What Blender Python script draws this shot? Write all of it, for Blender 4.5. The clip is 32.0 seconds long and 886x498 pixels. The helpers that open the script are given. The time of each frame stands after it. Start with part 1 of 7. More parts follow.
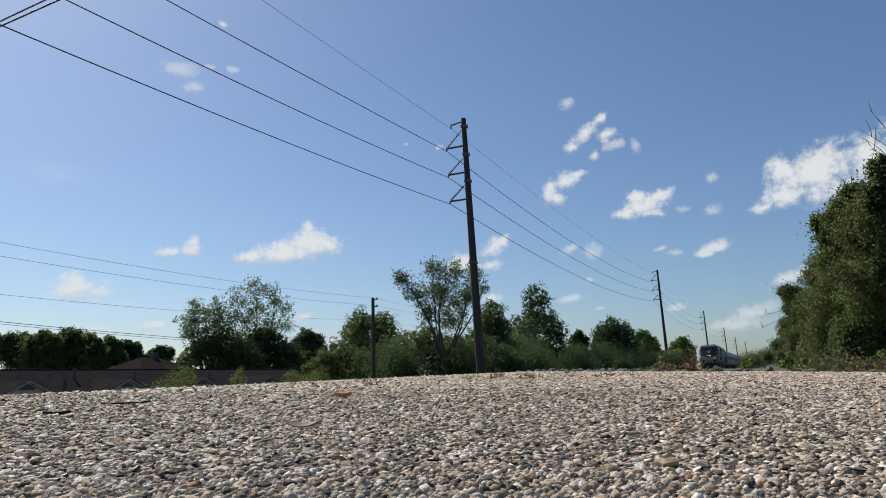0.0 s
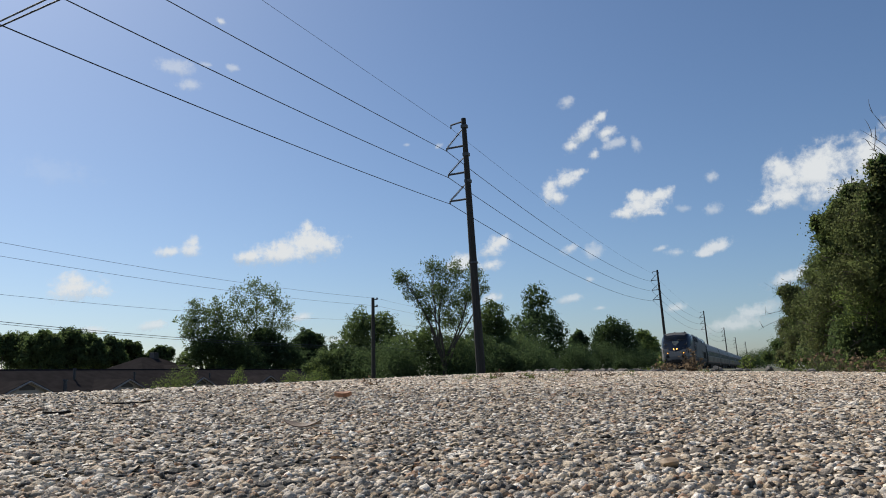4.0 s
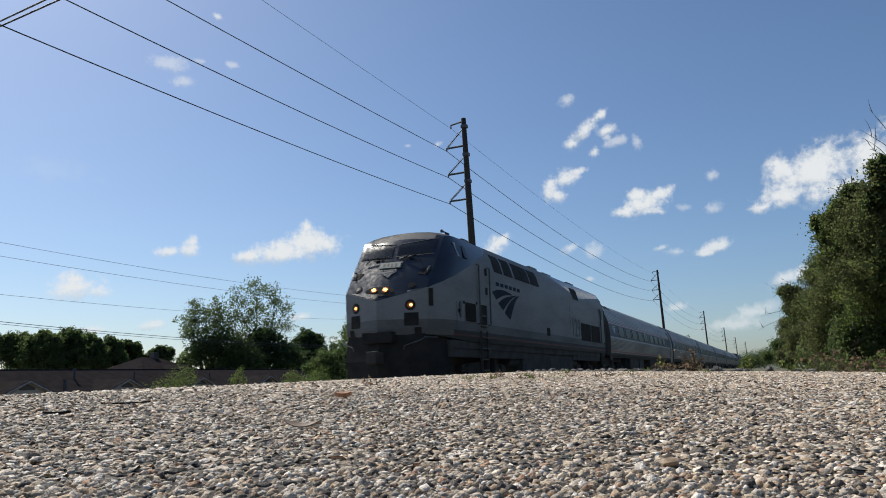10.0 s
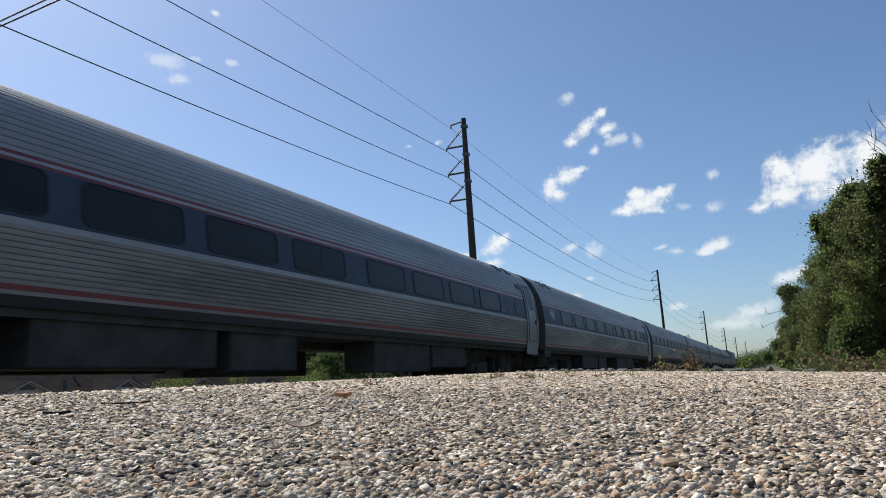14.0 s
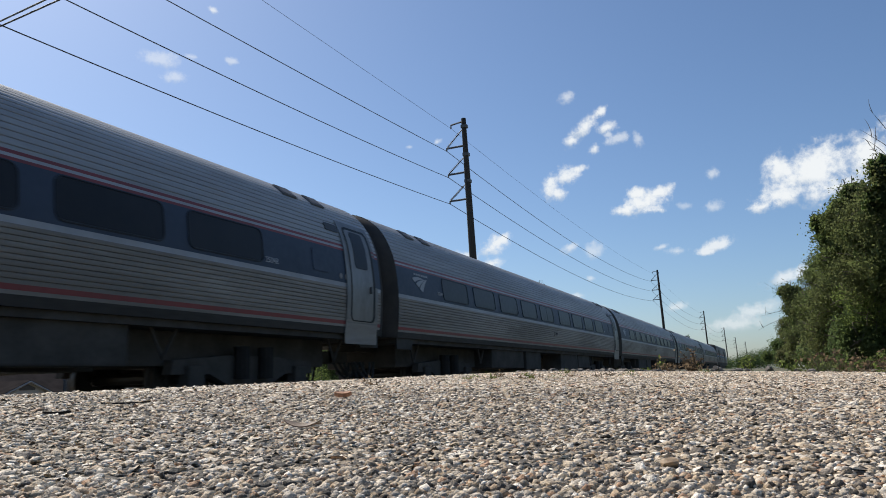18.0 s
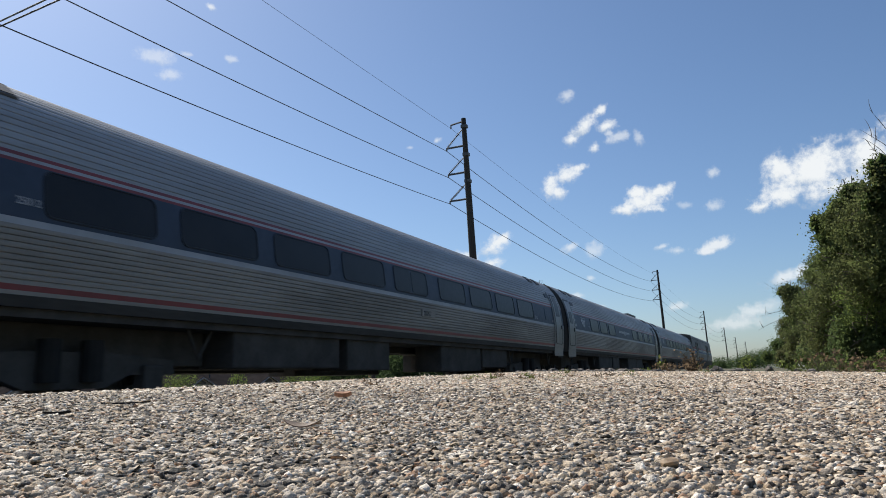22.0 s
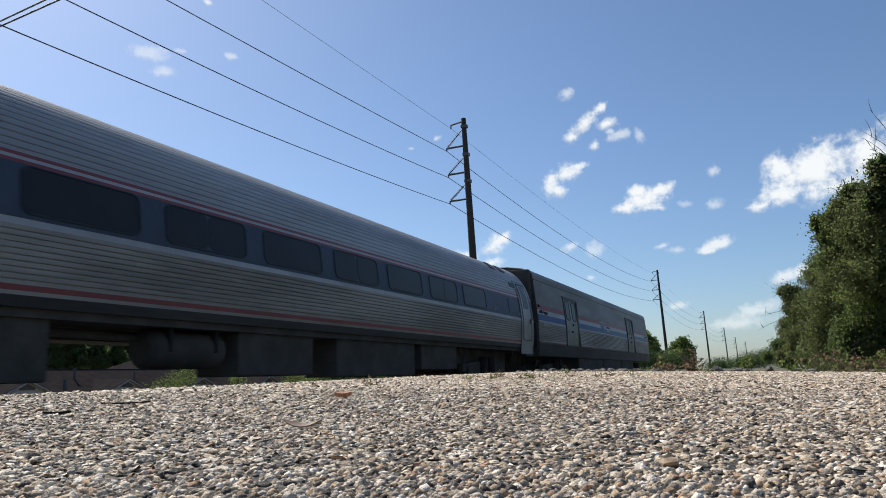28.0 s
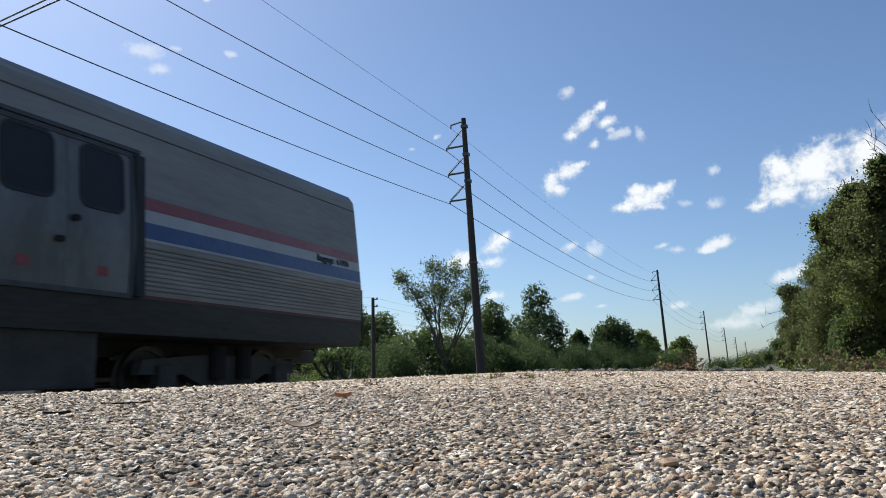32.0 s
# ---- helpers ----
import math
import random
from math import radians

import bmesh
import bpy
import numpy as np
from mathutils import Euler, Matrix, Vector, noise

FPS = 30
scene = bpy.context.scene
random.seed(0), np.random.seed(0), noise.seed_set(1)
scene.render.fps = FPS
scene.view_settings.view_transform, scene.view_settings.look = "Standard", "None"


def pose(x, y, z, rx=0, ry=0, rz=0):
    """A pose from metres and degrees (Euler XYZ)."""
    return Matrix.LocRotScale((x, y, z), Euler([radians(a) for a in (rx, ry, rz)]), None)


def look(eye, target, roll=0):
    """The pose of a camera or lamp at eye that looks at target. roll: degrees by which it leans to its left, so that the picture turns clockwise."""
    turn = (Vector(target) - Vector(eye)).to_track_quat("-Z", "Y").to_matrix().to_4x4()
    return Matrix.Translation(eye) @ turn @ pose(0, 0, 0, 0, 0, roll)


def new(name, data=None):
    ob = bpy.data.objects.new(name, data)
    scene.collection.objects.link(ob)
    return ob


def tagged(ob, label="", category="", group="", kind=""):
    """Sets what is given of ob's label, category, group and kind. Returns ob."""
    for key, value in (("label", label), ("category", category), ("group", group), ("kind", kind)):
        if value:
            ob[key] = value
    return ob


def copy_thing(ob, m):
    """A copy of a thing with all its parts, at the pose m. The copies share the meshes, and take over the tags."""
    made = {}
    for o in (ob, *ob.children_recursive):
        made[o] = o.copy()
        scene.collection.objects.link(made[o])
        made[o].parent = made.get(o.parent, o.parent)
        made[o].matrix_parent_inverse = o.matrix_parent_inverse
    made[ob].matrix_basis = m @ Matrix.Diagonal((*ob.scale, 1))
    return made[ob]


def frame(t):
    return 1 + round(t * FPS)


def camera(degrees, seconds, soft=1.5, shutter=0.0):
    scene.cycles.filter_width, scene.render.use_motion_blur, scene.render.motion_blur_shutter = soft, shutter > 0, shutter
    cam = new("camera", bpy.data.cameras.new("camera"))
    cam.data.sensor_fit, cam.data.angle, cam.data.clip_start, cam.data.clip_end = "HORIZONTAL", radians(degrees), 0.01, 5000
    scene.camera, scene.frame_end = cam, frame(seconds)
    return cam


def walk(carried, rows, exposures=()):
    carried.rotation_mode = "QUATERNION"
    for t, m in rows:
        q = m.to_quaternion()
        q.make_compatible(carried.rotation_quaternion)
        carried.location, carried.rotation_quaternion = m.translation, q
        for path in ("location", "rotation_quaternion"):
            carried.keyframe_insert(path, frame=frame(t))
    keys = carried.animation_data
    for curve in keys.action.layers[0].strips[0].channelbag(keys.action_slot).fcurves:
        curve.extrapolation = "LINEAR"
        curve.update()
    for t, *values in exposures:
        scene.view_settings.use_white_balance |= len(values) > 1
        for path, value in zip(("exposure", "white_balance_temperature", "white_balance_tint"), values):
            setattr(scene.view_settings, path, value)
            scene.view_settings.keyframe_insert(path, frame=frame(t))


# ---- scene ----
EYE = Vector((0.0, 0.0, 0.08))
cam = camera(62.19, 32.0, 0.95, 0.2)
VIEW = look(EYE, EYE + Vector((-3.93594, 9.02855, 1.73023)), -1.72)
walk(cam, [(0.0, VIEW), (32.0, VIEW)], [(t, stops, 6600, 8.2) for t, stops in ((0.0, -0.36), (8.0, -0.36), (9.5, -0.32), (10.5, -0.14), (11.2, 0.10), (11.7, 0.12), (13.0, -0.05), (21.0, -0.10), (28.0, -0.03), (30.0, 0.06), (32.0, 0.02))])

# ---- sky and sun ----
SUN_AZ, SUN_EL = radians(67), radians(47)   # azimuth: left of the track's direction
world = bpy.data.worlds.new("sky")
scene.world = world
world.use_nodes = True
wn, wl = world.node_tree.nodes, world.node_tree.links
wn.clear()
sky = wn.new("ShaderNodeTexSky")
sky.sky_type, sky.sun_disc = "NISHITA", False
sky.sun_elevation, sky.sun_rotation = SUN_EL, -SUN_AZ
sky.altitude, sky.air_density, sky.dust_density, sky.ozone_density = 350, 1.0, 1.15, 6.4
sky_bg = wn.new("ShaderNodeBackground")
sky_bg.inputs["Strength"].default_value = 0.125
sky_out = wn.new("ShaderNodeOutputWorld")
wl.new(sky.outputs[0], sky_bg.inputs[0])
wl.new(sky_bg.outputs[0], sky_out.inputs[0])
sun = new("sun", bpy.data.lights.new("sun", "SUN"))
sun.data.energy, sun.data.angle, sun.data.color = 4.5, radians(0.53), (1.0, 0.95, 0.86)
sun_from = Vector((-math.sin(SUN_AZ) * math.cos(SUN_EL), math.cos(SUN_AZ) * math.cos(SUN_EL), math.sin(SUN_EL)))
sun.matrix_world = look(sun_from * 50, (0, 0, 0))

# ---- materials ----
def surface(name, base, other=None, scale=8.0, rough=0.6, metal=0.0, bump=0.0, bump_scale=None, fine=0.3, per_object=0.0, per_island=0.0, spec=0.5, stretch=None):
    """A surface that varies at two scales between two colours, with fine relief."""
    m = bpy.data.materials.new(name)
    m.use_nodes = True
    n, l = m.node_tree.nodes, m.node_tree.links
    b = n["Principled BSDF"]
    b.inputs["Metallic"].default_value = metal
    b.inputs["Specular IOR Level"].default_value = spec
    tc = n.new("ShaderNodeTexCoord")
    src = tc.outputs["Object"]
    if stretch:
        mp = n.new("ShaderNodeMapping")
        mp.inputs["Scale"].default_value = stretch
        l.new(src, mp.inputs[0])
        src = mp.outputs[0]
    big, small = n.new("ShaderNodeTexNoise"), n.new("ShaderNodeTexNoise")
    for t, s, d in ((big, scale, 4.0), (small, scale * 9, 3.0)):
        t.inputs["Scale"].default_value, t.inputs["Detail"].default_value = s, d
        l.new(src, t.inputs["Vector"])
    mix = n.new("ShaderNodeMixRGB")
    mix.inputs[1].default_value = (*base, 1)
    mix.inputs[2].default_value = (*(other or [c * 0.6 for c in base]), 1)
    ad = n.new("ShaderNodeMath")
    ad.operation = "MULTIPLY_ADD"
    ad.inputs[1].default_value = fine
    l.new(small.outputs["Fac"], ad.inputs[0])
    l.new(big.outputs["Fac"], ad.inputs[2])
    ramp = n.new("ShaderNodeMapRange")
    ramp.inputs["From Min"].default_value, ramp.inputs["From Max"].default_value = 0.35 + fine * 0.5, 0.65 + fine * 0.5
    l.new(ad.outputs[0], ramp.inputs["Value"])
    fac = ramp.outputs[0]
    l.new(fac, mix.inputs[0])
    col = mix.outputs[0]
    if per_object or per_island:
        if per_island:
            info, sock, amount = n.new("ShaderNodeNewGeometry"), "Random Per Island", per_island
        else:
            info, sock, amount = n.new("ShaderNodeObjectInfo"), "Random", per_object
        hs = n.new("ShaderNodeHueSaturation")
        mr = n.new("ShaderNodeMapRange")
        mr.inputs["To Min"].default_value, mr.inputs["To Max"].default_value = 1 - amount, 1 + amount
        l.new(info.outputs[sock], mr.inputs["Value"])
        l.new(mr.outputs[0], hs.inputs["Value"])
        l.new(col, hs.inputs["Color"])
        col = hs.outputs[0]
    l.new(col, b.inputs["Base Color"])
    rr = n.new("ShaderNodeMapRange")
    rr.inputs["To Min"].default_value, rr.inputs["To Max"].default_value = max(0.02, rough - 0.12), min(1.0, rough + 0.12)
    l.new(small.outputs["Fac"], rr.inputs["Value"])
    l.new(rr.outputs[0], b.inputs["Roughness"])
    if bump:
        bp = n.new("ShaderNodeBump")
        bp.inputs["Strength"].default_value = 0.6
        bp.inputs["Distance"].default_value = bump
        bt = small
        if bump_scale:
            bt = n.new("ShaderNodeTexNoise")
            bt.inputs["Scale"].default_value, bt.inputs["Detail"].default_value = bump_scale, 5.0
            l.new(src, bt.inputs["Vector"])
        l.new(bt.outputs["Fac"], bp.inputs["Height"])
        l.new(bp.outputs[0], b.inputs["Normal"])
    return m


def leafy(name, base, other, per_island=0.35):
    """Foliage that also lets light through."""
    m = surface(name, base, other, 0.35, 0.8, per_island=per_island, spec=0.06)
    n, l = m.node_tree.nodes, m.node_tree.links
    b = n["Principled BSDF"]
    out = n["Material Output"]
    tr, ms = n.new("ShaderNodeBsdfTranslucent"), n.new("ShaderNodeMixShader")
    ms.inputs[0].default_value = 0.58
    src = b.inputs["Base Color"].links[0].from_socket
    hs = n.new("ShaderNodeHueSaturation")
    hs.inputs["Value"].default_value, hs.inputs["Saturation"].default_value = 1.9, 1.2
    l.new(src, hs.inputs["Color"])
    l.new(hs.outputs[0], tr.inputs["Color"])
    l.new(b.outputs[0], ms.inputs[1])
    l.new(tr.outputs[0], ms.inputs[2])
    l.new(ms.outputs[0], out.inputs["Surface"])
    return m


def glowing(name, colour, strength):
    m = bpy.data.materials.new(name)
    m.use_nodes = True
    b = m.node_tree.nodes["Principled BSDF"]
    b.inputs["Base Color"].default_value = (*colour, 1)
    b.inputs["Emission Color"].default_value = (*colour, 1)
    b.inputs["Emission Strength"].default_value = strength
    return m


M_SILVER = surface("silver_paint", (0.285, 0.279, 0.272), (0.225, 0.219, 0.212), 1.2, 0.6, 0.0, spec=0.2, stretch=(1, 0.35, 1.6))
M_SILVER_DARK = surface("darker_silver_paint", (0.195, 0.186, 0.176), (0.140, 0.131, 0.122), 1.0, 0.65, spec=0.15, stretch=(1, 0.35, 1.6))
M_SILVER_DULL = surface("dull_silver_paint", (0.30, 0.295, 0.288), (0.215, 0.21, 0.203), 1.0, 0.6, spec=0.2, stretch=(1, 0.3, 1.8))
M_GREY = surface("grey_paint", (0.13, 0.13, 0.135), (0.085, 0.083, 0.08), 1.5, 0.5)
M_STEEL = surface("fluted_stainless_steel", (0.44, 0.435, 0.43), (0.33, 0.323, 0.315), 0.9, 0.56, 0.3, stretch=(1, 0.25, 2.5))
M_STEEL_LOW = surface("grimy_dimmed_steel", (0.37, 0.342, 0.315), (0.24, 0.22, 0.20), 0.8, 0.55, 0.25, spec=0.2, stretch=(1, 0.3, 2.0))
M_DOOR = surface("brushed_steel", (0.19, 0.185, 0.178), (0.12, 0.115, 0.105), 2.0, 0.42, 0.45, stretch=(1, 1, 0.4))
M_DOOR_STEEL = surface("smooth_brushed_steel", (0.29, 0.283, 0.276), (0.20, 0.193, 0.185), 1.6, 0.45, 0.4, stretch=(1, 1, 0.4))
M_BELLOWS = surface("sooty_bellows", (0.045, 0.040, 0.036), (0.07, 0.06, 0.052), 2.0, 0.8, spec=0.2)
M_BLUE = surface("dark_blue_paint", (0.019, 0.025, 0.039), (0.014, 0.019, 0.030), 1.0, 0.19, spec=0.45)
M_NAVY = surface("matt_navy_decal", (0.034, 0.042, 0.060), (0.026, 0.033, 0.048), 1.0, 0.7, spec=0.06)
M_STRIPE_BLUE = surface("stripe_blue_paint", (0.030, 0.078, 0.22), (0.024, 0.062, 0.17), 1.0, 0.45)
M_RED = surface("stripe_red_paint", (0.30, 0.055, 0.056), (0.21, 0.045, 0.046), 1.0, 0.45)
M_WHITE = surface("white_paint", (0.68, 0.68, 0.68), (0.52, 0.52, 0.53), 1.2, 0.5)
M_PALE = surface("pale_grey_paint", (0.43, 0.44, 0.455), (0.35, 0.355, 0.365), 1.2, 0.5)
M_BLACK = surface("dull_black", (0.026, 0.024, 0.022), (0.042, 0.037, 0.033), 3.0, 0.8, bump=0.003, spec=0.15)
# dirty, and lightened further: the lens's veil is put into this colour
M_UNDER = surface("dirty_hazed_underframe", (0.110, 0.098, 0.086), (0.075, 0.066, 0.058), 2.0, 0.85, bump=0.004, spec=0.15)
M_RUBBER = surface("black_rubber", (0.02, 0.02, 0.02), (0.03, 0.03, 0.03), 6.0, 0.7)
M_GASKET = surface("grey_gasket", (0.07, 0.07, 0.073), (0.05, 0.05, 0.05), 6.0, 0.55)
M_GLASS = surface("dark_tinted_glass", (0.022, 0.024, 0.028), (0.030, 0.031, 0.035), 1.0, 0.36, spec=0.2)
M_SCREEN = surface("windscreen_glass", (0.012, 0.014, 0.017), (0.018, 0.020, 0.023), 2.0, 0.15, spec=0.4)
# window band blue, raised in colour to take in the lens's veil
M_BAND = surface("hazed_band_blue", (0.060, 0.078, 0.115), (0.048, 0.064, 0.095), 1.0, 0.5, spec=0.3)
M_FRAME = surface("dark_window_frame", (0.022, 0.024, 0.029), (0.016, 0.018, 0.021), 4.0, 0.5)
M_RED_OLD = surface("grimy_red_paint", (0.17, 0.045, 0.04), (0.09, 0.04, 0.035), 1.3, 0.6, stretch=(1, 0.4, 2.0))
M_GRIME_SHADE = surface("brown_grime_and_shade", (0.062, 0.055, 0.049), (0.040, 0.036, 0.032), 1.3, 0.7, 0.15, stretch=(1, 0.3, 2.0))
M_WHEEL = surface("wheel_steel", (0.11, 0.095, 0.08), (0.07, 0.06, 0.05), 5.0, 0.5, 0.5)
M_RAIL = surface("rail_steel", (0.16, 0.10, 0.07), (0.1, 0.065, 0.045), 4.0, 0.6, 0.3)
M_TIE = surface("weathered_tie", (0.10, 0.085, 0.07), (0.065, 0.055, 0.045), 3.0, 0.85, bump=0.006)
M_LAMP = glowing("lit_lamp", (1.0, 0.43, 0.09), 9.0)
# the orange bloom round each lens, put in as a faintly glowing ring
M_LAMP_HALO = glowing("lamp_halo", (0.22, 0.075, 0.03), 0.25)
M_LAMP_DIM = glowing("amber_lamp", (1.0, 0.40, 0.10), 5.0)
M_POLE = surface("weathered_pole", (0.052, 0.043, 0.035), (0.030, 0.025, 0.021), 1.5, 0.85, bump=0.01, stretch=(4, 4, 0.4))
M_ARM = surface("grey_polymer", (0.10, 0.10, 0.105), (0.07, 0.07, 0.075), 6.0, 0.55)
M_WIRE = surface("dark_cable", (0.05, 0.05, 0.055), (0.035, 0.035, 0.04), 2.0, 0.5)
M_ROOF = surface("brown_shingles", (0.044, 0.038, 0.037), (0.032, 0.028, 0.027), 1.3, 1.0, bump=0.02, bump_scale=9, spec=0.0)
M_SIDING = surface("pale_siding", (0.50, 0.43, 0.365), (0.42, 0.36, 0.31), 1.0, 0.7)
M_TRIM = surface("weathered_trim", (0.36, 0.31, 0.275), (0.28, 0.24, 0.21), 2.0, 0.6)
M_VENT = surface("brown_vent", (0.12, 0.10, 0.09), (0.08, 0.07, 0.06), 4.0, 0.7)
M_BARK = surface("grey_brown_bark", (0.085, 0.07, 0.055), (0.05, 0.042, 0.034), 3.0, 0.9, bump=0.03, stretch=(3, 3, 0.6))
M_LEAF = leafy("broad_leaves", (0.108, 0.135, 0.062), (0.078, 0.104, 0.050), 0.22)
M_SHRUB = leafy("shrub_leaves", (0.12, 0.15, 0.058), (0.10, 0.125, 0.05), 0.25)
M_LEAF_PALE = leafy("pale_spring_leaves", (0.118, 0.150, 0.062), (0.092, 0.124, 0.050), 0.2)
M_LEAF_DARK = leafy("dark_leaves", (0.068, 0.092, 0.046), (0.052, 0.074, 0.038), 0.2)
M_LEAF_VINE = leafy("vine_leaves", (0.108, 0.128, 0.058), (0.098, 0.102, 0.054), 0.16)
M_WEED = leafy("weed_leaves", (0.13, 0.155, 0.06), (0.09, 0.11, 0.045), 0.35)
M_DRY = leafy("dry_leaves", (0.150, 0.112, 0.078), (0.105, 0.080, 0.056), 0.4)
M_TWIG = surface("dead_twigs", (0.17, 0.13, 0.10), (0.10, 0.08, 0.06), 8.0, 0.9)
M_GROUND = surface("grassy_soil", (0.095, 0.105, 0.052), (0.18, 0.152, 0.112), 0.5, 0.95, bump=0.03, bump_scale=14)
M_BALLAST = surface("railway_ballast", (0.30, 0.28, 0.26), (0.17, 0.157, 0.145), 9.0, 0.9, bump=0.03, bump_scale=22)
M_BITUMEN = surface("worn_asphalt_binder", (0.105, 0.095, 0.085), (0.06, 0.055, 0.05), 3.0, 0.85, bump=0.002, bump_scale=260)


def set_with_stones(m, size):
    """Small stones of many greys and tans worn out of the binder."""
    n, l = m.node_tree.nodes, m.node_tree.links
    b = n["Principled BSDF"]
    src = b.inputs["Base Color"].links[0].from_socket
    tc, cells, ramp, mul = n.new("ShaderNodeTexCoord"), n.new("ShaderNodeTexVoronoi"), n.new("ShaderNodeValToRGB"), n.new("ShaderNodeMixRGB")
    cells.inputs["Scale"].default_value = 1 / size
    l.new(tc.outputs["Object"], cells.inputs["Vector"])
    sep = n.new("ShaderNodeSeparateColor")
    l.new(cells.outputs["Color"], sep.inputs[0])
    el = ramp.color_ramp.elements
    el[0].color, el[1].color = (0.12, 0.11, 0.10, 1), (1.0, 0.96, 0.88, 1)
    e = el.new(0.5)
    e.color = (0.55, 0.47, 0.38, 1)
    mul.blend_type = "MULTIPLY"
    mul.inputs[0].default_value = 1.0
    l.new(sep.outputs[0], ramp.inputs[0])
    l.new(src, mul.inputs[1])
    l.new(ramp.outputs[0], mul.inputs[2])
    l.new(mul.outputs[0], b.inputs["Base Color"])


set_with_stones(M_BITUMEN, 0.008)
M_ROCK = surface("broken_rock", (0.25, 0.222, 0.195), (0.13, 0.115, 0.10), 14.0, 0.85, bump=0.004)
M_DEAD_LEAF = surface("dead_leaf", (0.30, 0.215, 0.15), (0.17, 0.12, 0.08), 60.0, 0.6)
M_CHIP = surface("orange_brown_chip", (0.52, 0.27, 0.15), (0.40, 0.19, 0.10), 50.0, 0.7)
M_BOARD = glowing("number_board", (0.16, 0.20, 0.19), 0.06)

# ---- mesh helpers ----
def mesh_of(name, verts, faces, materials, smooth=None, slots=None):
    me = bpy.data.meshes.new(name)
    me.from_pydata([tuple(v) for v in verts], [], [tuple(f) for f in faces])
    for m in materials if isinstance(materials, (list, tuple)) else [materials]:
        me.materials.append(m)
    if slots is not None:
        me.polygons.foreach_set("material_index", slots)
    me.update()
    if smooth is not None:
        me.polygons.foreach_set("use_smooth", [True] * len(me.polygons))
        me.set_sharp_from_angle(angle=radians(smooth))
    return me


def put(name, me, parent=None, label="", m=None):
    ob = new(name, me)
    if parent:
        ob.parent = parent
    if m is not None:
        ob.matrix_local = m
    if label:
        tagged(ob, label)
    return ob


def part(name, bm, material, parent, label="", m=None, smooth=None):
    """Link a bmesh as one mesh object under a thing or a part."""
    bm.normal_update()
    me = bpy.data.meshes.new(name)
    bm.to_mesh(me)
    bm.free()
    me.materials.append(material)
    if smooth is not None:
        me.polygons.foreach_set("use_smooth", [True] * len(me.polygons))
        me.set_sharp_from_angle(angle=radians(smooth))
    return put(name, me, parent, label, m)


def thing(name, label, category, m=None, group="", kind=""):
    ob = tagged(new(name), label, category, group, kind)
    if m is not None:
        ob.matrix_basis = m
    return ob


def add_box(bm, x0, x1, y0, y1, z0, z1, bevel=0.0):
    vs = [bm.verts.new((x, y, z)) for x in (x0, x1) for y in (y0, y1) for z in (z0, z1)]
    fs = [(0, 1, 3, 2), (4, 6, 7, 5), (0, 4, 5, 1), (2, 3, 7, 6), (0, 2, 6, 4), (1, 5, 7, 3)]
    made = [bm.faces.new([vs[i] for i in f]) for f in fs]
    if bevel:
        edges = list({e for f in made for e in f.edges})
        bmesh.ops.bevel(bm, geom=edges, offset=bevel, segments=2, profile=0.6, affect="EDGES")
    return bm


def box(x0, x1, y0, y1, z0, z1, bevel=0.0):
    return add_box(bmesh.new(), x0, x1, y0, y1, z0, z1, bevel)


def add_tube(bm, points, radii, sides=8, caps=True):
    """A round tube through points, with a radius at each."""
    pts = [Vector(p) for p in points]
    rings = []
    side = None
    for i, p in enumerate(pts):
        way = (pts[min(i + 1, len(pts) - 1)] - pts[max(i - 1, 0)]).normalized()
        if side is None:
            side = way.cross(Vector((0, 0, 1)))
            if side.length < 0.05:
                side = way.cross(Vector((1, 0, 0)))
        side = (side - way * side.dot(way)).normalized()
        up = way.cross(side)
        r = radii[i] if isinstance(radii, (list, tuple)) else radii
        rings.append([bm.verts.new(p + (side * math.cos(a) + up * math.sin(a)) * r) for a in (2 * math.pi * k / sides for k in range(sides))])
    for a, b in zip(rings, rings[1:]):
        for k in range(sides):
            bm.faces.new((a[k], a[(k + 1) % sides], b[(k + 1) % sides], b[k]))
    if caps:
        bm.faces.new(rings[0][::-1])
        bm.faces.new(rings[-1])
    return bm


def tube(points, radii, sides=8):
    return add_tube(bmesh.new(), points, radii, sides)


def rounded(w, h, r, n=4):
    """The outline of a rounded rectangle about the origin, counter-clockwise."""
    pts = []
    for cx, cy, a0 in ((w / 2 - r, h / 2 - r, 0), (-w / 2 + r, h / 2 - r, 90), (-w / 2 + r, -h / 2 + r, 180), (w / 2 - r, -h / 2 + r, 270)):
        pts += [(cx + r * math.cos(radians(a0 + 90 * k / n)), cy + r * math.sin(radians(a0 + 90 * k / n))) for k in range(n + 1)]
    return pts


def slab(outline, depth, hole=None):
    """A flat plate, outline in its own x and y, from z = 0 to depth, with an optional hole of as many corners."""
    bm = bmesh.new()
    if hole is None:
        lo, hi = ([bm.verts.new((x, y, z)) for x, y in outline] for z in (0, depth))
        bm.faces.new(hi)
        bm.faces.new(lo[::-1])
        for i in range(len(lo)):
            j = (i + 1) % len(lo)
            bm.faces.new((lo[i], lo[j], hi[j], hi[i]))
        return bm
    rings = [[bm.verts.new((x, y, z)) for x, y in o] for o, z in ((outline, 0), (outline, depth), (hole, depth), (hole, 0))]
    for a, b in zip(rings, rings[1:]):
        for i in range(len(a)):
            j = (i + 1) % len(a)
            bm.faces.new((a[i], a[j], b[j], b[i]))
    return bm


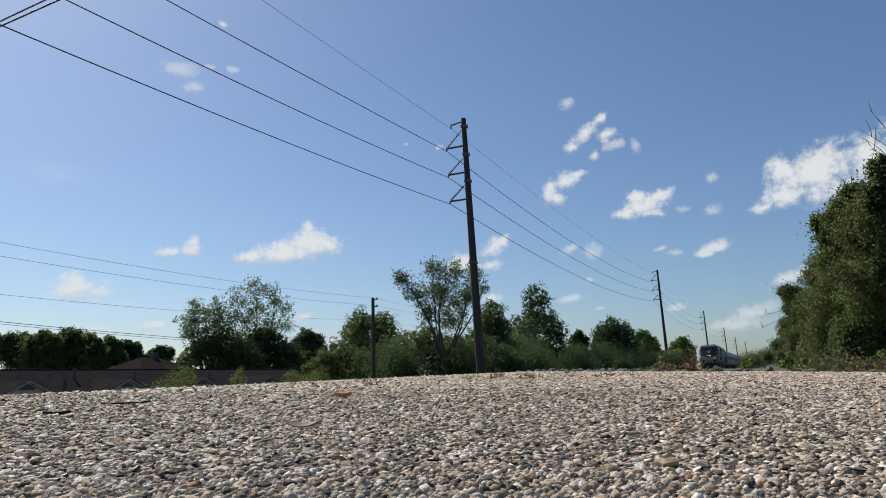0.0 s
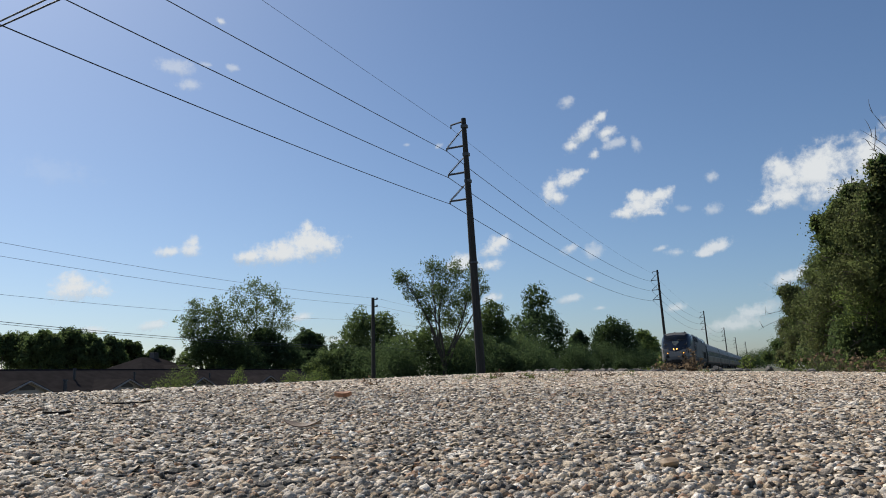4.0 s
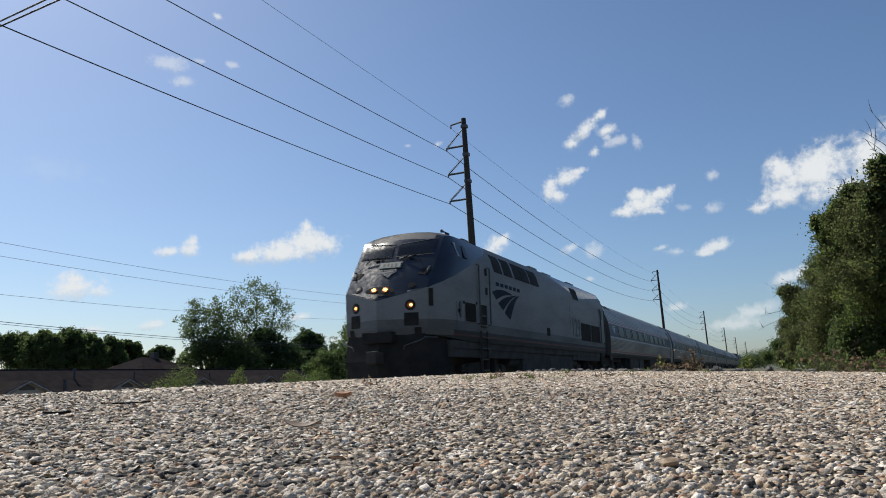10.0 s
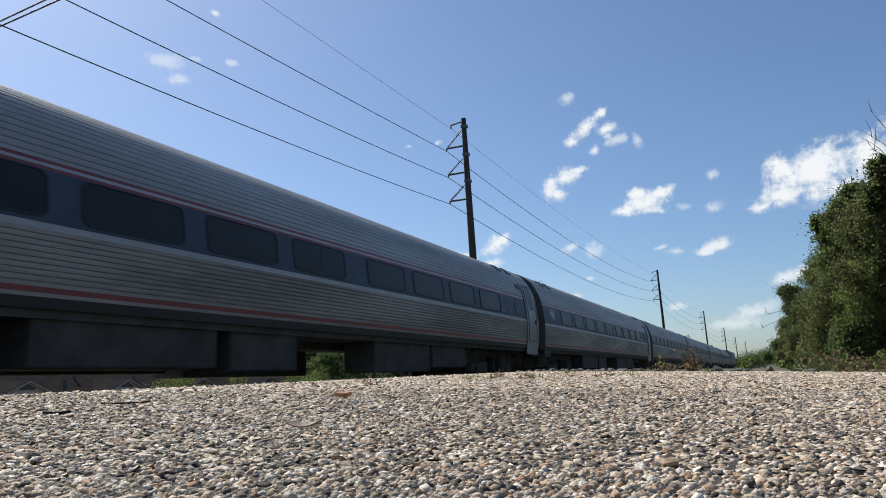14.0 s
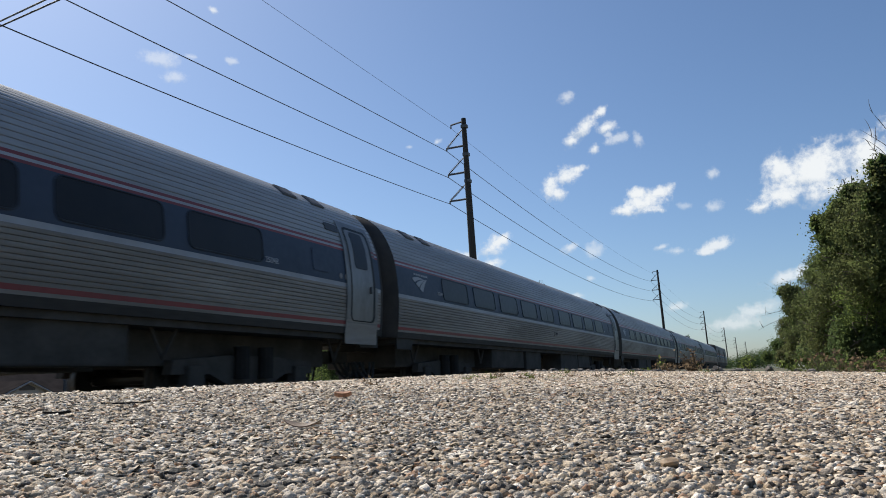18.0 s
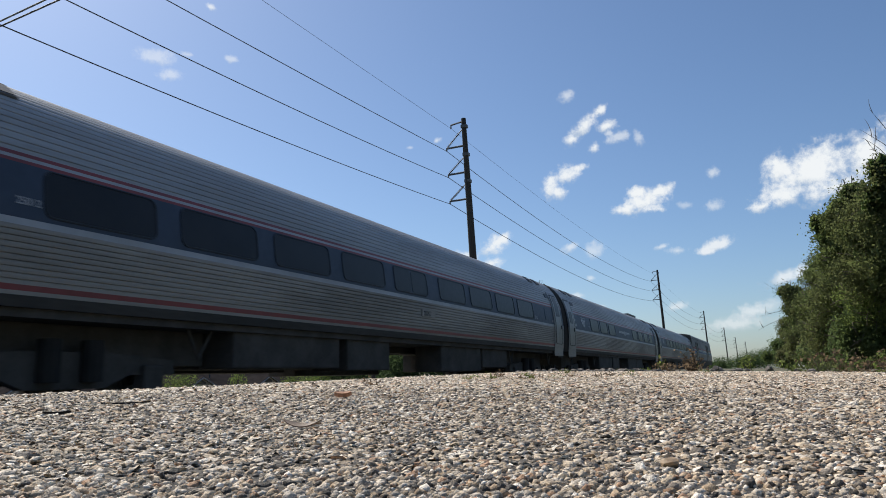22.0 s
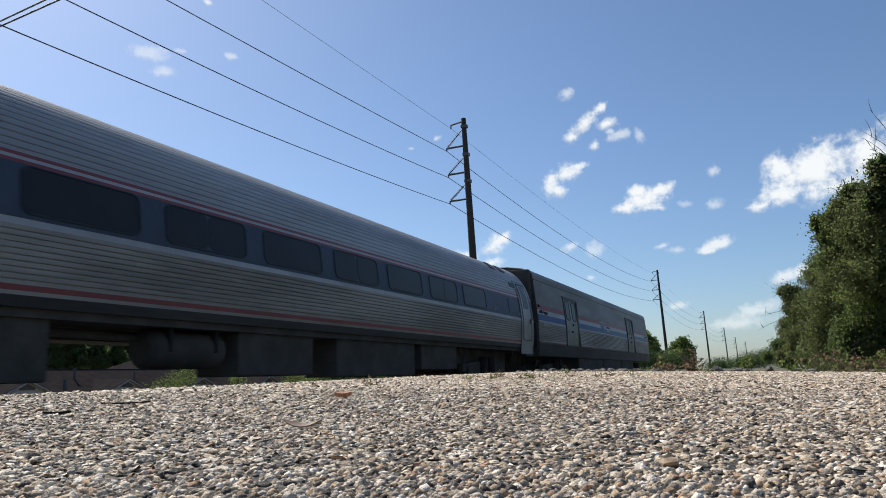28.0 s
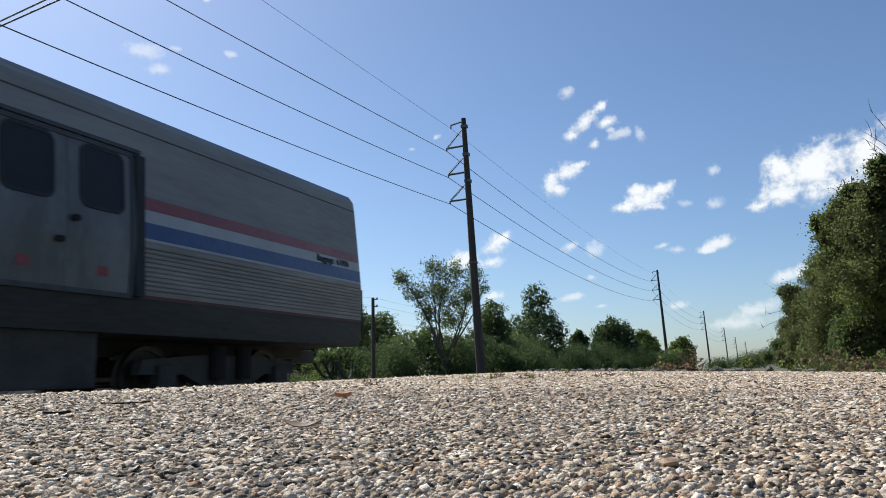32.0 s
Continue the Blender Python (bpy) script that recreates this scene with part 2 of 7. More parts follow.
def lettering(words, size):
    """Flat letters of the built-in font as a mesh, starting at the origin, in x and y."""
    curve = bpy.data.curves.new("lettering", "FONT")
    curve.body, curve.size, curve.extrude, curve.offset = words, size, 0.002, 0.012 * size
    ob = bpy.data.objects.new("lettering", curve)
    scene.collection.objects.link(ob)
    bpy.context.view_layer.update()
    me = bpy.data.meshes.new_from_object(ob.evaluated_get(bpy.context.evaluated_depsgraph_get()))
    bpy.data.objects.remove(ob)
    bpy.data.curves.remove(curve)
    me.materials.clear()
    return me


def loft(sections, closed=True):
    """Verts and faces through sections with the same count of points."""
    n = len(sections[0])
    verts = [p for s in sections for p in s]
    faces = []
    for i in range(len(sections) - 1):
        for k in range(n if closed else n - 1):
            k2 = (k + 1) % n
            faces.append((i * n + k, i * n + k2, (i + 1) * n + k2, (i + 1) * n + k))
    if closed:
        faces.append(tuple(range(n))[::-1])
        faces.append(tuple(range((len(sections) - 1) * n, len(sections) * n)))
    return verts, faces

# ---- the ground ----
TRACK_X, RAIL_Z = -8.8, -0.26
PAVE_DX, PAVE_DY = -0.02939, 0.00415      # slopes of the pavement


def pave_z(x, y):
    return PAVE_DX * x + PAVE_DY * y


def smooth_step(a, b, v):
    t = min(1.0, max(0.0, (v - a) / (b - a)))
    return t * t * (3 - 2 * t)


def ground_z(x, y):
    """The lie of the land: level by the pavement, a shallow bed for the track, falling away beyond it."""
    ahead = pave_z(min(2.0, max(-3.6, x)), 10.5) - 0.02
    edge = pave_end(x)
    z = -0.16 + (ahead + 0.16) * smooth_step(edge - 0.5, edge + 0.15, y)
    z += (-0.80 - z) * smooth_step(-3.7, -6.0, x)
    z += -3.2 * smooth_step(-17, -40, x) * (1 - 0.75 * smooth_step(60, 160, y))
    z += 0.20 * smooth_step(2.5, 6, x)
    if y > 13 or x < -12:
        z += 0.08 * noise.noise((x * 0.22, y * 0.22, 0))
    return z


def pave_end(x):
    """How far the pavement reaches ahead."""
    return 9.75 - 0.09 * x - 1.1 * min(2.0, max(0.0, x))


def build_ground():
    xs = [-2500, -1200, -600, -300, -160, -100, -75, -60] + [-54 + 2 * i for i in range(18)] + [-18 + 0.5 * i for i in range(62)] + [14, 18, 24, 32, 45, 70, 120, 300, 900, 2500]
    ys = [-2500, -900, -300, -120, -60, -30, -15, -8, -4] + [-2 + i for i in range(12)] + [10.2 + 0.3 * i for i in range(12)] + [14.5 + 1.5 * i for i in range(40)] + [80, 95, 120, 150, 190, 250, 330, 450, 700, 1200, 2500]
    verts = [(x, y, ground_z(x, y)) for y in ys for x in xs]
    n = len(xs)
    faces = [(j * n + i, j * n + i + 1, (j + 1) * n + i + 1, (j + 1) * n + i) for j in range(len(ys) - 1) for i in range(n - 1)]
    g = new("ground", mesh_of("ground", verts, faces, M_GROUND, 60))
    return tagged(g, "grassy soil with patches of dirt, falling away beyond the tracks", "ground", kind="structure")


def build_pavement():
    """The paved lot that the camera lies on: its edge towards the track is ragged, and it ends in dirt ahead."""
    rng = random.Random(3)
    left = [(-1.98 - 0.115 * max(y, 0) + rng.uniform(-0.05, 0.05), y) for y in [-8 + 0.35 * i for i in range(51)]]
    far = [(x, pave_end(x) + rng.uniform(-0.12, 0.12)) for x in [-3.0 + 0.3 * i for i in range(46)]]
    right = [(10.9, 6), (11, -2), (10.9, -8)]
    ring = left + far + right
    bm = bmesh.new()
    top = [bm.verts.new((x, y, pave_z(x, y))) for x, y in ring]
    low = [bm.verts.new((x, y, pave_z(x, y) - 0.30)) for x, y in ring]
    bm.faces.new(top[::-1])
    for i in range(len(ring)):
        j = (i + 1) % len(ring)
        bm.faces.new((top[i], top[j], low[j], low[i]))
    bmesh.ops.recalc_face_normals(bm, faces=bm.faces[:])
    bmesh.ops.triangulate(bm, faces=[f for f in bm.faces if len(f.verts) > 4])
    p = part("pavement", bm, M_BITUMEN, None)
    return tagged(p, "worn asphalt with exposed pale gravel, ragged at its edge", "pavement", kind="structure")


ground = build_ground()
pavement = build_pavement()


def build_track():
    ys = [-140, -60, -20, 0, 20, 40, 80, 160, 320, 640, 1100]
    prof = [(-2.3, -0.62), (-1.45, -0.20), (-0.75, -0.19), (0.75, -0.19), (1.45, -0.20), (2.3, -0.62)]
    secs = [[(TRACK_X + x, y, RAIL_Z + z) for x, z in prof] for y in ys]
    v, f = loft(secs, closed=False)
    bed = new("track_bed", mesh_of("track_bed", v, [q[::-1] for q in f], M_BALLAST))
    tagged(bed, "grey crushed stone ballast under the railway track", "track bed", kind="structure")
    tie = None
    me = None
    for i in range(120):
        y = -22 + 0.52 * i
        if me is None:
            bm = box(-1.3, 1.3, -0.115, 0.115, -0.20, -0.165, 0.01)
            tie = part("tie", bm, M_TIE, bed)
            me = tie.data
        else:
            tie = put("tie", me, bed)
        tie.location = (TRACK_X, y, RAIL_Z)
    for side in (-1, 1):
        outline = [(-0.07, -0.165), (0.07, -0.165), (0.07, -0.15), (0.012, -0.135), (0.012, -0.045), (0.036, -0.035), (0.036, -0.004), (0.028, 0), (-0.028, 0), (-0.036, -0.004), (-0.036, -0.035), (-0.012, -0.045), (-0.012, -0.135), (-0.07, -0.15)]
        secs = [[(TRACK_X + side * 0.7525 + x, y, RAIL_Z + z) for x, z in outline] for y in (-140, 0, 60, 300, 1100)]
        v, f = loft(secs)
        rail = new("rail", mesh_of("rail", v, f, M_RAIL))
        tagged(rail, "rusty steel rail with a worn top", "rail", "rails of the track", "structure")


build_track()

# ---- the train ----
from mathutils.bvhtree import BVHTree


def spline(knots, per=6):
    """A smooth line through knots of two numbers."""
    k = [knots[0]] + list(knots) + [knots[-1]]
    pts = []
    for i in range(1, len(k) - 2):
        p0, p1, p2, p3 = (np.array(q, float) for q in k[i - 1:i + 3])
        for j in range(per):
            t = j / per
            pts.append(tuple(0.5 * (2 * p1 + (p2 - p0) * t + (2 * p0 - 5 * p1 + 4 * p2 - p3) * t * t + (3 * p1 - p0 - 3 * p2 + p3) * t ** 3)))
    return pts + [tuple(knots[-1])]


COACH_LINE = spline([(1.545, 1.22), (1.575, 1.45), (1.60, 1.95), (1.59, 2.3), (1.525, 2.8), (1.44, 3.1), (1.29, 3.42), (1.07, 3.70), (0.78, 3.91), (0.45, 4.04), (0.0, 4.10)], 8)
LOCO_LINE = [(1.50, 1.28), (1.52, 1.45), (1.52, 3.42), (1.41, 3.80), (1.22, 4.13), (0.72, 4.27), (0.0, 4.32)]
BAG_LINE = [(1.52, 1.0), (1.56, 1.40), (1.57, 2.2), (1.43, 3.68), (1.405, 3.86), (1.31, 3.99), (1.03, 4.10), (0.5, 4.19), (0.0, 4.22)]


def at_height(line, z):
    zs = [p[1] for p in line]
    return float(np.interp(z, zs, [p[0] for p in line]))


def wrap(bm, line, y, z, out):
    """Lay a plate, drawn flat in x and y, on the side of a vehicle: x along it, y up, z outward."""
    for v in bm.verts:
        h = z + v.co.y
        v.co = Vector((at_height(line, h) + out + v.co.z, y + v.co.x, h))
    bmesh.ops.recalc_face_normals(bm, faces=bm.faces[:])
    return bm


def wrap_mesh(me, line, y, z, out):
    for v in me.vertices:
        h = z + v.co.y
        v.co = Vector((at_height(line, h) + out + v.co.z, y + v.co.x, h))
    return me


def fine_rect(w, h, r, n=4, steps=5):
    """A rounded rectangle whose upright sides have extra corners, to follow a curved side."""
    o = rounded(w, h, r, n)
    pts = []
    for i, p in enumerate(o):
        q = o[(i + 1) % len(o)]
        pts.append(p)
        if abs(p[1] - q[1]) > h * 0.4:
            pts += [(p[0] + (q[0] - p[0]) * k / steps, p[1] + (q[1] - p[1]) * k / steps) for k in range(1, steps)]
    return pts


def side_window(parent, line, y, z, w, h, r=0.12, split=False):
    """A window in a vehicle's side: a grey gasket with a dark pane."""
    win = part("window", wrap(slab(fine_rect(w, h, r), 0.016, fine_rect(w - 0.03, h - 0.03, r - 0.012)), line, y, z, 0.0), M_FRAME, parent)
    parts = [(-w / 4, w / 2 - 0.03), (w / 4, w / 2 - 0.03)] if split else [(0, w - 0.045)]
    for dy, pw in parts:
        part("pane", wrap(curved_plate(pw, h - 0.05, r - 0.02), line, y + dy, z, 0.002), M_GLASS, win, smooth=30)
    return win


def curved_plate(w, h, r, depth=0.005, rows=6):
    """A thin rounded plate cut in rows, so that it can follow a curved side."""
    bm = bmesh.new()
    r = max(0.01, min(r, h / 2.2, w / 2.2))
    hs = sorted({-h / 2 + r * (1 - math.cos(radians(a))) for a in (0, 30, 60, 90)} | {h / 2 - r * (1 - math.cos(radians(a))) for a in (0, 30, 60, 90)} | {-h / 2 + r + (h - 2 * r) * k / rows for k in range(1, rows)})
    pairs = []
    for v in hs:
        inset = 0.0
        edge = h / 2 - abs(v)
        if edge < r:
            inset = r - math.sqrt(max(0, r * r - (r - edge) ** 2))
        pairs.append([bm.verts.new((s * (w / 2 - inset), v, z)) for z in (0, depth) for s in (-1, 1)])
    for a, b in zip(pairs, pairs[1:]):
        bm.faces.new((a[2], a[3], b[3], b[2]))
        bm.faces.new((a[0], b[0], b[1], a[1]))
        bm.faces.new((a[0], a[2], b[2], b[0]))
        bm.faces.new((a[1], b[1], b[3], a[3]))
    bm.faces.new((pairs[0][0], pairs[0][1], pairs[0][3], pairs[0][2]))
    bm.faces.new((pairs[-1][0], pairs[-1][2], pairs[-1][3], pairs[-1][1]))
    return bm


def polygon_plate(pts, depth=0.004):
    return slab(pts, depth)


def emblem(parent, line, y, z, w, h, material, out=0.006, bar=True):
    """Three swept blades under a row of blank blocks."""
    blades = [[(0.0, 0.84), (0.14, 0.95), (0.30, 1.0), (0.48, 1.0), (0.64, 0.96), (0.73, 0.91), (0.56, 0.88), (0.40, 0.82), (0.27, 0.73), (0.14, 0.61)],
              [(0.20, 0.50), (0.35, 0.68), (0.52, 0.80), (0.72, 0.89), (0.95, 0.97), (0.78, 0.86), (0.62, 0.70), (0.49, 0.50), (0.36, 0.28)],
              [(0.42, 0.20), (0.52, 0.45), (0.67, 0.70), (0.82, 0.86), (1.0, 0.97), (0.88, 0.80), (0.79, 0.60), (0.71, 0.35), (0.61, 0.0)]]
    top = None
    for b in blades:
        cut = [(u * w - w / 2, (v - 0.5) * h) for u, v in b[::-1]]
        ob = part("emblem_blade", wrap(polygon_plate(cut), line, y, z, out), material, parent if top is None else top)
        top = top or ob
    if bar:
        for k in range(6):
            u = -w * 0.36 + w * 0.155 * k
            cut = [(u, h * 0.60), (u + w * 0.11, h * 0.60), (u + w * 0.11, h * 0.73), (u, h * 0.73)]
            part("letter_block", wrap(polygon_plate(cut), line, y, z, out), material, top)
    return top


def bars(parent, line, y, z, widths, h, material, out=0.006):
    """A row of blank blocks in place of words."""
    u = 0.0
    for w in widths:
        part("letter_block", wrap(polygon_plate([(u, 0), (u + w, 0), (u + w, h), (u, h)]), line, y, z, out), material, parent)
        u += w * 1.25


def words(parent, line, y, z, text, size, material, label, out=0.008):
    me = wrap_mesh(lettering(text, size), line, y, z, out)
    me.materials.append(material)
    return put("lettering", me, parent, label)


WHEELS = []      # every wheelset with its place on its bogie and its radius
VEHICLES = []    # every vehicle with its place in the train


def wheelset_mesh(r):
    bm = tube([(-1.0, 0, 0), (1.0, 0, 0)], 0.085, 10)
    for s in (-1, 1):
        ring = [(0.68, r + 0.028), (0.71, r + 0.028), (0.72, r + 0.004), (0.815, r - 0.004), (0.815, r - 0.075), (0.775, r - 0.09), (0.765, 0.20), (0.81, 0.17), (0.81, 0.09)]
        secs = []
        for k in range(28):
            a = 2 * math.pi * k / 28
            secs.append([bm.verts.new((s * x, q * math.cos(a), q * math.sin(a))) for x, q in ring])
        for k in range(28):
            a, b = secs[k], secs[(k + 1) % 28]
            for i in range(len(ring) - 1):
                bm.faces.new((a[i], a[i + 1], b[i + 1], b[i]))
        add_box(bm, s * 0.77, s * 0.80, -0.03, 0.03, -r * 0.75, r * 0.75)
    bmesh.ops.recalc_face_normals(bm, faces=bm.faces[:])
    me = bpy.data.meshes.new("wheelset")
    bm.to_mesh(me)
    bm.free()
    me.materials.append(M_WHEEL)
    return me


WHEEL_MESH = {r: wheelset_mesh(r) for r in (0.457, 0.508)}


def bogie(parent, y, base, r, heavy=False):
    """A four-wheeled bogie with side frames, axle boxes and springs."""
    ob = part("bogie", box(-0.95, 0.95, -0.25, 0.25, 0.45, 0.80, 0.03), M_UNDER, parent, "grimy black bogie", pose(0, y, 0))
    for s in (-1, 1):
        bm = bmesh.new()
        x0, x1 = (s * 0.98, s * 1.14)
        xa, xb = min(x0, x1), max(x0, x1)
        outline = [(-base / 2 - 0.45, 0.50), (-base / 2 + 0.35, 0.50), (-0.55, 0.34), (0.55, 0.34), (base / 2 - 0.35, 0.50), (base / 2 + 0.45, 0.50), (base / 2 + 0.40, 0.70), (0.6, 0.78), (-0.6, 0.78), (-base / 2 - 0.40, 0.70)]
        a = [bm.verts.new((xa, u, v)) for u, v in outline]
        b = [bm.verts.new((xb, u, v)) for u, v in outline]
        bm.faces.new(a)
        bm.faces.new(b[::-1])
        for i in range(len(a)):
            j = (i + 1) % len(a)
            bm.faces.new((a[i], a[j], b[j], b[i]))
        bmesh.ops.recalc_face_normals(bm, faces=bm.faces[:])
        part("side_frame", bm, M_UNDER, ob)
        for e in (-1, 1):
            part("axle_box", box(min(s * 1.0, s * 1.22), max(s * 1.0, s * 1.22), e * base / 2 - 0.17, e * base / 2 + 0.17, r - 0.2, r + 0.17, 0.03), M_UNDER, ob)
        for e in (-0.3, 0.3):
            part("spring", tube([(s * 1.2, e, 0.42), (s * 1.2, e, 0.92)], 0.13, 10), M_BLACK, ob)
    for e in (-1, 1):
        w = put("wheelset", WHEEL_MESH[r], ob, "", pose(0, e * base / 2, r))
        WHEELS.append((w, e * base / 2, r))
    return ob


def hoses(parent, y, way):
    """Slack cables and air hoses that loop down between two vehicles."""
    for x, drop, reach in ((0.95, 0.34, 0.62), (0.70, 0.42, 0.55), (0.45, 0.30, 0.6), (-0.55, 0.38, 0.6), (-0.9, 0.3, 0.55)):
        pts = []
        for k in range(9):
            t = k / 8
            pts.append((x + 0.1 * math.sin(3 * t), y + way * reach * t, 0.72 - drop * 4 * t * (1 - t)))
        part("hose", tube(pts, 0.028, 6), M_RUBBER, parent)
    part("coupler", box(-0.12, 0.12, min(y - way * 0.3, y + way * 0.5), max(y - way * 0.3, y + way * 0.5), 0.72, 0.98, 0.03), M_UNDER, parent)


# ---- passenger cars ----
COACH_LEN = 25.2


def coach_profile():
    """The car's outline from the near sill over the roof to the far sill, with flutes, and a material slot for each strip."""
    pts, slots = [], []
    line = np.array(COACH_LINE)
    arc = np.concatenate([[0], np.cumsum(np.hypot(*np.diff(line, axis=0).T))])
    z_of = line[:, 1]

    def at(s):
        return np.array([np.interp(s, arc, line[:, 0]), np.interp(s, arc, line[:, 1])])

    def out_of(s):
        d = at(min(s + 0.01, arc[-1])) - at(max(s - 0.01, 0))
        d /= np.hypot(*d)
        return np.array([d[1], -d[0]])

    def plain(z0, z1, slot, n=1):
        s0, s1 = np.interp(z0, z_of, arc), np.interp(z1, z_of, arc)
        for k in range(n):
            pts.append(at(s0 + (s1 - s0) * k / n))
            slots.append(slot)

    def flutes(s0, s1, pitch, depth, slot):
        n = max(1, round((s1 - s0) / pitch))
        step = (s1 - s0) / n
        for k in range(n):
            s = s0 + k * step
            for f, d in ((0.0, 0.0), (0.05, -depth), (0.15, -depth), (0.21, 0.0), (0.60, depth * 0.35)):
                pts.append(at(s + f * step) + out_of(s + f * step) * d)
                slots.append(slot)

    plain(1.22, 1.345, 6)
    plain(1.345, 1.39, 0)
    plain(1.39, 1.455, 1)
    plain(1.455, 1.50, 0)
    flutes(np.interp(1.50, z_of, arc), np.interp(2.09, z_of, arc), 0.066, 0.015, 0)
    plain(2.09, 2.165, 2)
    plain(2.165, 2.79, 3, 5)
    plain(2.79, 2.83, 1)
    plain(2.83, 2.87, 2)
    plain(2.87, 2.915, 1)
    plain(2.915, 2.96, 4)
    flutes(np.interp(2.96, z_of, arc), arc[-1] * 0.985, 0.098, 0.013, 4)
    pts.append(at(arc[-1]))
    half = [tuple(p) for p in pts]
    full = half + [(-x, z) for x, z in half[-2::-1]]
    return full, slots + slots[::-1] + [5]


def coach_body(name, parent):
    prof, slots = coach_profile()
    n = len(prof)
    secs = [[(x, y, z) for x, z in prof] for y in (0.0, COACH_LEN)]
    v, f = loft(secs)
    me = mesh_of(name, v, f, [M_STEEL_LOW, M_RED, M_PALE, M_BAND, M_STEEL, M_UNDER, M_GRIME_SHADE], 25, slots + [5, 5])
    return put(name, me, parent)


def end_cap(parent, y, way):
    """The rounded dark end of a car with its gangway bellows."""
    secs = []
    for d, k in ((0.0, 0.995), (0.16, 0.975), (0.32, 0.92), (0.42, 0.84)):
        secs.append([(x * k, y + way * d, 1.22 + (z - 1.22) * (1 - (1 - k) * 0.55)) for x, z in COACH_LINE[::2] + [(-x, z) for x, z in COACH_LINE[-3::-2]]])
    v, f = loft(secs)
    cap = put("end_cap", mesh_of("end_cap", v, f, M_BELLOWS, 30), parent, "dull dark rounded car end")
    part("gangway_bellows", box(-0.62, 0.62, min(y + way * 0.38, y + way * 0.47), max(y + way * 0.38, y + way * 0.47), 1.25, 3.45, 0.05), M_RUBBER, cap)
    part("grab_rail", tube([(1.40, y + way * 0.12, 1.5), (1.46, y + way * 0.14, 2.0), (1.44, y + way * 0.14, 2.6)], 0.018, 6), M_STEEL, cap)
    return cap


def car_door(parent, y, line, w=0.80, z0=1.50, z1=3.28, win=(0.48, 0.74), win_z=2.86):
    """A smooth steel end panel with a plug door in a dark recess."""
    mid, h = (z0 + z1) / 2, z1 - z0
    way = -1 if y < 5 else 1
    panel = part("end_panel", wrap(curved_plate(1.18, h + 0.22, 0.05, 0.012, 12), line, y - way * 0.02, mid + 0.03, 0.014), M_DOOR_STEEL, parent, "smooth steel end panel", None, 30)
    # flat black plate, the shade of the door's reveal put into its colour
    part("door_recess", wrap(curved_plate(w + 0.12, h + 0.08, 0.12, 0.006, 12), line, y, mid, 0.027), M_RUBBER, panel)
    d = part("door", wrap(curved_plate(w, h, 0.10, 0.012, 12), line, y - 0.05, mid - 0.02, 0.034), M_DOOR_STEEL, parent, "brushed steel door", None, 30)
    part("pane", wrap(curved_plate(win[0], win[1], 0.07, 0.006), line, y - 0.05, win_z, 0.047), M_GLASS, d, smooth=30)
    part("door_sill", box(1.515, 1.545, y - w / 2, y + w / 2, z0 - 0.05, z0 - 0.02), M_PALE, d)
    part("handle", wrap(slab(rounded(0.04, 0.14, 0.02), 0.03), line, y + w * 0.30, 2.10, 0.045), M_GASKET, d)
    # darker steel than the panel above: the dim ground reflection is in its colour
    part("lower_panel", wrap(curved_plate(1.20, 0.46, 0.04, 0.010), line, y - way * 0.02, 1.26, 0.016), M_STEEL_LOW, panel, "", None, 30)
    for z, hh, m in ((2.48, 0.62, M_BAND), (2.83, 0.035, M_RED), (2.91, 0.035, M_RED)):
        part("stripe_end", wrap(curved_plate(0.11, hh, 0.01, 0.004), line, y + way * 0.52, z, 0.027), m, panel)
    return d


def roof_hatch(parent, y, z=3.76):
    a = at_height(COACH_LINE, z)
    bm = box(-0.16, 0.16, 0, 0.42, -0.03, 0.025, 0.01)
    h = part("roof_vent", bm, M_GREY, parent, "small raised roof vent", Matrix.Translation((a, y, z)) @ pose(0, 0, 0, 0, 40))
    part("louvre", box(-0.13, 0.13, 0.03, 0.39, 0.026, 0.032), M_GASKET, h)


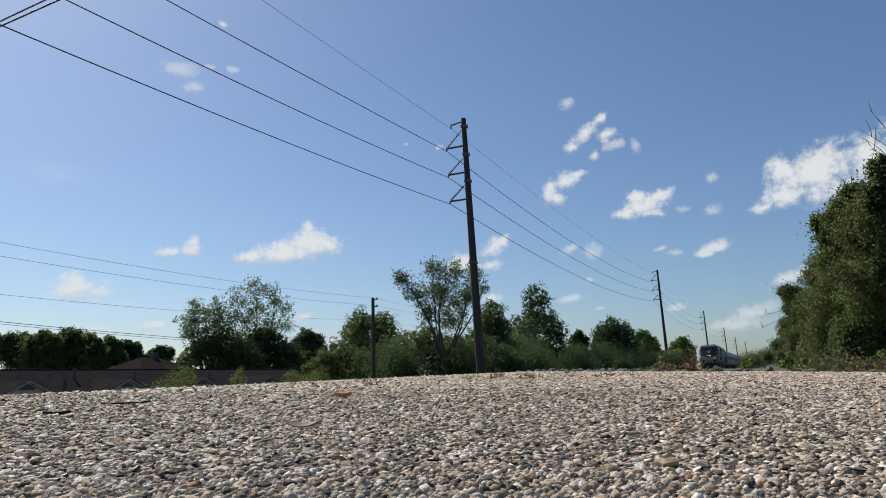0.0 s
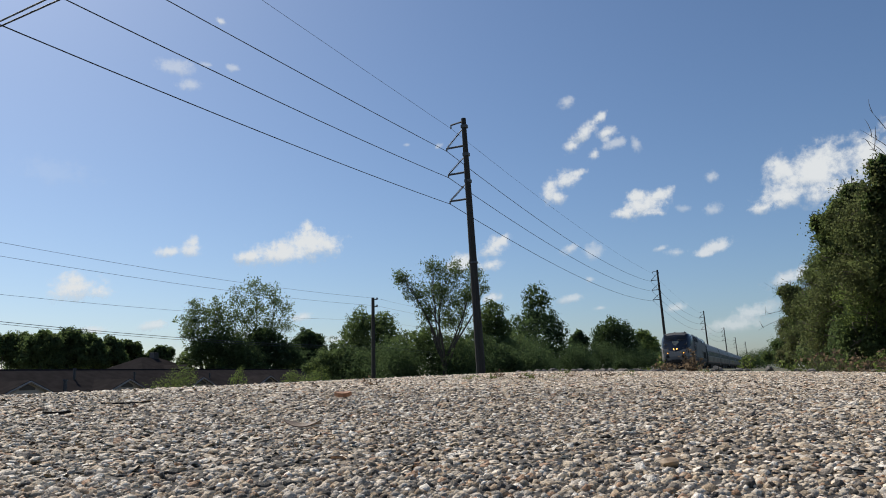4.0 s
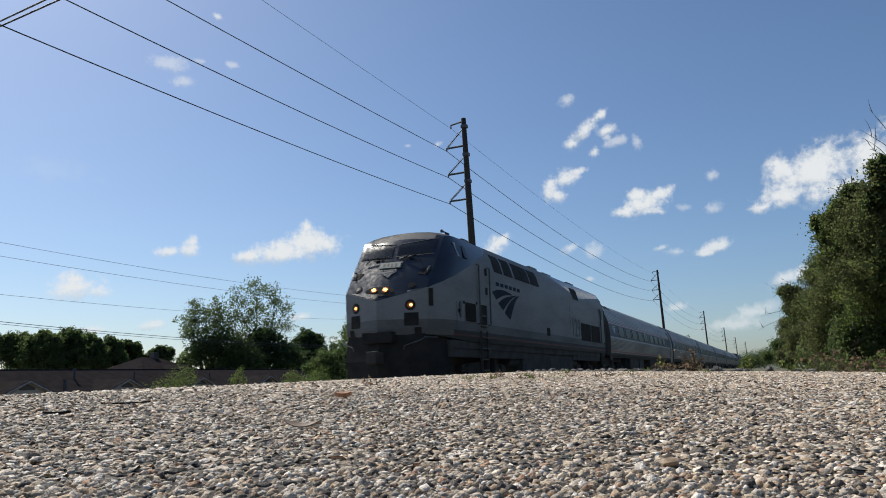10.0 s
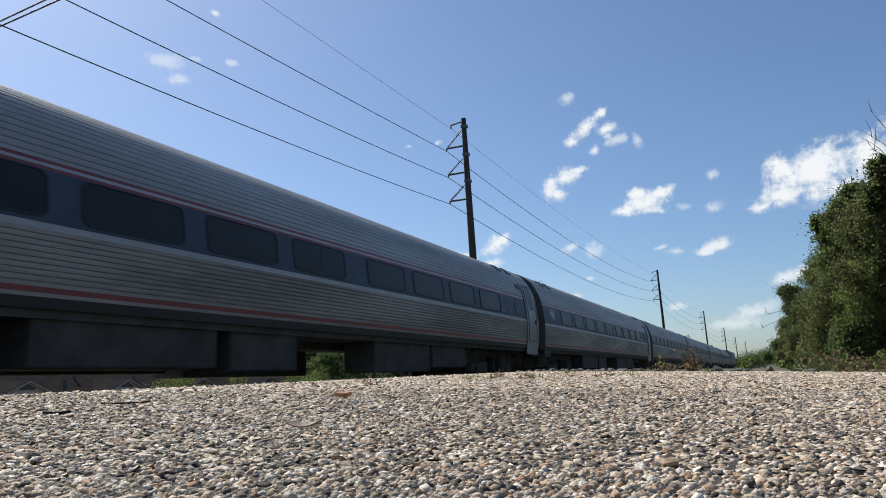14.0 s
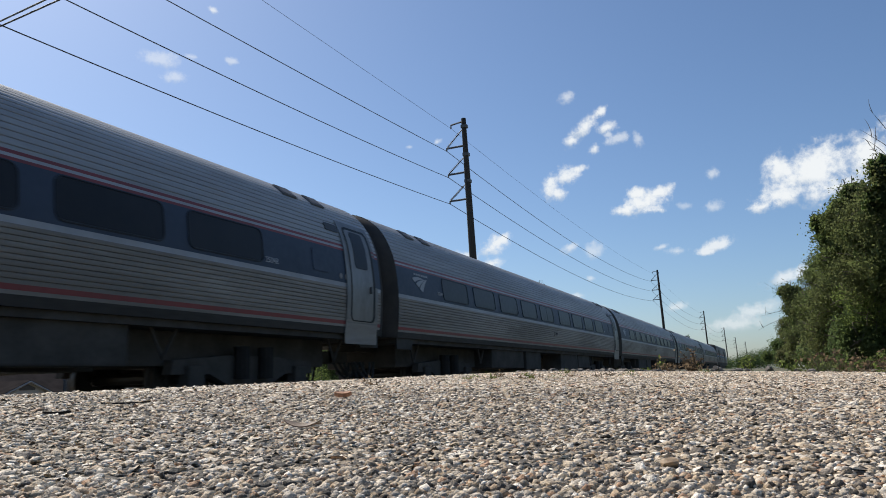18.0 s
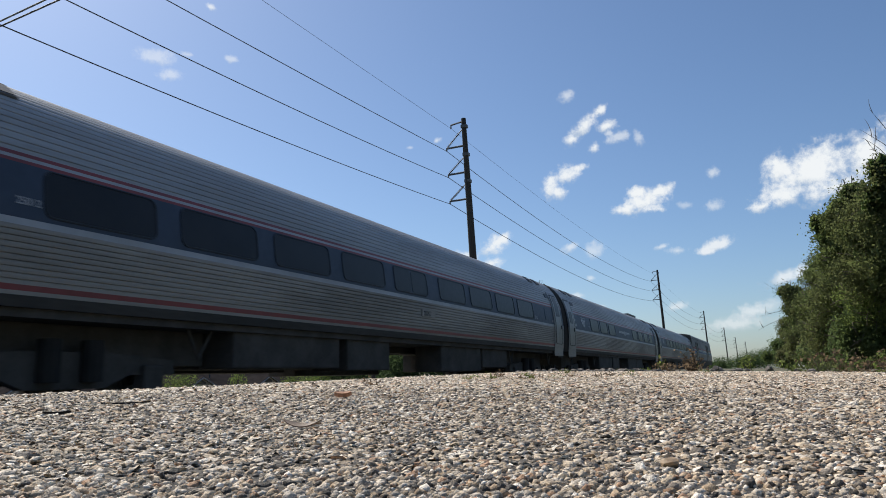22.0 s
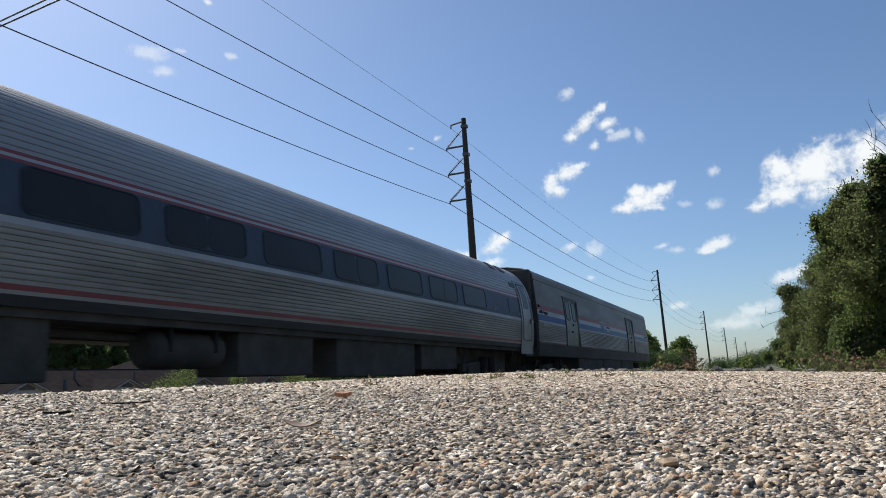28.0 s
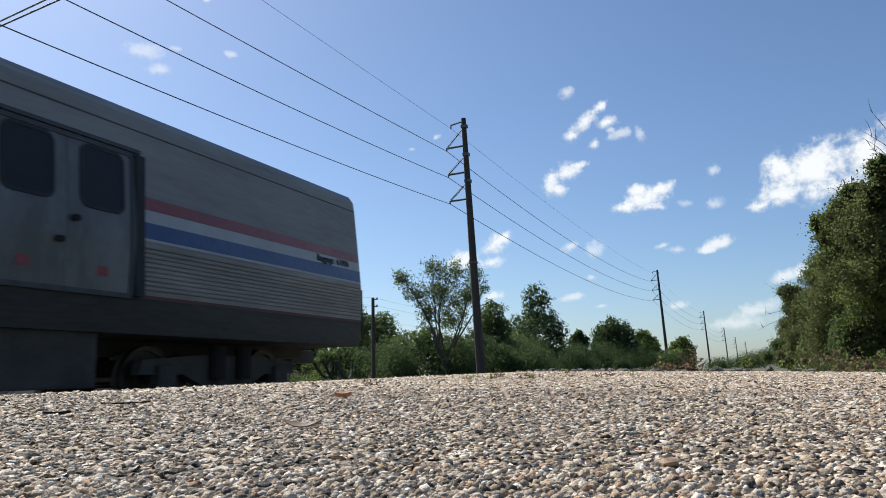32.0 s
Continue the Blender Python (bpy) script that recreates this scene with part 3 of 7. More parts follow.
def under_car(parent, boxes, cases=((1.1, 6.1, 0.92, 0.62), (6.1, 11.2, 0.55, 0.60), (16.3, 19.1, 0.6, 0.56), (19.1, 24.1, 0.92, 0.62))):
    part("centre_sill", box(-0.35, 0.35, 0.3, COACH_LEN - 0.3, 0.98, 1.24), M_UNDER, parent)
    part("floor_pan", box(-1.48, 1.48, 0.05, COACH_LEN - 0.05, 1.12, 1.225), M_UNDER, parent)
    for y0, y1, x0, x1, z0 in boxes:
        part("equipment_box", box(x0, x1, y0, y1, z0, 1.14, 0.03), M_UNDER, parent)
    # skirts are coloured dark in place of the dark ground they reflect
    for y in (0.42, COACH_LEN - 0.42):
        for s in (-1, 1):
            bm = slab([(-0.40, -0.24), (0.30, -0.24), (0.42, 0.0), (-0.40, 0.0)] if y < 5 else [(-0.30, -0.24), (0.40, -0.24), (0.40, 0.0), (-0.42, 0.0)], 0.03)
            part("skirt", bm, M_GRIME_SHADE, parent, "", Matrix(((0, 0, s, s * 1.52 - (0.03 if s > 0 else -0.03)), (1, 0, 0, y), (0, 1, 0, 1.22), (0, 0, 0, 1))))
    for y in (3.55, COACH_LEN - 3.55):
        bogie(parent, y, 2.59, 0.457)
    hoses(parent, 0.0, -1)
    hoses(parent, COACH_LEN, 1)
    for y0, y1, x1, z0 in cases:
        part("equipment_case", box(-x1, x1, y0, y1, z0, 1.13, 0.03), M_UNDER, parent)
    # slanted brackets beside the bogies
    for y in (1.3, 5.6, COACH_LEN - 5.6, COACH_LEN - 1.3):
        part("bracket", tube([(1.3, y - 0.25, 1.14), (1.28, y, 0.72), (1.3, y + 0.25, 1.14)], 0.03, 6), M_UNDER, parent)


WINDOW_STARTS = [2.44 + 2.115 * k for k in range(5)] + [13.42 + 2.1 * k for k in range(4)]


def coach(label, seed, front_door=False, rear_door=True, starts=WINDOW_STARTS, split=False, number="", plate="", cafe=False):
    rng = random.Random(seed)
    c = thing("cafe_car" if cafe else "passenger_car", label, "train car", group="cars of the train")
    coach_body("body", c)
    end_cap(c, 0.0, -1)
    end_cap(c, COACH_LEN, 1)
    for i, s in enumerate(starts):
        side_window(c, COACH_LINE, s + 0.8, 2.50, 1.66, 0.56, 0.12, split and i % 2 == 0 or i == 4 and not cafe)
    if rear_door:
        car_door(c, COACH_LEN - 0.74, COACH_LINE)
        part("door_panel", wrap(curved_plate(0.5, 0.42, 0.04, 0.01), COACH_LINE, 23.0, 2.50, 0.004), M_BAND, c)
        for y in (23.66, 23.86):
            part("round_sign", wrap(slab([(0.055 * math.cos(a), 0.055 * math.sin(a)) for a in (2 * math.pi * k / 12 for k in range(12))], 0.004), COACH_LINE, y, 2.28, 0.005), M_SILVER, c)
        if number or plate:
            words(c, COACH_LINE, 21.40, 2.25, number or plate, 0.13, M_PALE, "small pale car number")
    if front_door:
        car_door(c, 0.46, COACH_LINE, win=(0.46, 0.48), win_z=2.58)
    for y in (1.35, 2.28, COACH_LEN - 2.7, COACH_LEN - 1.8):
        roof_hatch(c, y)
    if rear_door:
        part("side_vent", wrap(slab(fine_rect(0.42, 0.15, 0.04), 0.02), COACH_LINE, COACH_LEN - 1.6, 3.22, 0.0), M_GASKET, c)
    if front_door:
        part("side_vent", wrap(slab(fine_rect(0.45, 0.15, 0.04), 0.02), COACH_LINE, 1.40, 3.22, 0.0), M_GASKET, c)
    x = 2.65 if cafe or split else 1.15
    emblem(c, COACH_LINE, x, 2.47, 0.82, 0.34, M_PALE)
    if number:
        words(c, COACH_LINE, x + 0.92 if x > 2 else starts[0] - 0.37, 2.32, number, 0.12, M_PALE, "small pale car number")
    if plate:
        part("number_plate", wrap(curved_plate(0.76, 0.17, 0.02, 0.012), COACH_LINE, 12.82, 1.83, 0.010), M_STEEL_LOW, c)
        words(c, COACH_LINE, 12.55, 1.775, plate, 0.155, M_GASKET, "dark car number on a steel plate", 0.024)
    boxes = [(6.2, 9.2, 0.75, 1.42, 0.58), (9.5, 11.2, 0.6, 1.42, 0.54), (13.9, 16.6, 0.7, 1.42, 0.50), (16.8, 18.9, 0.75, 1.4, 0.60),
             (6.2, 10.3, -1.42, -0.6, 0.55), (10.8, 14.6, -1.42, -0.7, 0.48), (17.4, 18.9, -1.42, -0.6, 0.55), (10.9, 11.4, -0.5, 0.5, 0.7)]
    cases = [(1.1, 6.1, 0.92, 0.62), (6.1, 11.2, 0.55, 0.60), (16.3, 19.1, 0.6, 0.56), (19.1, 24.1, 0.92, 0.62)]
    if split:
        boxes = [(5.5, 7.05, 0.6, 1.42, 0.42), (10.3, 12.3, 0.6, 1.42, 0.46), (13.1, 16.4, 0.7, 1.42, 0.42), (16.8, 18.9, 0.75, 1.4, 0.55), (17.4, 18.9, -1.42, -0.6, 0.55)]
        cases = [(1.1, 5.6, 0.92, 0.62), (15.2, 19.1, 0.6, 0.50), (19.1, 24.1, 0.92, 0.62)]
        tank = part("water_tank", tube([(1.1, 8.66, 0.84), (1.1, 8.74, 0.84), (1.1, 10.06, 0.84), (1.1, 10.14, 0.84)], [0.2, 0.27, 0.27, 0.2], 14), M_UNDER, c, "dark round tank", None, 40)
        for y in (8.95, 9.85):
            part("tank_strap", box(0.82, 1.38, y - 0.03, y + 0.03, 0.80, 1.14), M_BLACK, tank)
        part("pipe", tube([(1.0, 7.05, 1.02), (1.0, 8.7, 0.98)], 0.05, 6), M_UNDER, c)
        part("pipe", tube([(0.7, 7.05, 1.05), (0.7, 12.3, 1.05)], 0.06, 6), M_UNDER, c)
    elif cafe:
        cases[1] = (8.4, 11.2, 0.55, 0.52)
        boxes[4] = (10.6, 12.0, -1.42, -0.6, 0.55)
    under_car(c, boxes, cases)
    return c


def cafe_extras(c):
    words(c, COACH_LINE, 1.02, 2.50, "Cafe", 0.13, M_PALE, "small pale word")
    for y in (1.10, 1.30):
        part("round_sign", wrap(slab([(0.07 * math.cos(a), 0.07 * math.sin(a)) for a in (2 * math.pi * k / 14 for k in range(14))], 0.004), COACH_LINE, y, 2.34, 0.005), M_PALE, c)
    bars(c, COACH_LINE, 10.85, 2.43, [0.125] * 9, 0.11, M_PALE)
    part("round_sign", wrap(slab([(0.13 * math.cos(a), 0.13 * math.sin(a)) for a in (2 * math.pi * k / 18 for k in range(18))], 0.004), COACH_LINE, 12.5, 2.46, 0.005), M_PALE, c)
    bars(c, COACH_LINE, 12.75, 2.43, [0.125] * 8, 0.11, M_PALE)
    part("roof_unit", box(-0.5, 0.5, 20.6, 23.4, 4.06, 4.20, 0.05), M_GREY, c)


def vehicle_place(ob, start):
    VEHICLES.append((ob, start))


# ---- locomotive ----
LOCO_LEN = 19.45


def loco_rings():
    """Half sections of the body from the nose's corner edge to the rear, sill first, roof middle last."""
    std = [(1.50, 1.28), (1.52, 1.45), (1.52, 2.60), (1.52, 3.42), (1.41, 3.80), (1.22, 4.13), (0.97, 4.22), (0.72, 4.27), (0.36, 4.305), (0.0, 4.32)]
    edge = [(1.10, -0.26, 1.42), (1.15, -0.23, 1.56), (1.16, -0.23, 2.57), (1.18, 0.33, 3.34), (1.19, 0.64, 3.76), (1.20, 0.86, 4.06), (0.96, 0.92, 4.16), (0.72, 0.96, 4.22), (0.36, 0.98, 4.255), (0.0, 0.99, 4.27)]
    turn = [(1.32, 0.12, 1.38), (1.37, 0.14, 1.53), (1.38, 0.16, 2.58), (1.36, 0.62, 3.38), (1.31, 0.90, 3.78), (1.21, 1.10, 4.10), (0.965, 1.14, 4.20), (0.72, 1.18, 4.25), (0.36, 1.2, 4.285), (0.0, 1.2, 4.30)]
    flank = [(1.45, 0.62, 1.33), (1.49, 0.64, 1.48), (1.50, 0.66, 2.59), (1.48, 1.02, 3.41), (1.385, 1.25, 3.80), (1.22, 1.40, 4.12)] + [(x, 1.5, z) for x, z in std[6:]]
    rings = [edge, turn, flank, [(x, 2.0, z) for x, z in std], [(x, LOCO_LEN - 0.16, z) for x, z in std]]
    rings.append([(x * 0.995, LOCO_LEN - 0.05, z if z < 3 else 3.0 + (z - 3.0) * 0.90) for x, z in std])
    rings.append([(x * 0.975, LOCO_LEN, z if z < 3 else 3.0 + (z - 3.0) * 0.78) for x, z in std])
    return rings


# the nose's middle line and its corner edge, from the seam up to the roof, in y and z
NOSE_MIDDLE = [(-0.72, 2.27), (-0.56, 2.44), (-0.36, 2.70), (-0.14, 2.97), (0.08, 3.24), (0.30, 3.53), (0.46, 3.80), (0.66, 4.04), (0.99, 4.27)]
NOSE_EDGE = [(-0.23, 2.57), (-0.12, 2.72), (0.03, 2.93), (0.18, 3.13), (0.33, 3.34), (0.49, 3.56), (0.64, 3.76), (0.76, 3.92), (0.86, 4.06)]


def loco_body(parent):
    """The body shell: a raked flat nose with a keel seam, sharp corner edges, leaning upper sides and a square rear."""
    bm = bmesh.new()
    across = (0.0, 0.30, 0.60, 0.80, 1.0)
    for side in (1, -1):
        rings = [[bm.verts.new((side * x, y, z)) for x, y, z in r] for r in loco_rings()]
        for p, q in zip(rings, rings[1:]):
            for i in range(len(p) - 1):
                bm.faces.new((p[i], p[i + 1], q[i + 1], q[i]))
        bm.faces.new([rings[-1][i] for i in range(10)] + [bm.verts.new((0, LOCO_LEN, 1.28))])
        rows = []
        for k, ((ym, zm), (ye, ze)) in enumerate(zip(NOSE_MIDDLE, NOSE_EDGE)):
            xe = 1.16 + 0.04 * k / 8
            power = 1.0 + 0.6 * min(1.0, k / 4)
            rows.append([bm.verts.new((side * xe * u, ym + (ye - ym) * u ** power, zm + (ze - zm) * u ** power)) for u in across])
        foot = [[bm.verts.new((side * 1.16 * u * kx, -0.72 + 0.49 * u + dy, z)) for u in across] for z, kx, dy in ((1.42, 0.95, 0.02), (1.56, 0.99, 0.0))]
        rows = foot + rows
        for p, q in zip(rows, rows[1:]):
            for i in range(4):
                bm.faces.new((p[i], p[i + 1], q[i + 1], q[i]))
        # close the nose to the corner edge
        corner = [rings[0][i] for i in range(6)]
        bm.faces.new([r[-1] for r in rows[2:]] + corner[2:6][::-1])
        bm.faces.new([rows[0][-1], rows[1][-1], rows[2][-1]] + corner[0:3][::-1])
        bm.faces.new([rows[-1][i] for i in range(5)] + [rings[0][i] for i in range(5, 10)])
    bmesh.ops.remove_doubles(bm, verts=bm.verts[:], dist=0.004)
    bmesh.ops.dissolve_degenerate(bm, dist=0.0005, edges=bm.edges[:])
    bmesh.ops.triangulate(bm, faces=[q for q in bm.faces if len(q.verts) > 4])

    def cut(co, no):
        bmesh.ops.bisect_plane(bm, geom=bm.verts[:] + bm.edges[:] + bm.faces[:], plane_co=co, plane_no=no)

    def front_top(c, n):
        return n.y < -0.3 and c.z > 4.02

    slope = Vector((0, -0.375, 1)).normalized()
    for co, no in (((0, 0, 2.66), slope), ((0, 3.62, 0), (0, 1, 0)), ((0, 0, 1.41), (0, 0, 1)), ((0, 0, 1.46), (0, 0, 1)), ((0, 14.3, 3.50), Vector((0, 0.158, 1)).normalized()), ((0, 14.3, 3.50), Vector((0, -0.089, 1)).normalized()),
                   ((0, LOCO_LEN - 0.16, 0), (0, 1, 0)), ((0, 0, 1.56), (0, 0, 1)), ((0, 0, 1.80), (0, 0, 1)), ((0, 0, 4.125), (0, 0, 1))):
        cut(co, no)
    bmesh.ops.recalc_face_normals(bm, faces=bm.faces[:])
    for q in bm.faces:
        c = q.calc_center_median()
        n = q.normal
        # roof and nose top share the darker silver of the dirty lower flanks
        q.material_index = 5 if c.z > 4.10 or front_top(c, n) else 0
        front = n.y < -0.5
        if front and 0.30 * abs(c.x) + 2.27 < c.z < 4.05 or not front and c.y < 3.62 and c.z > 2.66 + 0.375 * c.y and c.z < 4.125:
            q.material_index = 1
        elif 10.0 < c.y < LOCO_LEN - 0.1 and c.z > 3.50 + max(0.158 * (14.3 - c.y), 0.089 * (c.y - 14.3)) and abs(c.x) > 0.7:
            q.material_index = 1
        elif 1.41 < c.z < 1.46 and c.y > 1.0:
            q.material_index = 2
        elif c.z < 1.41:
            q.material_index = 3
        elif c.z < 1.56 and c.y > 0.9:
            q.material_index = 4
        elif c.z < 1.80:
            q.material_index = 5
    me = bpy.data.meshes.new("body")
    bm.to_mesh(me)
    bm.free()
    for m in (M_SILVER, M_BLUE, M_RED_OLD, M_GRIME_SHADE, M_GRIME_SHADE, M_SILVER_DARK):
        me.materials.append(m)
    me.polygons.foreach_set("use_smooth", [True] * len(me.polygons))
    me.set_sharp_from_angle(angle=radians(24))
    return put("body", me, parent)


def on_front(body, u, z, out=0.0):
    """Pose on the nose: x across, y up along it, z outward, at u from the middle and the height z."""
    tree = BVHTree.FromPolygons([v.co[:] for v in body.data.vertices], [p.vertices[:] for p in body.data.polygons])
    at, nrm = tree.ray_cast(Vector((u, -4, z)), Vector((0, 1, 0)))[:2]
    side = Vector((0, 0, 1)).cross(nrm).normalized()
    up = nrm.cross(side)
    m = Matrix((side, up, nrm)).transposed().to_4x4()
    m.translation = at + nrm * out
    return m


def laid_on(body, m, corners, n=8, out=0.004, thick=0.010):
    """A thin pane that follows the body's surface: four corners in the plane m, counter-clockwise."""
    tree = BVHTree.FromPolygons([v.co[:] for v in body.data.vertices], [p.vertices[:] for p in body.data.polygons])
    way = (m.to_3x3() @ Vector((0, 0, 1))).normalized()
    verts, faces = [], []
    a, b, c, d = (Vector((x, y, 0)) for x, y in corners)
    for lift in (0.0, thick):
        for j in range(n + 1):
            for i in range(n + 1):
                s, t = i / n, j / n
                p = m @ (a.lerp(b, s).lerp(d.lerp(c, s), t))
                hit = tree.ray_cast(p + way * 0.6, -way)[0]
                verts.append((hit or p) + way * (out + lift))
    k, w = (n + 1) ** 2, n + 1
    for j in range(n):
        for i in range(n):
            q = (j * w + i, j * w + i + 1, (j + 1) * w + i + 1, (j + 1) * w + i)
            faces.append(q[::-1])
            faces.append(tuple(x + k for x in q))
    rim = [i for i in range(w)] + [j * w + n for j in range(1, w)] + [n * w + i for i in range(n - 1, -1, -1)] + [j * w for j in range(n - 1, 0, -1)]
    for x, y in zip(rim, rim[1:] + rim[:1]):
        faces.append((x, y, y + k, x + k))
    return verts, faces


def disc(r, n=16):
    return [(r * math.cos(2 * math.pi * k / n), r * math.sin(2 * math.pi * k / n)) for k in range(n)]


def build_locomotive():
    c = thing("locomotive", "silver and dark blue diesel locomotive with lit headlights", "locomotive")
    body = loco_body(c)
    # windscreens, wipers, number board
    ahead = Matrix(((1, 0, 0, 0), (0, 0, -1, -1.2), (0, 1, 0, 0), (0, 0, 0, 1)))
    for s in (-1, 1):
        cut = [(0.07, 3.53), (1.04, 3.56), (1.07, 3.96), (0.07, 3.86)]
        pane_v, pane_f = laid_on(body, ahead, cut if s > 0 else [(-x, z) for x, z in cut[::-1]])
        screen = put("windscreen", mesh_of("windscreen", pane_v, pane_f, M_SCREEN, 30), c)
        for za, zb, xa, xb in ((3.50, 3.53, 0.05, 1.08), (3.87, 3.99, 0.05, 1.09)):
            g = tube([on_front(body, s * (xa + (xb - xa) * k / 5), za + (zb - za) * k / 5, 0.006).translation for k in range(6)], 0.014, 5)
            part("gasket", g, M_GASKET, screen)
        w = part("wiper_mount", slab(rounded(0.12, 0.07, 0.02), 0.03), M_BLACK, c, "", on_front(body, s * 0.50, 3.45))
        part("wiper", tube([(-0.26 * s, -0.05, 0.02), (-0.05 * s, 0.02, 0.09), (0.14 * s, 0.0, 0.09), (0.30 * s, -0.16, 0.04)], 0.017, 6), M_BLACK, w)
        # the near blade is pale: its glint is put into the colour
        part("wiper_blade", tube([(-0.32 * s, -0.02, 0.03), (0.05 * s, 0.05, 0.03)], 0.013, 5), M_PALE if s > 0 else M_BLACK, w)
        # a flat black plate: the recess's shade is put into its colour
        r = part("step_recess", slab([(-0.16, -0.10), (0.10, -0.10), (0.16, 0.10), (-0.06, 0.10)], 0.008), M_BLACK, c, "dark slanted foot recess", on_front(body, s * 0.97, 3.03, 0.002))
        part("grab_iron", tube([(s * 0.02, -0.10, 0.0), (s * 0.08, -0.06, 0.07), (s * 0.14, 0.10, 0.07), (s * 0.13, 0.16, 0.0)], 0.018, 6), M_DOOR, r)
    board = part("number_board", slab(rounded(0.58, 0.19, 0.02), 0.012), M_BOARD, c, "pale back-lit number board", on_front(body, 0.0, 3.24, 0.03))
    part("board_frame", slab(rounded(0.64, 0.25, 0.03), 0.010), M_GASKET, board, "", Matrix.Translation((0, 0, -0.012)))
    for k in range(4):
        part("numeral_bar", box(-0.20 + 0.11 * k, -0.14 + 0.11 * k, -0.055, 0.055, 0.012, 0.015), M_GASKET, board)
    crest = None
    for k in range(6):
        ob = part("letter_block", slab([(-0.21 + 0.074 * k, 0.0), (-0.155 + 0.074 * k, 0.0), (-0.155 + 0.074 * k, 0.05), (-0.21 + 0.074 * k, 0.05)], 0.006), M_SILVER_DULL, c if crest is None else crest, "", on_front(body, 0, 3.085, 0.02) if crest is None else None)
        crest = crest or ob
    for pts in ([(-0.24, -0.03), (-0.14, -0.10), (0.02, -0.06), (0.24, -0.02), (0.04, -0.005)], [(-0.12, -0.12), (-0.05, -0.18), (0.06, -0.09), (0.24, -0.03), (0.02, -0.075)], [(-0.03, -0.20), (0.05, -0.25), (0.12, -0.12), (0.24, -0.04), (0.07, -0.10)]):
        part("emblem_blade", slab(pts, 0.006), M_SILVER_DULL, crest)
    # headlights
    pod = part("headlight_housing", slab([(-0.36, -0.07), (-0.20, -0.115), (0.20, -0.115), (0.36, -0.07), (0.36, 0.03), (0.20, 0.115), (-0.20, 0.115), (-0.36, 0.03)], 0.012), M_BLACK, c, "dark recessed headlight housing", on_front(body, 0.0, 2.51, 0.055))
    for s in (-1, 1):
        rim = part("headlight_halo", slab(disc(0.085), 0.012), M_LAMP_HALO, pod, "", Matrix.Translation((s * 0.15, 0.0, 0.013)))
        part("headlight", slab(disc(0.052), 0.01), M_LAMP, pod, "lit round headlight", Matrix.Translation((s * 0.15, 0, 0.027)))
        mark = part("marker_light", slab(disc(0.115), 0.012), M_BLACK, c, "", on_front(body, s * 0.76, 2.64, 0.004))
        part("marker_lens", slab(disc(0.07), 0.008), M_GLASS, mark, "", Matrix.Translation((0, 0, 0.013)))
        ditch = part("ditch_light_housing", slab(disc(0.135), 0.012), M_BLACK, c, "", on_front(body, s * 0.77, 2.15, 0.003))
        part("ditch_light_halo", slab(disc(0.075), 0.008), M_LAMP_HALO, ditch, "", Matrix.Translation((0, 0, 0.013)))
        part("ditch_light", slab(disc(0.036), 0.01), M_LAMP_DIM if s < 0 else M_LAMP, ditch, "lit amber ditch light", Matrix.Translation((0.02, 0, 0.022)))
        # both recesses are flat plates, black in place of the shade inside
        part("step_recess", slab(rounded(0.36, 0.32, 0.015), 0.008), M_BLACK, c, "dark square recess", on_front(body, s * 0.79, 1.80, 0.002))
        part("lower_recess", slab(rounded(0.17, 0.20, 0.02), 0.008), M_BLACK, c, "", on_front(body, s * 0.93, 1.50, 0.004))
        lever = [(s * 1.34, -0.05, 1.34), (s * 1.16, -0.42, 1.34), (s * 1.10, -0.52, 1.27), (s * 0.72, -0.66, 1.14), (s * 0.70, -0.66, 1.06)]
        part("uncoupling_lever", tube(lever, 0.012, 6), M_DOOR, c, "thin pale uncoupling lever")
        # a thin black plate laid on the corner, drawn as a slot
        slot_mesh = laid_on(body, Matrix(((0, 0, s, s * 1.9), (s, 0, 0, 0), (0, 1, 0, 0), (0, 0, 0, 1))), [(s * -0.19, 2.12), (s * -0.08, 2.12), (s * -0.08, 2.56), (s * -0.19, 2.56)] if s > 0 else [(0.08, 2.12), (0.19, 2.12), (0.19, 2.56), (0.08, 2.56)], 4)
        put("corner_grip", mesh_of("corner_grip", *slot_mesh, M_BLACK), c, "dark slot at the nose corner")
    seam = [on_front(body, x, 2.285 + 0.259 * abs(x), 0.002).translation for x in (-1.12, -0.75, -0.4, -0.02, 0.02, 0.4, 0.75, 1.12)]
    part("seam", tube(seam, 0.007, 5), M_BLACK, c, "dark keel seam across the nose")
    # pilot and coupler
    bm = bmesh.new()
    secs = [[(-1.12, -0.22, 1.44), (0, -0.66, 1.44), (1.12, -0.22, 1.44), (1.40, 0.7, 1.30), (-1.40, 0.7, 1.30)], [(-1.16, -0.28, 0.8), (0, -0.70, 0.8), (1.16, -0.28, 0.8), (1.40, 0.6, 0.7), (-1.40, 0.6, 0.7)], [(-1.1, -0.2, 0.14), (0, -0.62, 0.14), (1.1, -0.2, 0.14), (1.35, 0.5, 0.14), (-1.35, 0.5, 0.14)]]
    v, f = loft(secs)
    put("pilot", mesh_of("pilot", v, f, M_BLACK), c, "black snowplough pilot")
    part("anticlimber", box(-0.42, 0.42, -0.74, 0.6, 1.22, 1.50, 0.03), M_BLACK, c)
    part("coupler", box(-0.14, 0.14, -1.05, 0.2, 0.72, 1.02, 0.04), M_UNDER, c)
    # side details, by distance from the nose
    part("side_window", wrap(slab([(-0.12, -0.17), (0.12, -0.17), (0.12, 0.17), (-0.06, 0.17)], 0.012), LOCO_LINE, 1.62, 3.70, 0.004), M_GLASS, c)
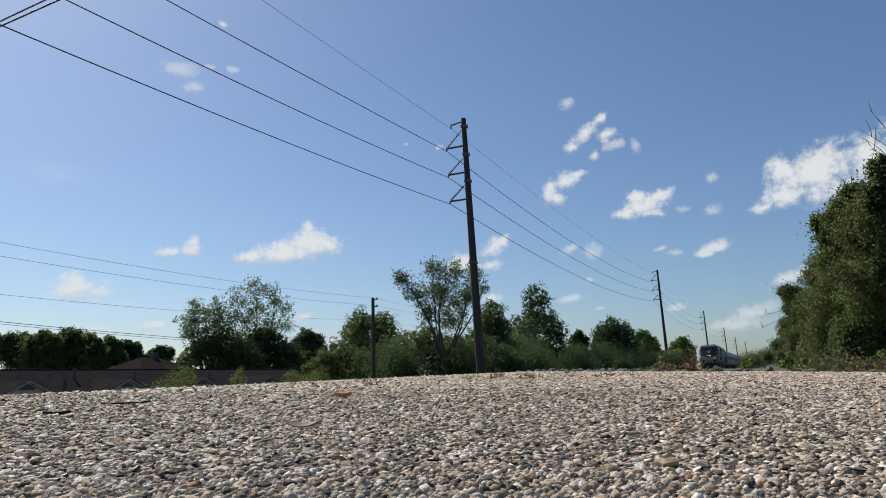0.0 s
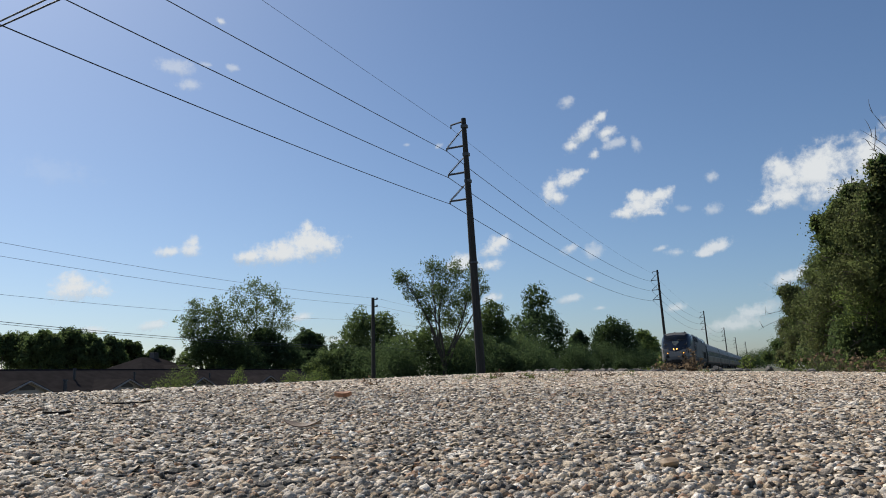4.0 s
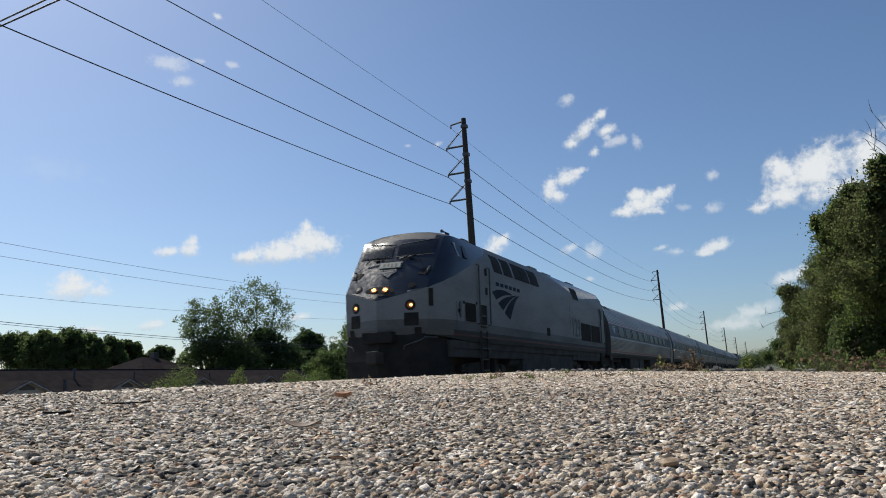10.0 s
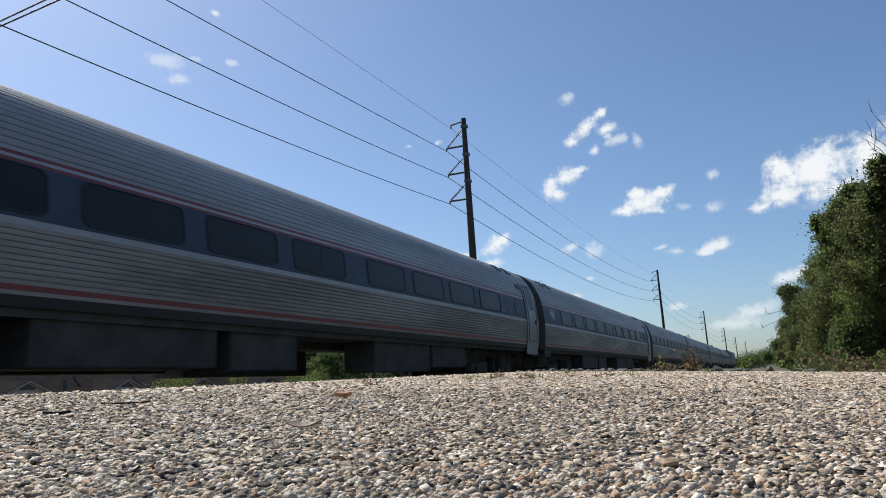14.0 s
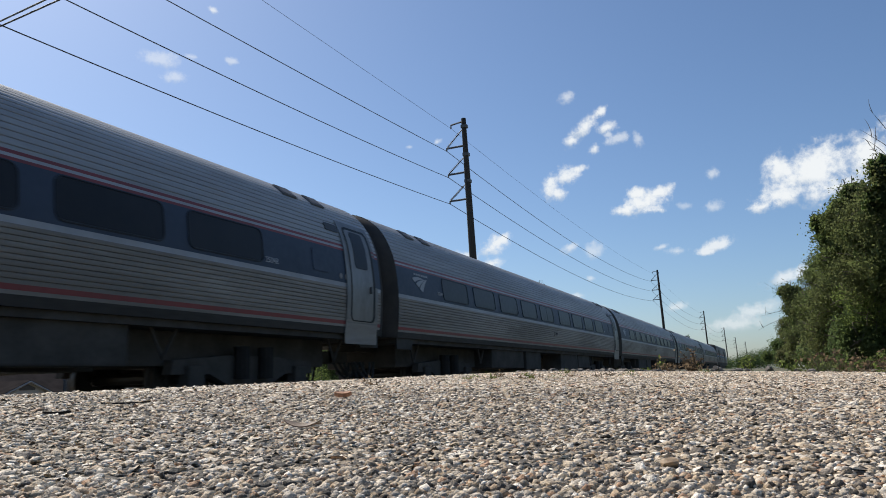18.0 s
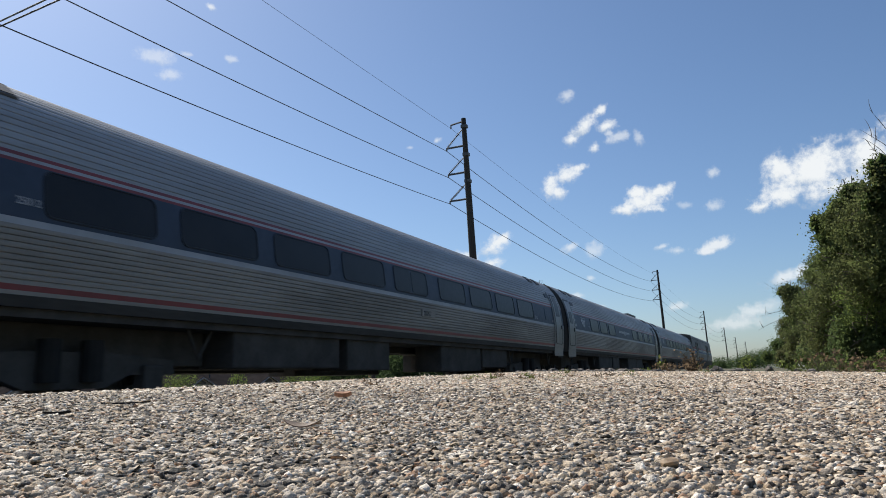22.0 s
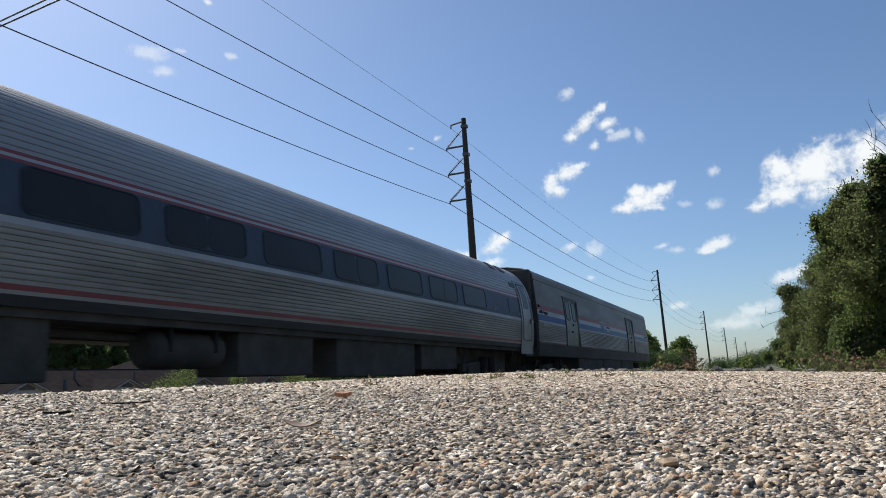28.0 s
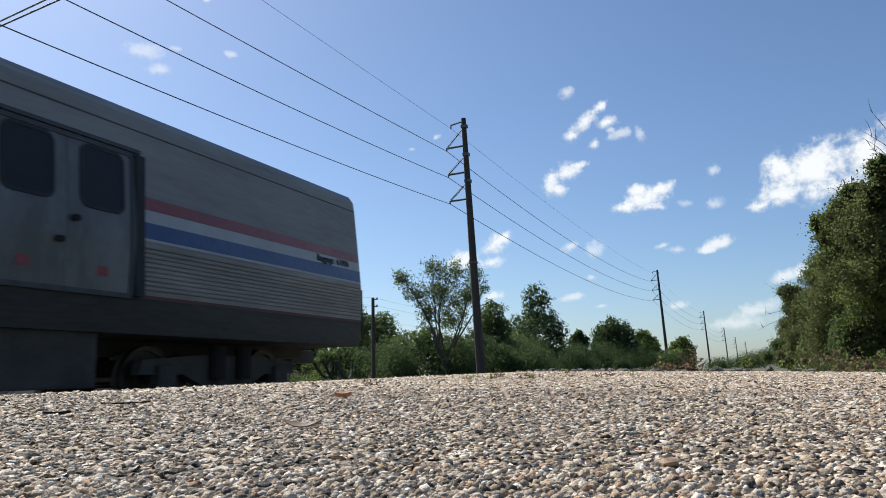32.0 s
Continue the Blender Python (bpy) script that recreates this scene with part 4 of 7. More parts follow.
    part("window_pillar", wrap(slab([(-0.06, -0.2), (0.04, -0.2), (0.04, 0.2), (-0.08, 0.2)], 0.012), LOCO_LINE, 1.20, 3.72, -0.03), M_PALE, c)
    door = part("cab_door", wrap(curved_plate(0.70, 1.72, 0.03, 0.012), LOCO_LINE, 2.68, 2.62, 0.0), M_SILVER, c, "grey cab door")
    for y in (2.28, 3.12):
        part("handrail", tube([(1.53, y, 1.78), (1.60, y, 1.80), (1.60, y, 3.42), (1.53, y, 3.44)], 0.022, 6), M_GASKET, c)
    for z in (2.75, 3.30):
        part("door_hinge", wrap(slab(rounded(0.12, 0.2, 0.02), 0.03), LOCO_LINE, 2.98, z, 0.01), M_BLACK, c)
    part("louvre_panel", wrap(slab(rounded(0.72, 0.5, 0.02), 0.012), LOCO_LINE, 1.76, 2.06, 0.003), M_BLACK, c, "black louvred panel")
    for k in range(7):
        part("louvre", box(1.536, 1.55, 1.42, 2.10, 1.86 + 0.065 * k, 1.885 + 0.065 * k), M_BLACK, c)
    # black plate behind the rungs, coloured as the shade of the ladder well
    ladder = part("ladder", wrap(slab(rounded(0.50, 0.55, 0.03), 0.012), LOCO_LINE, 2.70, 2.05, 0.014), M_BLACK, c, "recessed black cab ladder")
    for k in range(6):
        part("rung", box(1.50, 1.58, 2.48, 2.92, 0.50 + 0.30 * k, 0.535 + 0.30 * k), M_GASKET, ladder)
    for y in (2.46, 2.94):
        part("stringer", box(1.50, 1.56, y - 0.02, y + 0.02, 0.42, 1.60), M_UNDER, ladder)
    for y0, y1 in ((3.76, 4.50), (4.68, 5.50), (5.72, 6.50), (6.54, 7.32), (7.46, 8.44)):
        part("intake_grille", wrap(curved_plate(y1 - y0, 0.54, 0.02, 0.012, 10), LOCO_LINE, (y0 + y1) / 2, 3.68, 0.0), M_BLACK, c, "black air intake grille")
    part("intake_grille", wrap(curved_plate(0.94, 0.50, 0.02, 0.014, 10), LOCO_LINE, 13.83, 3.66, 0.003), M_BLACK, c, "black air intake grille")
    emblem(c, LOCO_LINE, 4.80, 2.49, 2.60, 0.86, M_NAVY, 0.003)
    words(c, LOCO_LINE, 12.84, 1.88, "129", 1.04, M_GASKET, "large dark grey number", 0.006)
    for y0, y1 in ((14.50, 16.32), (16.46, 18.22)):
        g = part("radiator_grille", wrap(curved_plate(y1 - y0, 0.74, 0.02, 0.014), LOCO_LINE, (y0 + y1) / 2, 2.12, 0.0), M_BLACK, c, "black mesh radiator grille")
        for k in range(9):
            part("grille_slat", box(1.532, 1.545, y0 + 0.06, y1 - 0.06, 1.80 + 0.075 * k, 1.82 + 0.075 * k), M_BLACK, g)
    # flat plate, its black stands for the shade in the hatch
    part("fuel_filler", wrap(slab(rounded(0.40, 0.28, 0.02), 0.012), LOCO_LINE, 9.38, 1.88, 0.002), M_BLACK, c, "dark recessed filler hatch")
    for y, z, r in ((0.95, 2.06, 0.05), (1.28, 2.30, 0.04), (2.2, 2.34, 0.04)):
        part("lamp_bracket", wrap(slab(disc(r, 10), 0.02), LOCO_LINE, y, z, 0.0), M_BLACK, c)
    part("vertical_vent", wrap(slab(rounded(0.09, 0.42, 0.02), 0.01), LOCO_LINE, 1.05, 2.10, 0.0), M_GASKET, c)
    for y, z0, z1 in ((12.70, 2.14, 3.38), (0.80, 1.6, 2.3)):
        part("panel_seam", wrap(slab([(-0.012, 0), (0.012, 0), (0.012, z1 - z0), (-0.012, z1 - z0)], 0.003), LOCO_LINE, y, z0, 0.0), M_GASKET, c)
    rear = part("rear_door", wrap(curved_plate(0.62, 1.62, 0.05, 0.014), LOCO_LINE, 18.63, 2.56, 0.0), M_SILVER, c, "grey door with a dark window")
    part("pane", wrap(curved_plate(0.46, 0.44, 0.08, 0.006), LOCO_LINE, 18.63, 3.06, 0.015), M_GLASS, rear)
    part("handle", wrap(slab(rounded(0.05, 0.12, 0.02), 0.04), LOCO_LINE, 18.42, 2.62, 0.015), M_BLACK, rear)
    for y in (18.24, 19.06):
        part("handrail", tube([(1.53, y, 1.74), (1.60, y, 1.77), (1.60, y, 3.30), (1.53, y, 3.33)], 0.026, 6), M_GASKET, c)
    steps = part("rear_steps", box(1.30, 1.50, 18.34, 18.94, 0.74, 1.30, 0.02), M_BLACK, c, "black step well")
    for k in range(3):
        part("rung", box(1.46, 1.56, 18.36, 18.92, 0.70 + 0.24 * k, 0.73 + 0.24 * k), M_GASKET, steps)
    # roof
    for y0, y1, h in ((9.6, 10.6, 0.10), (11.4, 12.6, 0.07), (15.2, 16.4, 0.09), (3.0, 3.5, 0.08)):
        part("roof_housing", box(-0.75, 0.85, y0, y1, 4.24, 4.30 + h, 0.04), M_GREY, c)
    horn = part("air_horn", tube([(0.85, 1.9, 4.33), (0.85, 1.6, 4.33), (0.85, 1.5, 4.33)], [0.02, 0.025, 0.05], 8), M_GASKET, c)
    part("horn_mount", box(0.8, 0.9, 1.82, 1.92, 4.2, 4.33), M_GASKET, horn)
    part("antenna", box(-0.25, -0.10, 1.65, 1.9, 4.28, 4.37, 0.02), M_GASKET, c)
    # underneath
    part("frame_sill", box(-1.46, 1.46, 0.6, LOCO_LEN - 0.1, 1.08, 1.30, 0.02), M_UNDER, c)
    part("fuel_tank", box(-1.42, 1.42, 9.7, 13.2, 0.30, 1.10, 0.12), M_UNDER, c, "grimy black fuel tank")
    part("battery_box", box(1.0, 1.42, 6.5, 9.65, 0.34, 1.10, 0.03), M_UNDER, c)
    part("underframe", box(-0.92, 0.92, 0.7, 4.6, 0.42, 1.10, 0.03), M_UNDER, c)
    part("underframe", box(-0.92, 0.92, 13.2, 17.6, 0.42, 1.10, 0.03), M_UNDER, c)
    part("side_skirt", box(1.20, 1.44, 0.5, 6.8, 0.86, 1.29, 0.02), M_UNDER, c)
    part("side_skirt", box(1.20, 1.44, 13.1, 18.4, 0.90, 1.29, 0.02), M_UNDER, c)
    for y in (5.9, 13.7):
        part("air_reservoir", tube([(1.15, y - 0.5, 0.82), (1.15, y + 0.5, 0.82)], 0.2, 12), M_UNDER, c)
    for y in (3.75, 16.1):
        bogie(c, y, 2.74, 0.508, True)
    hoses(c, LOCO_LEN, 1)
    part("bellows", box(-0.6, 0.6, LOCO_LEN - 0.02, LOCO_LEN + 0.35, 1.3, 3.4, 0.05), M_RUBBER, c)
    return c


# ---- baggage car ----
def build_baggage_car():
    c = thing("baggage_car", "grey stainless baggage car with red, white and blue stripes", "train car", group="cars of the train")
    pts, slots = [], []

    def strip(z0, z1, slot, n=1):
        for k in range(n):
            z = z0 + (z1 - z0) * k / n
            pts.append((at_height(BAG_LINE, z), z))
            slots.append(slot)

    strip(1.0, 1.40, 6)
    strip(1.40, 1.45, 6)
    strip(1.45, 1.495, 7)
    strip(1.495, 1.55, 0)
    n = 10
    for k in range(n):
        z, d = 1.55 + 0.6 * k / n, 0.6 / n
        for fr, o in ((0, 0.0), (0.18, -0.014), (0.4, 0.0), (0.7, 0.003)):
            pts.append((at_height(BAG_LINE, z + fr * d) + o, z + fr * d))
            slots.append(0)
    strip(2.15, 2.20, 0)
    strip(2.20, 2.235, 2)
    strip(2.235, 2.45, 3)
    strip(2.45, 2.62, 2)
    strip(2.62, 2.79, 1)
    strip(2.79, 3.66, 4, 3)
    strip(3.66, 3.685, 5)
    strip(3.685, 3.70, 4)
    for x, z in BAG_LINE[4:]:
        pts.append((x, z))
        slots.append(4)
    slots.pop()
    full = pts + [(-x, z) for x, z in pts[-2::-1]]
    secs = [[(x * k, y, z if z < 3.4 else 3.4 + (z - 3.4) * q) for x, z in full] for y, k, q in ((0.0, 0.985, 0.97), (0.05, 1, 1), (25.05, 1, 1), (25.10, 0.985, 0.97))]
    v, f = loft(secs)
    sl = (slots + slots[::-1] + [5]) * 3 + [5, 5]
    put("body", mesh_of("body", v, f, [M_STEEL_LOW, M_RED, M_PALE, M_STRIPE_BLUE, M_SILVER_DULL, M_UNDER, M_GRIME_SHADE, M_RED_OLD], 25, sl), c)
    for y in (4.69, 18.38):
        d = part("door_frame", wrap(slab(fine_rect(2.0, 1.90, 0.08, 4, 10), 0.035, fine_rect(1.86, 1.78, 0.05, 4, 10)), BAG_LINE, y, 2.38, 0.0), M_GASKET, c)
        for s in (-1, 1):
            leaf = part("door_leaf", wrap(curved_plate(0.93, 1.78, 0.02, 0.02), BAG_LINE, y + s * 0.468, 2.38, 0.002), M_DOOR, d, "worn steel loading door")
            part("gasket", wrap(slab(fine_rect(0.66, 0.80, 0.13), 0.014, fine_rect(0.58, 0.72, 0.11)), BAG_LINE, y + s * 0.50, 2.86, 0.021), M_RUBBER, d)
            part("pane", wrap(curved_plate(0.58, 0.72, 0.11, 0.006), BAG_LINE, y + s * 0.50, 2.86, 0.022), M_GLASS, d, smooth=30)
            part("latch", wrap(slab(rounded(0.10, 0.07, 0.02), 0.04), BAG_LINE, y + s * 0.10, 2.30 if s > 0 else 2.02, 0.022), M_BLACK, d)
            part("red_patch", wrap(slab(rounded(0.16, 0.12, 0.02), 0.003), BAG_LINE, y + s * 0.52, 1.72, 0.022), M_RED, d, "faded red patch")
        part("door_rail", wrap(slab([(-1.1, 0), (1.1, 0), (1.1, 0.05), (-1.1, 0.05)], 0.05), BAG_LINE, y, 3.34, 0.0), M_GASKET, d)
        # black strip in place of the shaded reveal beside the sunken doors
        part("jamb", wrap(slab([(0, 0), (0.15, 0), (0.15, 1.85), (0, 1.85)], 0.07), BAG_LINE, y + 1.0, 1.46, 0.0), M_RUBBER, d)
    words(c, BAG_LINE, 0.12, 2.49, "61006  Baggage", 0.175, M_BLACK, "small dark lettering")
    words(c, BAG_LINE, 23.55, 2.49, "Baggage  61006", 0.175, M_BLACK, "small dark lettering")
    emblem(c, BAG_LINE, 10.86, 2.53, 1.42, 0.50, M_PALE, 0.004, bar=False)
    emblem(c, BAG_LINE, 10.84, 2.53, 1.28, 0.42, M_STRIPE_BLUE, 0.009, bar=False)
    bars(c, BAG_LINE, 11.62, 2.50, [0.13] * 6, 0.10, M_STRIPE_BLUE)
    bars(c, BAG_LINE, 11.66, 2.35, [0.10] * 7, 0.08, M_PALE)
    part("access_panel", wrap(curved_plate(0.95, 0.12, 0.02, 0.008), BAG_LINE, 0.95, 2.10, 0.004), M_STEEL_LOW, c)
    part("marker_lamp", wrap(slab(disc(0.05), 0.04), BAG_LINE, 0.14, 2.74, 0.0), M_BLACK, c)
    for y, way in ((0.0, -1), (25.10, 1)):
        y0, y1 = sorted((y, y + way * (0.22 if way < 0 else 0.03)))
        e = part("car_end", box(-1.34, 1.34, y0, y1, 1.05, 4.02 if way < 0 else 3.62, 0.012 if way > 0 else 0.06), M_UNDER, c, "dark flat car end")
        part("gangway_bellows", box(-0.62, 0.62, min(y, y + way * 0.42), max(y, y + way * 0.42), 1.25, 3.45, 0.05), M_RUBBER, e)
        part("end_rail", tube([(1.42, y + way * 0.06, 1.2), (1.50, y + way * 0.10, 1.25), (1.50, y + way * 0.10, 2.1), (1.42, y + way * 0.06, 2.15)], 0.02, 6), M_GASKET, e)
        hoses(c, y, way)
    for y in (0.35, 24.6):
        part("roof_lip", box(-0.95, -0.55, y - 0.1, y + 0.1, 4.10, 4.19, 0.03), M_GASKET, c)
    part("centre_sill", box(-0.35, 0.35, 0.3, 24.8, 0.80, 1.03), M_UNDER, c)
    for y0, y1, x0, x1, z0 in ((6.0, 10.8, 0.6, 1.45, 0.32), (11.0, 15.5, 0.5, 1.45, 0.30), (15.8, 19.0, 0.6, 1.45, 0.34), (6.0, 19.0, -1.45, -0.6, 0.36)):
        part("equipment_box", box(x0, x1, y0, y1, z0, 1.02, 0.03), M_UNDER, c)
    for y in (3.4, 21.7):
        bogie(c, y, 2.59, 0.457)
    return c


loco = build_locomotive()
vehicle_place(loco, -20.4)
COACH_LABEL = "stainless fluted passenger car with dark blue window band"
car = coach(COACH_LABEL, 1, number="25036")
vehicle_place(car, 0.0)
CARS = [(COACH_LABEL, dict(plate="25048", number="")), (COACH_LABEL, dict(number="25044", plate="25044")), ("stainless fluted passenger car, dark blue band, numbered plate", dict(plate="25012", number="25012", starts=[2.80 + 2.1 * k for k in range(5)] + [13.55 + 2.05 * k for k in range(4)]))]
for i, (text, extra) in enumerate(CARS):
    vehicle_place(coach(text, 2 + i, **extra), 26.01 * (i + 1))
cafe = coach("stainless fluted cafe car with dark blue band and few windows", 6, front_door=True, starts=[4.12, 6.15, 8.2, 15.05, 17.1, 19.25, 21.45], number="43395", cafe=True)
cafe_extras(cafe)
vehicle_place(cafe, 26.01 * 4)
vehicle_place(coach("stainless fluted car with dark blue band and divided windows", 7, front_door=True, starts=[4.4, 6.5, 8.6, 10.7, 12.8, 14.9, 17.0, 19.1], split=True, number="81519"), 26.01 * 5)
vehicle_place(build_baggage_car(), 26.01 * 6)

# ---- power lines ----
def strand(parent, pts, r=0.02, name="wire", label=""):
    return part(name, tube(pts, r, 5), M_WIRE, parent, label)


def hang(a, b, sag, n=18):
    a, b = Vector(a), Vector(b)
    return [a.lerp(b, k / n) - Vector((0, 0, sag * 4 * (k / n) * (1 - k / n))) for k in range(n + 1)]


ARMS = ((16.42, 17.84), (14.45, 15.74), (12.49, 13.77))


def build_power_pole(label, scale=1.0):
    """A tall pole with three braced insulator arms and a short top arm, towards -x."""
    p = thing("power_pole", label, "power pole", group="power poles along the track")
    lean = -0.65 / 19.0
    foot = -2.0
    part("pole", tube([(lean * z, 0, z) for z in (foot, 0, 4, 9, 14, 18.45)], [0.33, 0.32, 0.29, 0.25, 0.21, 0.17], 10), M_POLE, p)
    arm = part("top_arm", tube([(lean * 18.2, 0, 18.25), (lean * 18.2 - 1.0, 0, 18.10)], 0.06, 6), M_ARM, p)
    part("wire_clamp", tube([(lean * 18.2 - 1.0, 0, 18.12), (lean * 18.2 - 1.0, 0, 17.82)], 0.05, 6), M_ARM, arm)
    for z, zb in ARMS:
        x = lean * z
        a = part("insulator_arm", tube([(x, 0, z), (x - 1.45, 0, z - 0.03)], 0.075, 7), M_ARM, p)
        bm = tube([(x, 0, zb), (x - 1.42, 0, z + 0.02)], 0.035, 6)
        for k in range(14):
            t = 0.30 + 0.05 * k
            c = Vector((x, 0, zb)).lerp(Vector((x - 1.42, 0, z + 0.02)), t)
            d = (Vector((x - 1.42, 0, z)) - Vector((x, 0, zb))).normalized()
            add_tube(bm, [c - d * 0.012, c + d * 0.012], 0.10, 8)
        part("insulator_brace", bm, M_ARM, a)
        part("wire_clamp", tube([(x - 1.45, 0, z), (x - 1.45, 0, z - 0.22)], 0.05, 6), M_ARM, a)
        part("bracket", box(x - 0.24, x + 0.2, -0.2, 0.2, zb - 0.12, zb + 0.12, 0.03), M_ARM, a)
    for z in (7.9,):
        part("pole_band", tube([(lean * z, 0, z - 0.05), (lean * z, 0, z + 0.05)], 0.33, 10), M_ARM, p)
    return p


POLE_X = -17.95
pole = build_power_pole("tall dark weathered power pole with three braced insulator arms")
pole.matrix_basis = pose(POLE_X, 47, 0)
SET = ((-0.67, 1.85), (-0.26, 0.9), (0.22, 0.7), (0.6, 0.3), (3.0, 0.9))
for i in range(1, 6):
    copy_thing(pole, pose(POLE_X + SET[i - 1][0], 47 + 105 * i, SET[i - 1][1]))
POLES_Y = [47 + 105 * i for i in range(6)]
line = thing("power_line", "four dark sagging cables strung between the power poles", "power line")
NEAR_SAG = ((0.00025, 0.03658, 13.916), (0.00067, 0.00935, 12.277), (0.00059, 0.00989, 10.474))
OFF = [(0.0, 0.0)] + list(SET)
for k, (z, _) in enumerate(ARMS):
    tip = POLE_X - 0.034 * z - 1.45
    c2, c1, c0 = NEAR_SAG[k]
    fix = z - 0.22 - (c2 * 47 * 47 + c1 * 47 + c0)
    strand(line, [(tip, y, c2 * y * y + c1 * y + c0 + fix * max(0, y) / 47) for y in [-14 + 61 * j / 24 for j in range(25)]], 0.022)
    for i in range(5):
        (xa, za), (xb, zb) = OFF[i], OFF[i + 1]
        strand(line, hang((tip + xa, POLES_Y[i], z - 0.22 + za), (tip + xb, POLES_Y[i + 1], z - 0.22 + zb), 1.5), 0.024)
top = POLE_X - 0.62 - 1.0
strand(line, hang((top, -20, 16.4), (top, 47, 17.85), 0.15), 0.010)
for i in range(2):
    (xa, za), (xb, zb) = OFF[i], OFF[i + 1]
    strand(line, hang((top + xa, POLES_Y[i], 17.85 + za), (top + xb, POLES_Y[i + 1], 17.85 + zb), 0.9), 0.010)
cross = thing("crossing_cables", "two dark cables crossing high over the track", "power line")
for (a, b) in (((-20.0, 13.43, 10.77), (-12.0, 9.19, 7.56)), ((-20.0, 13.41, 10.92), (-12.0, 8.89, 7.41))):
    a, b = Vector(a), Vector(b)
    # seen end-on from below, the cables rise towards the far side of the road
    u = (b - EYE) * 1.42
    strand(cross, [a, EYE + u, a + (EYE + u - a) * 2.0], 0.026)

street = thing("utility_pole", "dark wooden utility pole with short cross brackets", "utility pole")
part("pole", tube([(0, 0, -3.5), (0, 0, 0), (0.03, 0, 5.75)], [0.17, 0.15, 0.11], 9), M_POLE, street)
for z in (5.6, 5.1):
    part("bracket", tube([(0, 0, z), (0.32, 0.05, z + 0.03)], 0.04, 6), M_ARM, street)
    part("insulator", tube([(0.32, 0.05, z - 0.02), (0.32, 0.05, z + 0.14)], 0.055, 7), M_ARM, street)
street.matrix_basis = pose(-25, 44.8, 0)
low_line = thing("service_cables", "thin dark cables strung from the utility pole", "power line")
for z0, z1, y1, zz, r in ((5.31, 5.70, 44.8, 5.5, 0.007), (4.82, 5.18, 44.8, 5.0, 0.007), (3.46, 4.20, 44.8, 4.0, 0.006), (2.50, 2.38, 44.8, 2.3, 0.011), (2.42, 2.25, 44.8, 2.2, 0.008)):
    slope = (z1 - z0) / (y1 - 17.5)
    a = (-24.75, -12, z0 - slope * 29.5 * 0.4)
    strand(low_line, [(-24.75, y, z0 + slope * (y - 17.5) + 0.0012 * (y - 17.5) * (y - 44.8)) for y in [-12 + 3.155 * j for j in range(19)]], r)
    strand(low_line, hang((-24.75, 44.8, z1), (-24.75, 96, zz + 0.6), 0.5), r * 0.8)

# ---- the housing row beyond the tracks ----
def roof_slab(bm, a, b, c, d, t=0.12):
    """A sloped roof plane with thickness through four corners."""
    top = [Vector(q) for q in (a, b, c, d)]
    n = (top[1] - top[0]).cross(top[3] - top[0]).normalized()
    if n.z < 0:
        n = -n
    lo = [bm.verts.new(q - n * t) for q in top]
    hi = [bm.verts.new(q) for q in top]
    bm.faces.new(hi)
    bm.faces.new(lo[::-1])
    for i in range(4):
        j = (i + 1) % 4
        bm.faces.new((hi[i], hi[j], lo[j], lo[i]))
    bmesh.ops.recalc_face_normals(bm, faces=bm.faces[:])
    return bm


